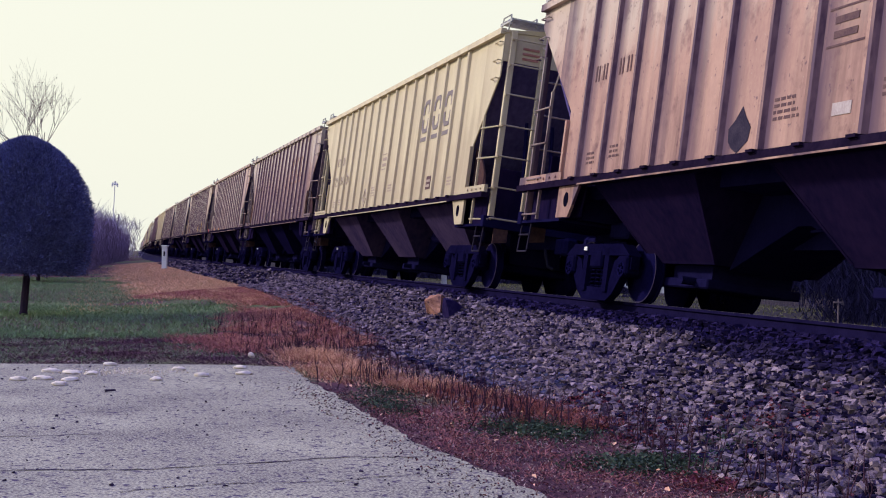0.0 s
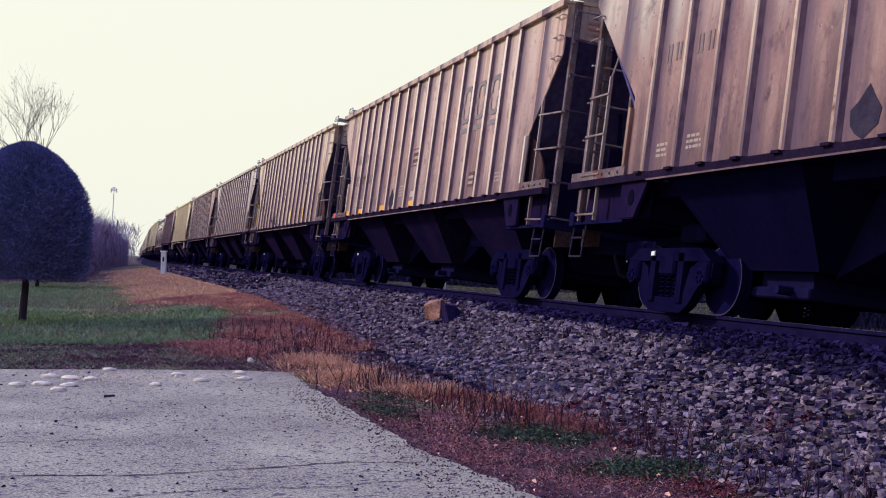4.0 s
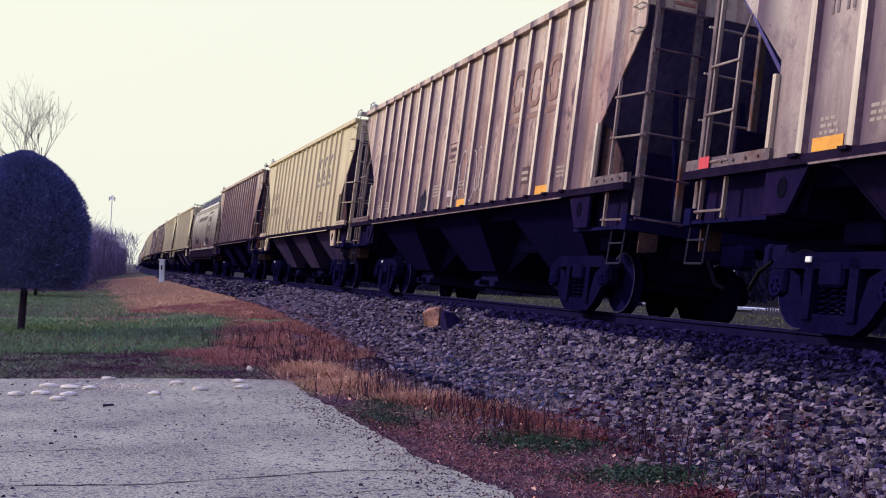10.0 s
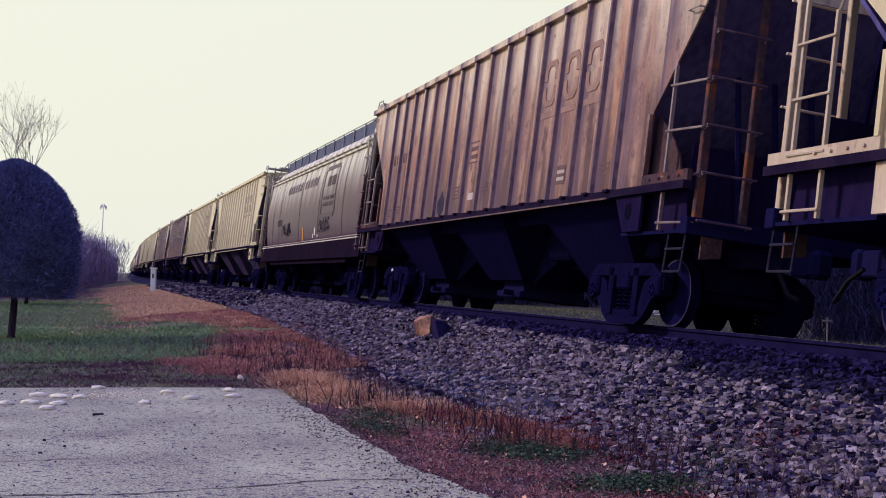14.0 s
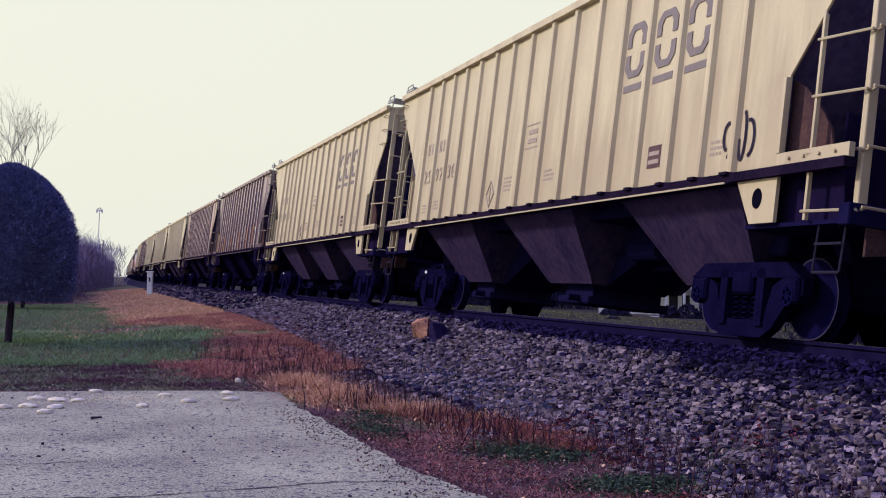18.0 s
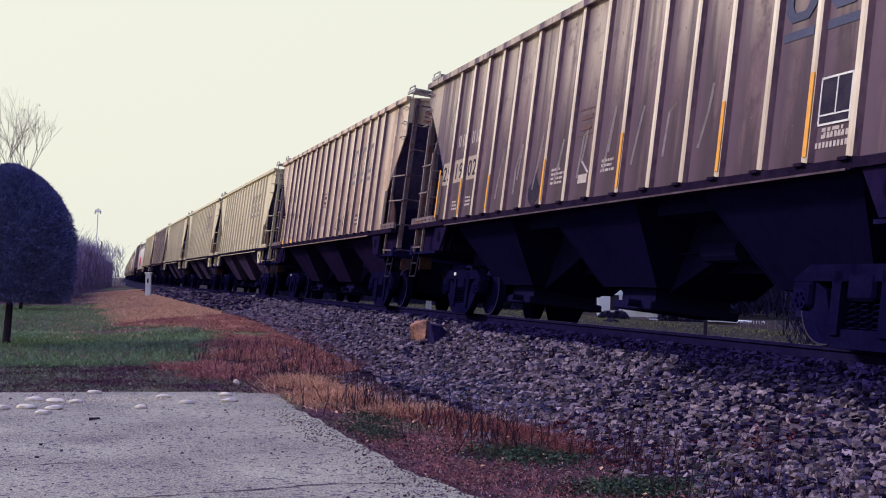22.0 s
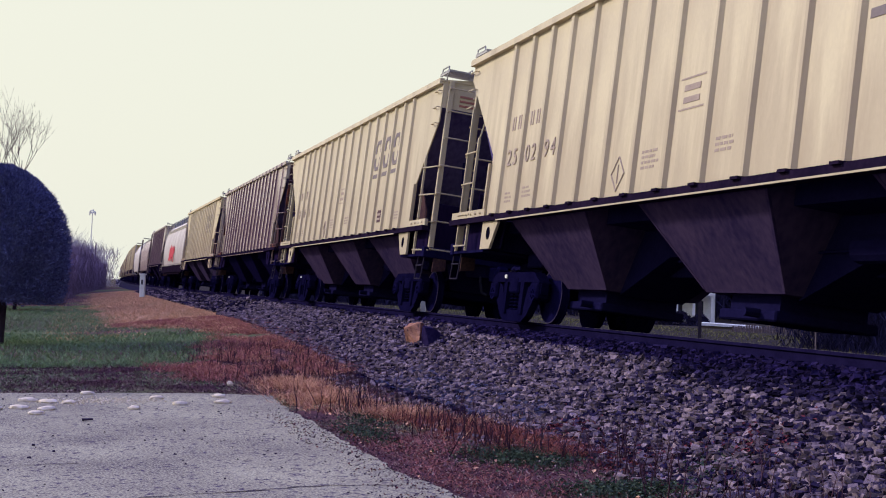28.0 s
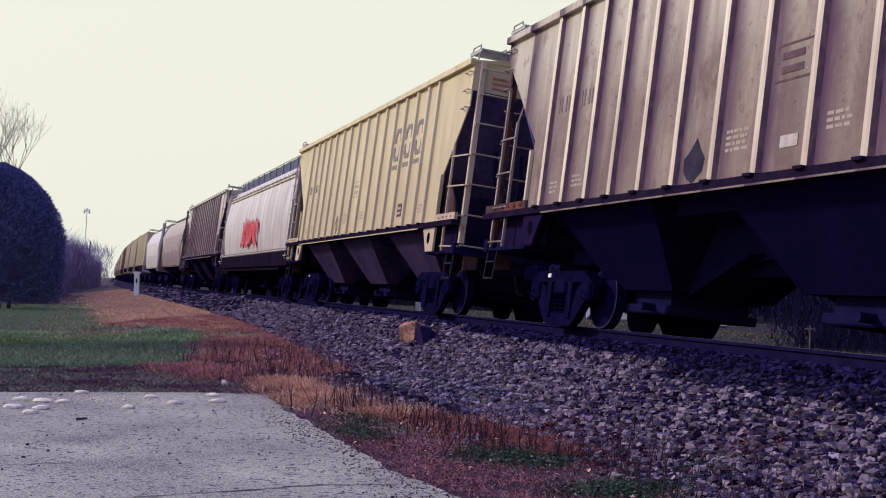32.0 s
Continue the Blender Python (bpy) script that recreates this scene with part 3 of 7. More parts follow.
def sideframe_mesh(x):
    """Cast side frame: two sloping arms from the axle boxes down to the spring seat, a top chord, a spring pocket."""
    bm = B()
    w0, w1 = x - 0.09, x + 0.09
    slab(bm, [(-1.08, 0.60), (-0.72, 0.60), (-0.55, 0.52), (-0.42, 0.16), (0.42, 0.16), (0.55, 0.52), (0.72, 0.60), (1.08, 0.60), (1.08, 0.42), (0.84, 0.36), (0.58, 0.08), (0.40, -0.02), (-0.40, -0.02), (-0.58, 0.08), (-0.84, 0.36), (-1.08, 0.42)], "x", w0 + 0.03, w1 - 0.03)
    slab(bm, [(-1.08, 0.60), (1.08, 0.60), (0.80, 0.76), (-0.80, 0.76)], "x", w0, w1)
    for y in (-0.36, 0.36):
        box(bm, w0, w1, y - 0.07, y + 0.07, 0.10, 0.70)
    for y in (-0.89, 0.89):
        box(bm, w0 - 0.02, w1 + 0.02, y - 0.16, y + 0.16, 0.34, 0.60, 0.03)
    me = bpy.data.meshes.new("sideframe")
    bmesh.ops.recalc_face_normals(bm, faces=bm.faces[:])
    bm.to_mesh(me)
    bm.free()
    me.materials.append(CAST)
    return me


WHEELSET, NEARFRAME, FARFRAME, RIB = wheelset_mesh(), sideframe_mesh(-1.0), sideframe_mesh(1.0), rib_mesh()


def truck(parent, y):
    bm = B()
    box(bm, -1.1, 1.1, y - 0.2, y + 0.2, 0.42, 0.68, 0.03)
    box(bm, -0.35, 0.35, y - 0.35, y + 0.35, 0.68, 0.86, 0.03)
    t = part("truck", bm, CAST, parent, "grimy cast-steel freight truck")
    for me in (NEARFRAME, FARFRAME):
        f = mesh_part("sideframe", me, None, t)
        f.location = (0, y, 0.0)
    for x in (-1.0, 1.0):
        bm = B()
        for dy in (-0.17, 0.0, 0.17):
            pts = [Vector((x + 0.055 * math.cos(a * 1.05), y + dy + 0.055 * math.sin(a * 1.05), 0.14 + a * 0.0092)) for a in range(31)]
            for p, q in zip(pts, pts[1:]):
                bar(bm, p, q, 0.014, 4)
        part("spring_nest", bm, CAST, t)
    for dy in (-0.89, 0.89):
        w = mesh_part("wheelset", WHEELSET, None, t)
        w.location = (0, y + dy, 0.42)
    bm = B()
    bar(bm, (-0.72, y - 0.45, 0.36), (0.72, y - 0.45, 0.36), 0.05, 6)
    bar(bm, (-0.72, y + 0.45, 0.36), (0.72, y + 0.45, 0.36), 0.05, 6)
    part("brake_beam", bm, CAST, t)
    return t


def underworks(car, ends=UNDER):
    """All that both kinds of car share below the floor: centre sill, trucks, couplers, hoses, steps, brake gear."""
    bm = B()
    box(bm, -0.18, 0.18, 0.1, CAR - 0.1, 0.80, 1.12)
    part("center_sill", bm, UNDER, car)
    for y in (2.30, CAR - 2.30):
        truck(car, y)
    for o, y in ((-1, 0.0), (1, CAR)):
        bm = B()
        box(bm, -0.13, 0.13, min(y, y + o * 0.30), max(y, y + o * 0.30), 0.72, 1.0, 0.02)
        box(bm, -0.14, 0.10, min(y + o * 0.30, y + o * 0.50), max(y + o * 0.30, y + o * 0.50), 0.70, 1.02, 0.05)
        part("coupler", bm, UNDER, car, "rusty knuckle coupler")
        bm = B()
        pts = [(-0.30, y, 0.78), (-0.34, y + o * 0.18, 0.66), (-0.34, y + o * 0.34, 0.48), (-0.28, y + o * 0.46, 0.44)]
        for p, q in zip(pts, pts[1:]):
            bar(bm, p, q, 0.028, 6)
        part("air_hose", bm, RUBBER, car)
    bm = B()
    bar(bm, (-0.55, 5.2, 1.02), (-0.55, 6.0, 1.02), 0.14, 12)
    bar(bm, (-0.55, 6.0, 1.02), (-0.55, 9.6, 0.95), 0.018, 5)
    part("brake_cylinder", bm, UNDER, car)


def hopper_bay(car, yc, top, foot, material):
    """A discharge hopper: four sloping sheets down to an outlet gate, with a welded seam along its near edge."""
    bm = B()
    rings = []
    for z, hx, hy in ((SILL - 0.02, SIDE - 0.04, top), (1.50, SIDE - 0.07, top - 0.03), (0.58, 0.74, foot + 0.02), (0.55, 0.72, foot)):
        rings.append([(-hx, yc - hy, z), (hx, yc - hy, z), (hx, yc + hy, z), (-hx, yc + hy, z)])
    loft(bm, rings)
    h = part("hopper_bay", bm, material, car, "grimy, shade-toned sloping discharge hopper")
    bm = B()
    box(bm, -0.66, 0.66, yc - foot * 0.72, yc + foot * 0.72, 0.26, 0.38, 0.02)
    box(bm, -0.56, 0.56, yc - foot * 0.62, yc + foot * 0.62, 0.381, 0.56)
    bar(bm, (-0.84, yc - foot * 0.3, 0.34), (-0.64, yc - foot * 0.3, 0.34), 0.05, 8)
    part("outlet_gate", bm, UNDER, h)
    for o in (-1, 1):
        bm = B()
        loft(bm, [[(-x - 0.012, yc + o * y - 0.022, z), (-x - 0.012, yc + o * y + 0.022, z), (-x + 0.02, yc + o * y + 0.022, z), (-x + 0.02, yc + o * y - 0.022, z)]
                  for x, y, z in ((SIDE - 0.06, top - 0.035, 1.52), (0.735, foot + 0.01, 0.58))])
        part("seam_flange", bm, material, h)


def ribbed_hopper():
    car = new("covered_hopper_car")
    for o, nm in ((-1, "side_sheet"), (1, "side_sheet")):
        bm = B()
        slab(bm, outline(), "x", o * SIDE - 0.012, o * SIDE + 0.012)
        part(nm, bm, PAINTS["tan"], car)
    for y in RIB_Y:
        r = mesh_part("rib", RIB, None, car)
        r.location = (-SIDE - 0.01, y, 0)
    for y in (1.14, CAR - 1.68):
        bm = B()
        box(bm, -SIDE - 0.06, -SIDE - 0.013, y - 0.03, y + 0.03, SILL + 0.13, 2.50)
        part("edge_angle", bm, PAINTS["tan"], car)
    bm = B()
    for y in RIB_Y:
        box(bm, SIDE + 0.01, SIDE + 0.08, y - 0.05, y + 0.05, SILL + 0.02, EAVE - 0.03)
    part("far_side_ribs", bm, PAINTS["tan"], car)["kind"] = "stuff"
    # roof, chords, sills
    bm = B()
    loft(bm, [[(-SIDE - 0.06, y, EAVE), (-0.55, y, EAVE + 0.13), (0.55, y, EAVE + 0.13), (SIDE + 0.06, y, EAVE), (SIDE + 0.06, y, EAVE - 0.03), (0, y, EAVE + 0.05), (-SIDE - 0.06, y, EAVE - 0.03)] for y in (0.08, CAR - 0.08)])
    part("roof", bm, PAINTS["tan"], car)
    for o in (-1, 1):
        bm = B()
        box(bm, o * (SIDE + 0.045) - 0.05, o * (SIDE + 0.045) + 0.05, 0.10, CAR - 0.10, EAVE - 0.07, EAVE + 0.035)
        part("top_chord", bm, PAINTS["tan"], car)
        bm = B()
        box(bm, o * (SIDE + 0.03) - 0.06, o * (SIDE + 0.03) + 0.06, 0.02, CAR - 0.02, SILL - 0.095, SILL)
        box(bm, o * (SIDE + 0.05) - 0.07, o * (SIDE + 0.05) + 0.07, 1.9, CAR - 2.5, SILL - 0.115, SILL - 0.098)
        if o < 0:
            # dark tabs at the rib feet imitate small shadows
            for y in RIB_Y:
                box(bm, -SIDE - 0.13, -SIDE - 0.02, y - 0.07, y + 0.07, SILL - 0.02, SILL + 0.012)
        part("side_sill", bm, RIM, car)
        bm = B()
        box(bm, o * (SIDE + 0.125) - 0.008, o * (SIDE + 0.125) + 0.008, 1.95, CAR - 2.55, SILL - 0.120, SILL - 0.100)
        part("sill_lip", bm, PAINTS["tan"], car)
        for y0, y1 in ((0.02, 1.15), (CAR - 1.73, CAR - 0.02)):
            bm = B()
            box(bm, o * (SIDE + 0.02) - 0.03, o * (SIDE + 0.02) + 0.03, y0, y1, SILL, SILL + 0.13)
            for k in range(4):
                yb = y0 + 0.2 + k * 0.24
                bar(bm, (o * (SIDE + 0.05), yb, SILL + 0.065), (o * (SIDE + 0.07), yb, SILL + 0.065), 0.018, 6)
            # the far-side gusset gets the dark tone in place of shade
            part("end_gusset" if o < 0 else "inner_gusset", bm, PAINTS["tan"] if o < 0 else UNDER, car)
    # ends: bulkhead above, slope sheet below it
    for e in (0, 1):
        def yy(y):
            return CAR - y if e else y
        far = 0.58 if e else 0.0  # the far end's platform is longer
        rim = 4.14 if e else 3.93
        bm = B()
        slab(bm, [(-SIDE, rim), (SIDE, rim), (SIDE, EAVE), (0, EAVE + 0.10), (-SIDE, EAVE)], "y", *sorted((yy(0.10), yy(0.13))))
        part("bulkhead", bm, PAINTS["tan"], car)
        if not e:
            for k in range(3):
                bm = B()
                box(bm, -1.15, -0.85 + 0.04 * (k % 2), 0.088, 0.099, 4.0 + k * 0.09, 4.04 + k * 0.09)
                part("warning_line", bm, WARNING, car, "faded red line of a warning notice")
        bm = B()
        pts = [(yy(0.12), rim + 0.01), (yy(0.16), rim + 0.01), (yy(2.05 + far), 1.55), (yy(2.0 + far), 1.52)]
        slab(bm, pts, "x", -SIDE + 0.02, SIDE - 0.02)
        part("slope_sheet", bm, SLOPE, car, "end slope sheet in a dark shade tone")
        bm = B()
        box(bm, -SIDE, SIDE, *sorted((yy(0.0), yy(0.16))), 1.02, 1.22, 0.01)
        part("end_sill", bm, UNDER, car)
        bm = B()
        box(bm, -SIDE + 0.02, SIDE - 0.02, *sorted((yy(0.16), yy(1.7))), 1.04, 1.08)
        part("end_deck", bm, UNDER, car)
        bm = B()
        for x in (-0.75, -0.25, 0.25, 0.75):
            bar(bm, (x, yy(0.2), 1.2), (x, yy(0.55), 3.0), 0.035, 5)
        part("end_brace", bm, UNDER, car)
        for x in (-1.36, SIDE - 0.01):
            bm = B()
            box(bm, x - 0.05, x + 0.05, *sorted((yy(0.01), yy(0.09))), 1.08, EAVE, 0.008)
            # the far post is coloured as if in shade
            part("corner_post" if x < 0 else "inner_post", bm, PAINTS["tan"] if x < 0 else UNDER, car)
        bm = B()
        box(bm, -0.83, -0.74, *sorted((yy(0.01), yy(0.08))), 1.08, EAVE, 0.008)
        part("corner_post", bm, PAINTS["tan"], car)
        # web plates behind the cut corner and behind the jacking pad
        if not e:
            bm = B()
            slab(bm, [(yy(1.20), SILL), (yy(1.20), 2.50), (yy(0.98), 2.40), (yy(0.70), 2.16), (yy(0.52), 1.95), (yy(0.42), SILL)], "x", -SIDE + 0.09, -SIDE + 0.115)
            part("end_web", bm, WEBRUST, car, "rusty brown web plate")
        bm = B()
        box(bm, -1.26, 1.26, *sorted((yy(0.50), yy(0.53))), 1.09, 2.12, 0.01)
        part("end_plate", bm, GRIME_SHADE, car, "dark grimy end plate")
        bm = B()
        slab(bm, [(yy(1.70 + far), 1.58), (yy(0.32), 1.58), (yy(0.24), 1.10), (yy(1.60 + far), 1.10)], "x", -SIDE + 0.13, -SIDE + 0.155)
        part("bolster_web", bm, GRIME_SHADE, car, "grimy brown web plate")
        bm = B()
        slab(bm, [(-1.28, 1.06), (-1.20, 1.12), (-1.10, 1.12), (-1.02, 1.04), (-1.02, 0.80), (-1.28, 0.76)], "y", *sorted((yy(0.02), yy(0.05))))
        for xb in (-1.22, -1.08):
            for zb in (0.84, 0.96):
                bar(bm, (xb, yy(0.02), zb), (xb, yy(0.0), zb), 0.016, 6)
        part("step_bracket", bm, WEBRUST, car)
        for x in (-SIDE + 0.01, SIDE - 0.01):
            bm = B()
            slab(bm, [(yy(1.12 + far), SILL - 0.096), (yy(1.85 + far), SILL - 0.096), (yy(1.55 + far), 1.08), (yy(1.12 + far), 1.08)], "x", x * 1.02 - 0.02, x * 1.02 + 0.02)
            # far pad: shade put into its colour too
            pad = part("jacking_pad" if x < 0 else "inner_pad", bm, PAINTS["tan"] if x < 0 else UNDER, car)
            # a black oval plate stands in for the dark of the hole
            bm = B()
            slab(bm, [(yy(1.44 + far + 0.085 * math.cos(a * 0.5236)), 1.33 + 0.105 * math.sin(a * 0.5236)) for a in range(12)], "x", x * 1.02 - 0.026, x * 1.02 + 0.026)
            part("lifting_hole", bm, HOLE, pad, "dark oval lifting hole")
        bm = B()
        stile, ends_at, side_x = (0.88, 0.36, -SIDE) if e else (0.60, 0.0, -1.38)
        box(bm, -SIDE - 0.04, -SIDE, *sorted((yy(stile), yy(stile + 0.035))), 1.08, 3.02)
        bar(bm, (-SIDE - 0.02, yy(stile + 0.02), 3.0), (-SIDE + 0.02, yy(stile + 0.10), 3.30 if e else 3.12), 0.016, 5)
        for z in (1.16, 1.70, 2.24, 2.78):
            a, b = Vector((-SIDE - 0.05, yy(stile + 0.06), z)), Vector((side_x - 0.06, yy(ends_at), z))
            bar(bm, a, b, 0.015, 5)
            bar(bm, b, Vector((side_x, yy(ends_at + 0.03), z - 0.03)), 0.015, 5)
        if e:
            box(bm, -SIDE - 0.04, -SIDE, *sorted((yy(0.38), yy(0.415))), 1.08, 3.60)
        part("side_ladder", bm, PAINTS["tan"], car)
        bm = B()
        ladder(bm, (SIDE + 0.03, yy(0.06)), (SIDE + 0.03, yy(0.50)), 1.12, 2.98, 0.43, "side")
        # far ladder likewise in the shade tone
        part("inner_ladder", bm, UNDER, car)
        bm = B()
        box(bm, -0.80, 0.80, *sorted((yy(2.0), yy(2.6))), 0.87, 1.10, 0.03)
        # added box that hides the view through to the far side
        box(bm, -1.2, 1.42, *sorted((yy(0.9), yy(1.9))), 1.09, 1.58)
        part("body_bolster", bm, UNDER, car)
        for z in (1.18, 1.72, 2.26, 2.80, 3.34, 3.86, 4.30):
            bm = B()
            bar(bm, (-1.42, yy(-0.06), z), (-0.72, yy(-0.06), z), 0.015, 5)
            for x in (-1.38, -0.76):
                bar(bm, (x, yy(-0.06), z), (x, yy(0.02), z - 0.02), 0.015, 5)
            part("rung", bm, PAINTS["tan"], car)
        for z in (3.62, 3.94, 4.26):
            bm = B()
            bar(bm, (-SIDE - 0.08, yy(0.14), z), (-SIDE - 0.08, yy(0.40), z), 0.012, 5)
            bar(bm, (-SIDE, yy(0.14), z), (-SIDE - 0.085, yy(0.14), z), 0.012, 5)
            bar(bm, (-SIDE, yy(0.40), z), (-SIDE - 0.085, yy(0.40), z), 0.012, 5)
            part("grab_iron", bm, PAINTS["tan"], car)
        bm = B()
        for y in (0.10, 0.50):
            bar(bm, (-SIDE + 0.06, yy(y), 1.08), (-SIDE + 0.03, yy(y), 0.60), 0.014, 5)
        for z in (0.60, 0.86):
            bar(bm, (-SIDE + 0.03, yy(0.10), z), (-SIDE + 0.03, yy(0.50), z), 0.014, 5)
        part("sill_step", bm, STEPSTEEL, car)
        # roof-end platform of open grating with its edge rails
        bm = B()
        for k in range(9):
            box(bm, -SIDE + 0.02, SIDE - 0.02, *sorted((yy(-0.06 + k * 0.07), yy(-0.02 + k * 0.07))), EAVE + 0.17, EAVE + 0.20)
        for x in (-SIDE + 0.02, -0.6, 0.6, SIDE - 0.05):
            box(bm, x, x + 0.03, *sorted((yy(-0.06), yy(0.54))), EAVE + 0.14, EAVE + 0.17)
            bar(bm, (x + 0.015, yy(0.1), EAVE), (x + 0.015, yy(0.0), EAVE + 0.15), 0.015, 5)
        part("end_platform", bm, GRATE, car, "galvanised grating platform")["kind"] = "stuff"
        for x in (-SIDE + 0.03, -SIDE + 0.50):
            bm = B()
            bar(bm, (x, yy(0.0), EAVE + 0.1), (x, yy(0.02), EAVE + 0.27), 0.014, 5)
            bar(bm, (x, yy(0.02), EAVE + 0.27), (x, yy(0.40), EAVE + 0.27), 0.014, 5)
            bar(bm, (x, yy(0.40), EAVE + 0.27), (x, yy(0.44), EAVE + 0.18), 0.014, 5)
            part("handrail", bm, GRATE, car)
    bm = B()
    bmesh.ops.create_cone(bm, cap_ends=True, segments=18, radius1=0.27, radius2=0.27, depth=0.03, matrix=Matrix.Translation((0.45, CAR + 0.12, 2.35)) @ pose(0, 0, 0, 90, 0, 0))
    bar(bm, (0.45, CAR + 0.12, 2.35), (0.45, CAR - 0.4, 2.35), 0.025, 6)
    part("brake_wheel", bm, UNDER, car)
    # roof walk and hatches
    bm = B()
    for x in (-0.30, -0.20, -0.10, 0.0, 0.10, 0.20, 0.30):
        box(bm, x - 0.02, x + 0.02, 0.0, CAR, EAVE + 0.19, EAVE + 0.22)
    for k in range(12):
        box(bm, -0.34, 0.34, 0.6 + k * 1.38, 0.65 + k * 1.38, EAVE + 0.12, EAVE + 0.19)
    part("running_board", bm, GRATE, car)["kind"] = "stuff"
    for k in range(6):
        bm = B()
        box(bm, -0.85, -0.42, 1.2 + k * 2.4, 3.0 + k * 2.4, EAVE + 0.10, EAVE + 0.19, 0.03)
        part("hatch_cover", bm, PAINTS["tan"], car)
    for yc in (3.36, 7.74, 12.06):
        hopper_bay(car, yc, 1.40, 0.80, HOPPER)
    # dark fillers added between the bays to block the sky below the floor
    for y0, y1 in ((4.8, 6.26), (9.1, 10.54), (1.5, 2.0), (13.4, 14.4)):
        bm = B()
        mid, reach = (y0 + y1) / 2, 0.75 if y1 - y0 > 1.2 else 0.3
        slab(bm, [(y0 - 0.05, SILL - 0.02), (y1 + 0.05, SILL - 0.02), (y1 + reach, 0.50), (mid + 0.12, 1.02), (mid - 0.12, 1.02), (y0 - reach, 0.50)], "x", -0.5, 0.5)
        slab(bm, [(y0 - 0.05, SILL - 0.02), (y1 + 0.05, SILL - 0.02), (y1 + 0.05, 1.38), (y0 - 0.05, 1.38)], "x", -1.15, -0.505)
        part("slope_ridge", bm, UNDER, car)
    # a made-up bright plate stands in for a glint on the truck
    bm = B()
    box(bm, -1.11, -1.085, 14.22, 14.32, 0.66, 0.72, 0.008)
    part("metal_fitting", bm, GLINTPLATE, car, "small bright plate in place of a glint")
    underworks(car)
    return car


def round_hopper():
    """Smooth-sided car: curved side sheets, slanted ends, long skirt with a pale stripe."""
    car = new("smooth_hopper_car")
    prof = [(-1.44, 1.25), (-1.49, 1.6), (-1.53, 2.0), (-1.555, 2.5), (-1.55, 2.9), (-1.515, 3.3), (-1.44, 3.75), (-1.18, 4.2), (-0.7, 4.38), (0, 4.42)]
    prof = prof + [(-x, z) for x, z in prof[-2::-1]]
    bm = B()
    rings = []
    for y, low in ((0.35, 3.5), (0.5, 2.7), (0.7, 1.9), (0.9, 1.25), (CAR - 0.9, 1.25), (CAR - 0.7, 1.9), (CAR - 0.5, 2.7), (CAR - 0.35, 3.5)):
        def edge(z):
            for (xa, za), (xb, zb) in zip(prof, prof[1:]):
                if za <= z <= zb:
                    return xa + (xb - xa) * (z - za) / (zb - za)
            return -1.42
        rings.append([(x if z >= low else math.copysign(abs(edge(low)), x), y, max(z, low)) for x, z in prof])
    loft(bm, rings)
    body = part("tank_body", bm, PAINTS["plum"], car)
    for f in body.data.polygons:
        f.use_smooth = abs(f.normal.y) < 0.5
    for o in (-1, 1):
        bm = B()
        box(bm, o * 1.50 - 0.05, o * 1.50 + 0.05, 0.02, CAR - 0.02, 0.95, 1.40, 0.01)
        part("deep_sill", bm, SKIRTPAINT, car)
        bm = B()
        box(bm, o * 1.55 - 0.03, o * 1.55 + 0.03, 0.3, CAR - 0.3, 1.42, 1.45)
        box(bm, o * 1.54 - 0.03, o * 1.54 + 0.03, 0.3, CAR - 0.3, 1.49, 1.505)
        part("sill_stripe", bm, PAINTS["white"], car, "dull pale stripe")
        bm = B()
        slab(bm, [(1.6, 0.96), (CAR - 1.6, 0.96), (CAR - 1.9, 0.84), (1.9, 0.84)], "x", o * 1.44 - 0.02, o * 1.44 + 0.02)
        part("skirt", bm, SKIRTPAINT, car)
        for z, xx in ((3.74, 1.465), (3.90, 1.39)):
            bm = B()
            box(bm, o * xx - 0.03, o * xx + 0.03, 0.4, CAR - 0.4, z, z + 0.05)
            part("roof_lip", bm, PAINTS["plum"], car)
    for e in (0, 1):
        def yy(y):
            return CAR - y if e else y
        bm = B()
        box(bm, -1.50, 1.50, *sorted((yy(0.0), yy(0.16))), 1.02, 1.22, 0.01)
        box(bm, -1.45, 1.45, *sorted((yy(0.16), yy(1.9))), 1.14, 1.18)
        part("end_sill", bm, PAINTS["plum"], car)
        for x in (-1.46, 1.46):
            bm = B()
            box(bm, x - 0.05, x + 0.05, *sorted((yy(0.05), yy(0.15))), 1.2, 4.1)
            bar(bm, (x, yy(0.1), 4.05), (x * 0.6, yy(0.45), 4.34), 0.04, 6)
            part("corner_post", bm, PAINTS["plum"], car)
        bm = B()
        slab(bm, [(-1.42, 3.5), (1.42, 3.5), (1.25, 4.05), (0.7, 4.36), (-0.7, 4.36), (-1.25, 4.05)], "y", *sorted((yy(0.31), yy(0.348))))
        part("bulkhead", bm, PAINTS["plum"], car)
        bm = B()
        ladder(bm, (-1.53, yy(0.06)), (-1.53, yy(0.50)), 1.12, 3.95, 0.43, "side")
        part("side_ladder", bm, PAINTS["plum"], car)
        bm = B()
        ladder(bm, (-1.45, yy(0.02)), (-1.0, yy(0.02)), 1.2, 4.5, 0.43, "end")
        part("end_ladder", bm, PAINTS["plum"], car)
        bm = B()
        for k in range(9):
            box(bm, -1.30, 1.30, *sorted((yy(-0.02 + k * 0.07), yy(0.02 + k * 0.07))), 4.46, 4.49)
        part("end_platform", bm, GRATE, car, "galvanised grating platform")["kind"] = "stuff"
        for x in (-1.5, 1.5):
            bm = B()
            slab(bm, [(yy(0.9), 1.2), (yy(1.5), 1.2), (yy(1.4), 0.95), (yy(1.0), 0.95)], "x", x - 0.02, x + 0.02)
            part("jacking_pad", bm, PAINTS["plum"], car)
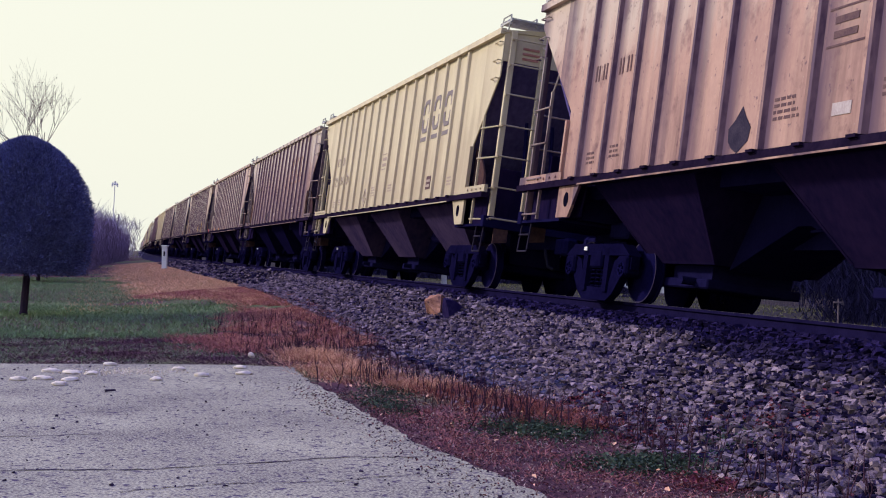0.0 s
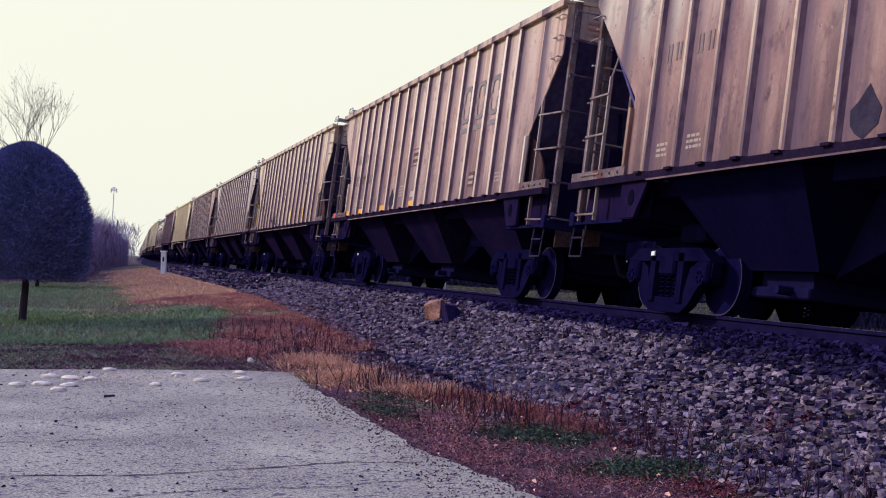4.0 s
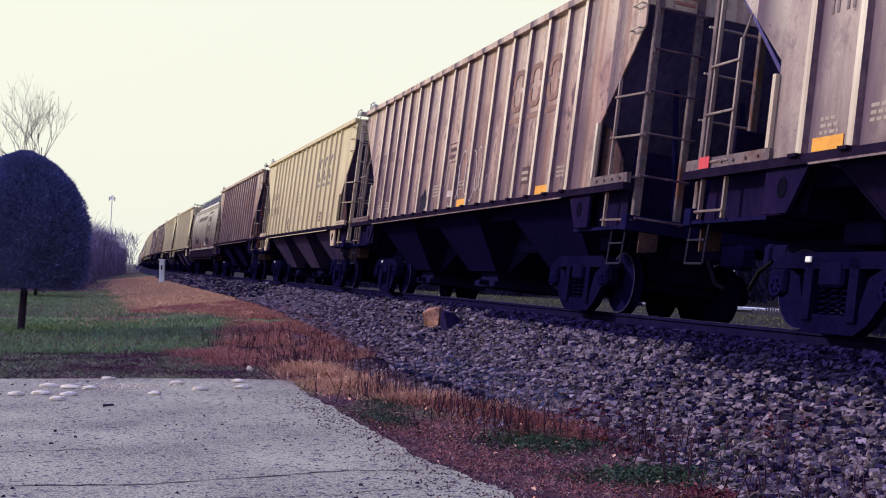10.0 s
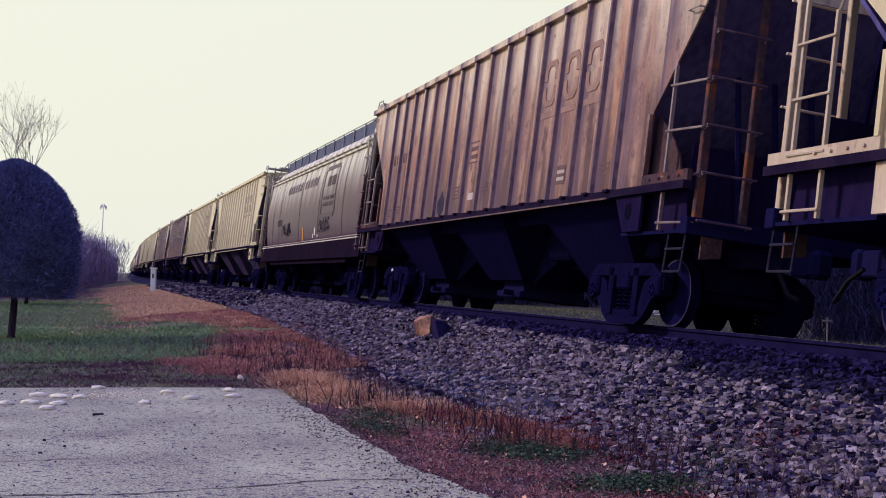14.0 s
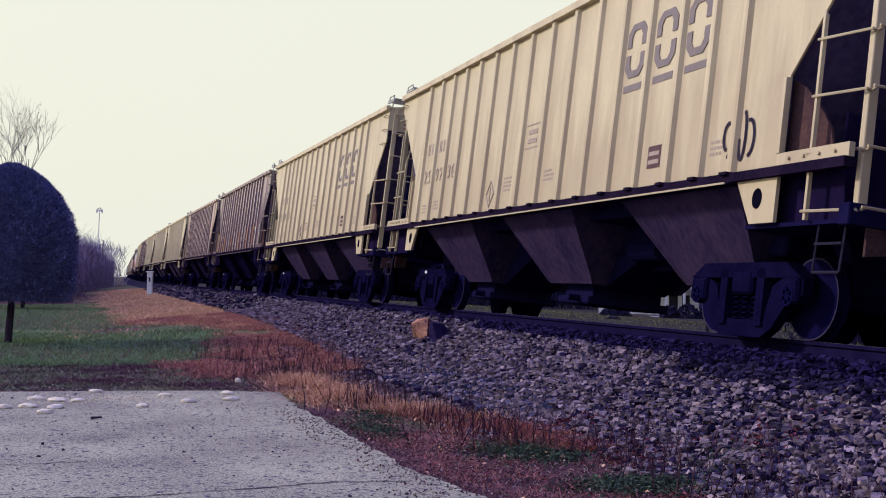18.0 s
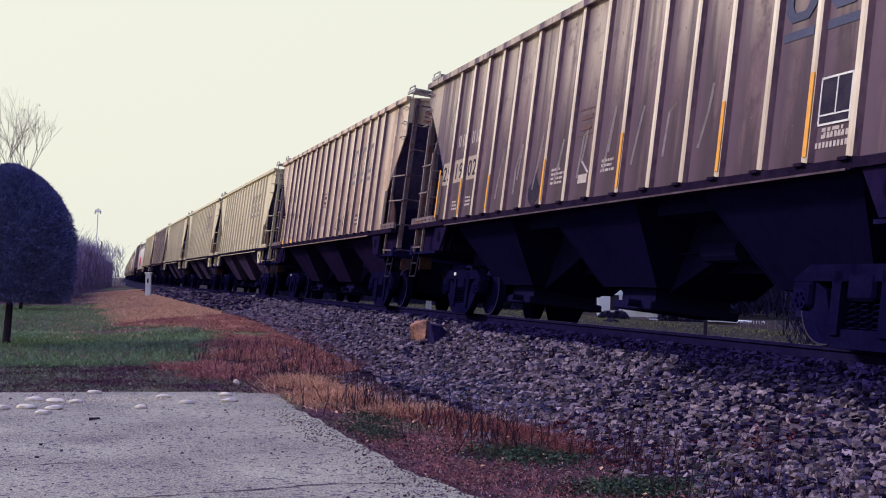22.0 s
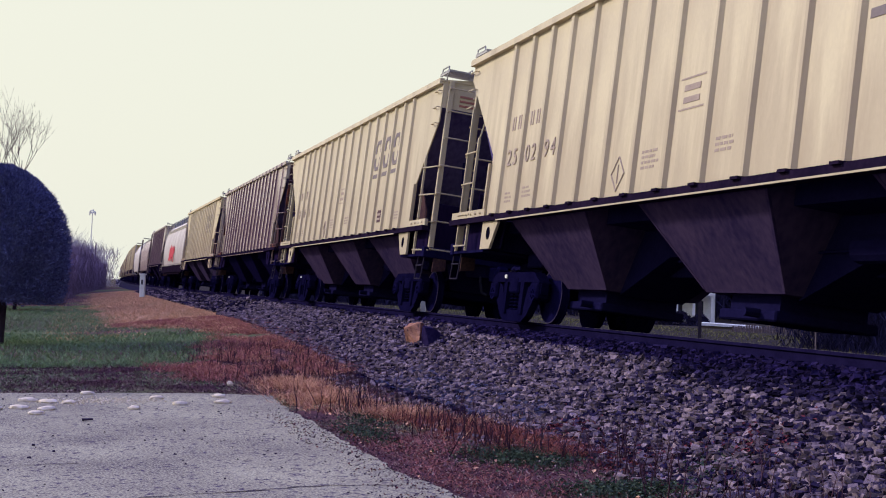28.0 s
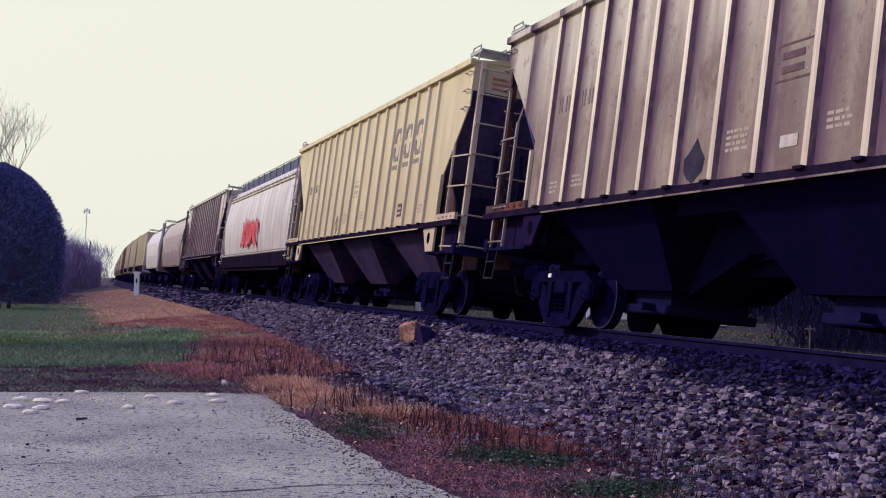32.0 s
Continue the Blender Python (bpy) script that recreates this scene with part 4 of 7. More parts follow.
    bm = B()
    for o in (-1, 1):
        for x in (0.62, 0.72, 0.82, 0.92):
            box(bm, o * x - 0.02, o * x + 0.02, 0.3, CAR - 0.3, 4.52, 4.55)
    for k in range(15):
        box(bm, -0.97, 0.97, 0.6 + k * 1.08, 0.64 + k * 1.08, 4.40, 4.53)
    part("running_board", bm, GRATE, car)["kind"] = "stuff"
    bm = B()
    for o in (-1, 1):
        for k in range(12):
            bar(bm, (o * 1.08, 0.5 + k * 1.37, 4.15), (o * 1.08, 0.5 + k * 1.37, 4.66), 0.022, 5)
        bar(bm, (o * 1.08, 0.5, 4.66), (o * 1.08, CAR - 0.6, 4.66), 0.018, 5)
        bar(bm, (o * 1.08, 0.5, 4.66), (o * 1.42, 0.12, 4.05), 0.022, 5)
        bar(bm, (o * 1.08, CAR - 0.6, 4.66), (o * 1.42, CAR - 0.12, 4.05), 0.022, 5)
    part("roof_rail", bm, GRATE, car)["kind"] = "stuff"
    for o in (-1, 1):
        for k in range(11):
            bm = B()
            box(bm, o * 1.04 - 0.012, o * 1.04 + 0.012, 0.54 + k * 1.37, 1.83 + k * 1.37, 4.30, 4.63)
            part("roof_panel", bm, NAVY, car, "dark blue roof walkway panel")
    for yc in (3.1, 6.4, 9.7, 13.0):
        bm = B()
        loft(bm, [[(-hx, yc - hy, z), (hx, yc - hy, z), (hx, yc + hy, z), (-hx, yc + hy, z)] for z, hx, hy in ((1.3, 1.3, 1.5), (0.62, 0.5, 0.5), (0.44, 0.5, 0.5))])
        h = part("hopper_bay", bm, HOPPER, car)
        bm = B()
        box(bm, -0.6, 0.6, yc - 0.6, yc + 0.6, 0.32, 0.44, 0.02)
        part("outlet_gate", bm, UNDER, h)
    underworks(car)
    return car


def plain_car(kind):
    """A car that never comes near: the same outline with few pieces."""
    if kind == "round":
        car = new("smooth_hopper_car")
        bm = B()
        prof = [(-1.42, 1.25), (-1.55, 2.2), (-1.52, 3.2), (-1.15, 4.2), (0, 4.42), (1.15, 4.2), (1.52, 3.2), (1.55, 2.2), (1.42, 1.25)]
        loft(bm, [[(x, y, max(z, lo)) for x, z in prof] for y, lo in ((0.4, 3.4), (1.9, 1.25), (CAR - 1.9, 1.25), (CAR - 0.4, 3.4))])
        part("tank_body", bm, PAINTS["white"], car)
        bm = B()
        box(bm, -0.9, 0.9, 0.3, CAR - 0.3, 4.50, 4.56)
        part("running_board", bm, GRATE, car)["kind"] = "stuff"
        low = 1.3
    else:
        car = new("covered_hopper_car")
        bm = B()
        slab(bm, outline(), "x", -SIDE, SIDE)
        part("side_sheet", bm, PAINTS["tan"], car)
        for y in RIB_Y:
            r = mesh_part("rib", RIB, None, car)
            r.location = (-SIDE, y, 0)
        bm = B()
        loft(bm, [[(-SIDE - 0.06, y, EAVE), (0, y, EAVE + 0.13), (SIDE + 0.06, y, EAVE), (0, y, EAVE - 0.03)] for y in (0.08, CAR - 0.08)])
        part("roof", bm, PAINTS["tan"], car)
        low = SILL
    for e in (0, 1):
        y = CAR - 0.1 if e else 0.1
        bm = B()
        for x in (-SIDE, SIDE):
            box(bm, x - 0.05, x + 0.05, y - 0.05, y + 0.05, 1.0, EAVE)
        box(bm, -SIDE, SIDE, y - 0.08, y + 0.08, 1.0, 1.2)
        part("end_frame", bm, PAINTS["tan"], car)
        bm = B()
        box(bm, -SIDE + 0.05, SIDE - 0.05, y - 0.25, y + 0.3, EAVE + 0.17, EAVE + 0.2)
        part("end_platform", bm, GRATE, car)["kind"] = "stuff"
    for yc in (3.85, CAR / 2, CAR - 3.85):
        bm = B()
        loft(bm, [[(-hx, yc - hy, z), (hx, yc - hy, z), (hx, yc + hy, z), (-hx, yc + hy, z)] for z, hx, hy in ((low, 1.45, 2.1), (0.6, 0.5, 0.55), (0.4, 0.5, 0.55))])
        part("hopper_bay", bm, HOPPER, car)
    bm = B()
    box(bm, -0.18, 0.18, -0.4, CAR + 0.4, 0.80, 1.12)
    part("center_sill", bm, UNDER, car)
    for y in (2.3, CAR - 2.3):
        bm = B()
        box(bm, -1.08, 1.08, y - 0.3, y + 0.3, 0.2, 0.8)
        for x in (-1.0, 1.0):
            box(bm, x - 0.08, x + 0.08, y - 1.05, y + 1.05, 0.42, 0.72)
        for x in (-0.755, 0.755):
            for d in (-0.89, 0.89):
                bar(bm, (x - 0.06, y + d, 0.42), (x + 0.06, y + d, 0.42), 0.42, 14)
        part("truck", bm, UNDER, car)
    return car


PAINTED = {"side_sheet", "roof", "top_chord", "sill_lip", "bulkhead", "hatch_cover", "far_side_ribs", "tank_body"}
TRIMMED = {"rib", "edge_angle"}
RUNGS = {"rung", "side_ladder", "grab_iron"}
ENDWARE = {"rung", "corner_post", "side_ladder", "end_ladder", "grab_iron", "jacking_pad", "end_gusset", "end_frame"}
ENDS = {"russet": "dim", "mauve": "dim", "yellow": "flaked", "salmon": "salmon", "brown": "umber", "pink": "dim", "rusty": "dim", "beige": "dim", "ash": "dim", "grey": "umber", "slate": "umber"}


def repaint(car, panel, trim):
    for o in car.children_recursive:
        kind = o.name.split(".")[0]
        # hoppers of darker cars take a deeper painted shade
        if kind in ("hopper_bay", "seam_flange") and panel not in ("tan", "cream", "yellow"):
            o.material_slots[0].link = "OBJECT"
            o.material_slots[0].material = GRIME_SHADE if panel in ("pink", "beige", "ash", "salmon") else DEEP_HOPPER
        m = "ash" if kind in RUNGS and panel in ENDS and panel != "yellow" else panel if kind in PAINTED else trim if kind in TRIMMED else ENDS.get(panel, panel) if kind in ENDWARE else None
        # pads on dim ends are darkened with the same grime and shade tone
        if m and kind in ENDWARE and o.material_slots:
            o.data = o.data.copy()
            o.data.materials[0] = GRIME_SHADE if kind == "jacking_pad" and m in ("dim", "umber") else PAINTS[m]
        elif m and o.material_slots:
            o.material_slots[0].link = "OBJECT"
            o.material_slots[0].material = PAINTS[m]
            # on worn cars the rib flanks take the colour that holds their shade
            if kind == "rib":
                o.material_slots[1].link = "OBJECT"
                o.material_slots[1].material = PAINTS[m] if panel in ("tan", "cream", "yellow", "white") else FLANKSHADE


def flat_mark(name, car, y0, y1, z0, z1, material, label="", proud=0.0):
    bm = B()
    x = -SIDE - 0.0155 - proud
    box(bm, x - 0.003, x + 0.003, y0, y1, z0, z1)
    return part(name, bm, material, car, label)


def words(name, car, text, size, y, z, material, label="", x=None):
    cu = bpy.data.curves.new(name, "FONT")
    cu.body, cu.size, cu.extrude, cu.align_x = text, size, 0.003, "CENTER"
    ob = bpy.data.objects.new(name, cu)
    me = bpy.data.meshes.new_from_object(ob)
    bpy.data.objects.remove(ob)
    me.materials.clear()
    o = mesh_part(name, me, material, car, label)
    o.matrix_basis = Matrix(((0, 0, -1, -SIDE - 0.022 if x is None else x), (-1, 0, 0, y), (0, 1, 0, z), (0, 0, 0, 1)))
    return o


def emblem(car, tone, bays=(4.66, 3.86, 3.07)):
    """The railway's mark as plain shapes: three chamfered open blocks, each split across, over three bars, one to a panel."""
    x = -SIDE - 0.020
    for y in bays:
        bm = B()
        rim = [(0.26, 0.05), (0.26, 0.23), (0.14, 0.35), (-0.14, 0.35), (-0.26, 0.23), (-0.26, 0.05)]
        core = [(0.14, 0.05), (0.14, 0.19), (0.08, 0.26), (-0.08, 0.26), (-0.14, 0.19), (-0.14, 0.05)]
        for o in (-1, 1):
            slab(bm, [(y + q, 3.43 + o * h) for q, h in rim + core[::-1]][::o], "x", x - 0.003, x + 0.003)
        part("emblem_block", bm, tone, car, "dark open block of the painted emblem")
        flat_mark("emblem_bar", car, y - 0.25, y + 0.25, 2.90, 2.99, tone)


def scrawl(car, y, z, w, h, seed, tone, n=7, r=0.016, x=None, label="spray-painted scrawl"):
    """A sprayed tag: looping strokes without letters."""
    rr = random.Random(seed)
    bm = B()
    x = -SIDE - 0.022 if x is None else x
    for k in range(n):
        cy, cz = y + w * (0.5 - (k + 0.5) / n), z + rr.uniform(-0.12, 0.12) * h
        a0, turn, ry, rz = rr.uniform(0, 6.28), rr.choice((-1, 1)) * rr.uniform(3.2, 6.5), w / n * rr.uniform(0.35, 0.8), h * rr.uniform(0.28, 0.5)
        pts = [Vector((x, cy + ry * math.cos(a0 + turn * i / 12), cz + rz * math.sin(a0 + turn * i / 12) + 0.15 * h * (i / 12 - 0.5))) for i in range(13)]
        for p, q in zip(pts, pts[1:]):
            bar(bm, p, q, r, 4)
    for v in bm.verts:
        v.co.x = x + (v.co.x - x) * 0.2
    return part("graffiti", bm, tone, car, label)


def stencils(car, tone, number=None, worn=False):
    """Reporting number and data panels."""
    for y in (13.66, 13.42, 12.90, 12.66):
        for o in (-0.065, 0.025):
            flat_mark("reporting_mark", car, y + o, y + o + 0.04, 2.95, 3.17, tone)
    if number:
        for k, y in enumerate((13.56, 12.79, 12.04)):
            for o, digit in ((0.125, number[2 * k]), (-0.125, number[2 * k + 1])):
                words("car_number", car, digit, 0.37, y + o, 2.39, tone, "stencilled numeral " + digit)
    rr = random.Random(int(13 * car.location.y))
    for y, z, w, n in ((13.55, 1.80, 0.30, 3), (12.78, 1.84, 0.36, 3), (8.82, 1.92, 0.46, 4), (7.13, 1.96, 0.42, 3), (2.36, 1.86, 0.34, 3)):
        for k in range(n):
            bm, at, end = B(), y + w / 2, y - w / 2 + rr.uniform(0, 0.3) * w
            while at > end:
                run = rr.uniform(0.04, 0.12)
                box(bm, -SIDE - 0.0150, -SIDE - 0.0125, max(at - run, end), at, z + k * 0.065, z + k * 0.065 + 0.034)
                at -= run + 0.025
            part("data_line", bm, tone if tone in (WORNWHITE, WORNMARK) else FADED, car)
    bm = B()
    x = -SIDE - 0.0150
    if worn:  # a filled, flaking placard
        slab(bm, [(9.68, 1.64), (9.48, 1.76), (9.45, 1.90), (9.56, 2.02), (9.65, 2.14), (9.78, 2.00), (9.90, 1.92), (9.88, 1.78), (9.80, 1.70)], "x", x - 0.002, x + 0.002)
        part("diamond_placard", bm, BLACKPAINT, car, "black flaking diamond placard")
        flat_mark("white_label", car, 7.76, 8.05, 1.86, 1.98, WORNWHITE, "small white paper label")
    else:
        for (ya, za), (yb, zb) in zip(((9.66, 1.70), (9.48, 1.92), (9.66, 2.14), (9.84, 1.92)), ((9.48, 1.92), (9.66, 2.14), (9.84, 1.92), (9.66, 1.70))):
            bar(bm, (x, ya, za), (x, yb, zb), 0.011, 4)
        bar(bm, (x, 9.66, 1.80), (x, 9.66, 2.04), 0.011, 4)
        part("diamond_placard", bm, tone, car, "dark outlined diamond placard")
    # a framed notice of two short rows high on a panel
    bm = B()
    for z in (2.88, 2.52):
        box(bm, x - 0.002, x + 0.002, 7.68, 8.26, z, z + 0.022)
    part("notice_rule", bm, FADED if not worn else WORNMARK, car)["kind"] = "stuff"
    for z in (2.74, 2.60):
        flat_mark("notice_row", car, 7.80, 8.16, z, z + 0.07, FADED if not worn else WORNMARK)
    if tone is WORNWHITE:  # a black panel framed in white, two rows of writing below
        flat_mark("inspection_box", car, 2.12, 2.60, 1.98, 2.44, BLACKPAINT, "black inspection stencil framed in white")
        for y0, y1, z0, z1 in ((2.12, 2.60, 2.42, 2.44), (2.12, 2.60, 1.98, 2.00), (2.12, 2.60, 2.07, 2.085), (2.12, 2.14, 1.98, 2.44), (2.58, 2.60, 1.98, 2.44), (2.34, 2.355, 2.08, 2.42)):
            flat_mark("inspection_line", car, y0, y1, z0, z1, WHITEMARK, proud=0.005)
        for z, n in ((1.86, 7), (1.77, 9)):
            for k in range(n):
                flat_mark("faded_letter_bar", car, 2.13 + k * 0.055, 2.165 + k * 0.055, z, z + 0.055, WORNWHITE)
        return
    flat_mark("inspection_box", car, 3.68, 4.00, 1.85, 2.12, WORNMARK, "dark inspection stencil with pale lines")
    for k in range(2):
        flat_mark("inspection_line", car, 3.71, 3.97, 1.90 + k * 0.10, 1.95 + k * 0.10, FADED, proud=0.005)

SLIP = [  # seconds, metres by which the train runs behind its even pace
    (0, 0.136), (0.5, -0.166), (1, 0.117), (1.5, -0.015), (2, -0.032), (2.5, -0.07),
    (3, 0), (3.5, 0), (5.5, -0.103), (6, 0.18), (6.5, 0.212), (7, 0.041),
    (7.5, 0.022), (8, 0.035), (8.5, 0.106), (9, 0.034), (9.5, -0.013), (10, -0.221),
    (10.5, 0.172), (11, -0.087), (11.5, 0.025), (12, -0.007), (12.5, -0.363), (13, -0.067),
    (13.5, -0.138), (14, -0.167), (14.5, 0.083), (16.5, 0.278), (17, 0.201), (17.5, 0.142),
    (18, -0.232), (18.5, -0.041), (19, -0.091), (19.5, -0.445), (20, -0.131), (20.5, -0.048),
    (21, 0.029), (21.5, 0.025), (22, 0.007), (22.5, 0.122), (23, 0.149), (23.5, -0.129),
    (24, 0.073), (24.5, 0.045), (25, -0.194), (25.5, 0.336), (27.5, -0.209), (28, 0.006),
    (28.5, 0.122), (29, 0.118), (29.5, -0.251), (30, 0.072), (30.5, 0.182), (31, 0.136),
    (31.5, 0.122), (32, -0.15),
]
PACE = 9.213  # metres a second
# car by car: kind, panel paint, trim paint, place of its front end at the start, number
CARS = [
    ("rib", "salmon", "salmon", 1.27, None), ("rib", "tan", "tan", 19.19, "259630"), ("rib", "russet", "beige", 36.22, None),
    ("rib", "pink", "bone", 53.39, "259511"), ("rib", "beige", "bone", 71.13, "260042"), ("rib", "ash", "bone", 88.23, None),
    ("rib", "rusty", "bone", 105.93, None), ("rib", "yellow", "yellow", 123.17, "250462"), ("rib", "brown", "brown", 140.94, None),
    ("round", "plum", "plum", 156.89, None), ("rib", "tan", "tan", 174.90, "259230"), ("rib", "tan", "tan", 192.25, "260910"),
    ("rib", "mauve", "bone", 209.48, "251902"), ("rib", "beige", "bone", 227.06, "259864"), ("rib", "cream", "cream", 244.76, None),
    ("rib", "cream", "cream", 261.76, "250294"), ("rib", "cream", "cream", 279.61, "260411"), ("rib", "grey", "bone", 296.73, None),
    ("rib", "yellow", "tan", 314.50, None), ("round", "white", "white", 330.29, None), ("rib", "ash", "grey", 347.6, None),
]
FAR = ["round ash", "round white", "rib yellow", "rib tan", "rib yellow", "rib brown", "rib tan", "rib tan", "rib grey", "rib tan", "rib yellow", "rib beige", "rib brown", "rib tan",
       "rib tan", "rib grey", "rib beige", "rib tan", "rib yellow", "rib tan"]
TONES = {"russet": "dark russet-brown", "tan": "tan-painted", "yellow": "yellowish tan", "beige": "weathered beige", "pink": "faded pinkish", "salmon": "faded salmon-tan", "rusty": "rust-streaked", "brown": "rust-stained dark brown", "grey": "dull streaked grey",
         "slate": "dark slate-grey", "mauve": "worn mauve-brown", "ash": "worn grey-beige", "bone": "pale beige", "cream": "pale cream-tan", "plum": "dull plum-grey", "white": "dull white"}
RIBBED, ROUNDED = ribbed_hopper(), round_hopper()
CAR_SET = []
used = set()
for kind, panel, trim, s, number in CARS:
    proto = RIBBED if kind == "rib" else ROUNDED
    m = seat(s)
    if kind in used:
        car = copy_thing(proto, m)
    else:
        car = proto
        car.matrix_basis = m
        used.add(kind)
    CAR_SET.append((car, s))
    tagged(car, TONES[panel] + (" ribbed covered hopper car on the rails" if kind == "rib" else " smooth-sided covered hopper car on the rails"), "freight car", "cars of the train")
for (car, s), (kind, panel, trim, _, number) in zip(CAR_SET, CARS):
    repaint(car, panel, trim)
    if kind == "rib":
        emblem(car, GHOST if panel in ("brown", "russet", "rusty") else NAVY if panel == "mauve" else BLUE, (3.07, 2.36) if panel == "mauve" else (4.66, 3.86, 3.07))
        stencils(car, WORNWHITE if panel == "mauve" else WORNMARK if panel in ("brown", "salmon") else FADED if panel in ("tan", "cream") else GREYMARK, None if panel == "mauve" else number, panel not in ("tan", "cream", "yellow"))
    if panel == "mauve":  # numerals on pale repainted squares
        for k, y in enumerate((14.22, 13.53, 12.77)):
            flat_mark("number_patch", car, y - 0.27, y + 0.27, 2.30, 2.72, FADED, "pale repainted square behind numerals")
            for o, digit in ((0.125, number[2 * k]), (-0.125, number[2 * k + 1])):
                words("car_number", car, digit, 0.40, y + o, 2.37, BLACKPAINT, "stencilled numeral " + digit)
MARKS = {n: car for n, (car, _) in enumerate(CAR_SET, -1)}
for y, z0, z1 in ((3.45, 1.66, 2.32), (5.86, 1.66, 2.15)):
    flat_mark("tape_strip", MARKS[3], y - 0.06, y + 0.06, z0, z1, YELLOWTAPE, "yellow tape on a rib", proud=0.052)
flat_mark("paint_patch", MARKS[3], 6.05, 6.50, 1.72, 2.12, PAINTS["yellow"], "pale tan repainted patch")
for y in (9.65, 10.35):
    scrawl(MARKS[3], y, 1.88, 0.34, 0.42, int(y * 7), BLACKPAINT, 3, 0.05)
scrawl(MARKS[9], 1.95, 2.0, 0.55, 0.5, 5, BLACKPAINT, 4, 0.022)
scrawl(MARKS[5], 7.2, 2.2, 2.8, 0.95, 6, WORNWHITE, 9, 0.014, label="white outlined spray-painted scrawl")
scrawl(MARKS[5], 9.75, 1.85, 0.3, 0.4, 16, BLACKPAINT, 3, 0.05)
for n, y in ((2, 14.27), (2, 12.76), (2, 10.45), (2, 7.84), (5, 7.1), (5, 3.07), (4, 13.55), (12, 14.20), (12, 12.70)):
    flat_mark("orange_patch", MARKS[n], y - 0.24, y + 0.24, 1.645, 1.775, ORANGE, "orange reflective patch above the sill", proud=0.004)
for n, y, z1 in ((3, 14.52, 2.7), (3, 12.41, 2.2), (11, 14.52, 2.6), (11, 13.16, 2.34), (11, 11.67, 2.27), (11, 9.24, 2.3), (11, 6.70, 2.4), (11, 4.27, 2.45), (11, 2.69, 2.5), (4, 1.14, 2.05)):
    flat_mark("tape_strip", MARKS[n], y - 0.03, y + 0.03, 1.70, z1, YELLOWTAPE if n == 3 else ORANGE, "strip of coloured tape on a rib", proud=0.052)
for n in (2, 4):
    flat_mark("red_patch", MARKS[n], 15.62, 15.84, 1.63, 1.76, RED, "small red painted patch", proud=0.06)
scrawl(MARKS[12], 5.9, 1.98, 0.6, 0.42, 7, BLACKPAINT, 5, 0.018)
scrawl(MARKS[12], 5.05, 2.0, 0.5, 0.55, 9, BLACKPAINT, 4, 0.018)
rs = random.Random(31)
for k in range(9):  # one faded stroke to a panel
    y, z = 4.66 + 0.82 * k, 2.30 - 0.02 * k
    pts = [(y + 0.16, z - 0.28), (y + rs.uniform(0.0, 0.2), z + rs.uniform(0.1, 0.3)), (y - 0.05, z + rs.uniform(0.3, 0.6)), (y + 0.05, z + rs.uniform(-0.1, 0.1)), (y - 0.2, z - rs.uniform(0.15, 0.3))]
    bm = B()
    for (ya, za), (yb, zb) in list(zip(pts, pts[1:]))[:rs.choice((2, 3, 4))]:
        bar(bm, (-SIDE - 0.008, ya, za), (-SIDE - 0.008, yb, zb), 0.022, 4)
    part("graffiti", bm, WORNWHITE, MARKS[11], "faded white painted stroke")
for z, n in ((2.02, 5), (1.86, 4)):
    for k in range(n):
        flat_mark("faded_letter_bar", MARKS[12], 12.94 - k * 0.10, 13.00 - k * 0.10, z, z + 0.10 - 0.02 * (k % 2), WORNWHITE)
for k in range(3):
    scrawl(MARKS[18], 9.6 - k * 1.3, 2.2, 1.3, 0.9, 40 + k, RED, 4, 0.09, -1.60, "red spray-painted block")
FAINTMARK = grain("ghosted_stencil", (0.060, 0.034, 0.046), (0.085, 0.050, 0.060), rough=0.5, scale=9)
smooth_car = MARKS[8]
XR = -1.538
scrawl(smooth_car, 11.5, 1.96, 1.3, 0.42, 11, SPRAY, 9, 0.020, XR)
scrawl(smooth_car, 10.75, 2.0, 0.45, 0.40, 17, SPRAY, 6, 0.045, XR)
scrawl(smooth_car, 4.95, 1.92, 1.5, 0.42, 12, SPRAY, 8, 0.026, XR)


def curved_mark(name, y0, y1, z0, z1, material, label=""):
    """A painted mark that follows the curved side."""
    def depth(z):
        pr = ((1.44, 1.25), (1.49, 1.6), (1.53, 2.0), (1.555, 2.5), (1.55, 2.9), (1.515, 3.3), (1.44, 3.75))
        for (xa, za), (xb, zb) in zip(pr, pr[1:]):
            if z <= zb:
                return xa + (xb - xa) * (z - za) / (zb - za)
        return 1.44
    bm = B()
    zs = [z0] + [z for z in (1.6, 2.0, 2.5, 2.9, 3.3) if z0 < z < z1] + [z1]
    loft(bm, [[(-depth(z) - 0.012, y0, z), (-depth(z) - 0.012, y1, z), (-depth(z) - 0.004, y1, z), (-depth(z) - 0.004, y0, z)] for z in zs])
    return part(name, bm, material, smooth_car, label)


for y0, y1, z0, z1 in ((3.70, 3.82, 2.22, 3.50), (5.54, 5.66, 2.22, 3.50), (3.82, 5.54, 2.12, 2.24), (3.82, 5.54, 3.48, 3.60)):
    curved_mark("emblem_border", y0, y1, z0, z1, FAINTMARK, "ghosted border of a painted panel")
for y0, y1, z in ((3.95, 5.40, 2.62), (4.0, 5.35, 2.44), (4.0, 5.2, 3.0)):
    n = int((y1 - y0) / 0.10)
    for k in range(n):
        if k % 6 != 5:
            curved_mark("faded_letter_bar", y0 + k * 0.10, y0 + k * 0.10 + 0.065, z, z + (0.28 if z > 2.9 else 0.10), FAINTMARK)
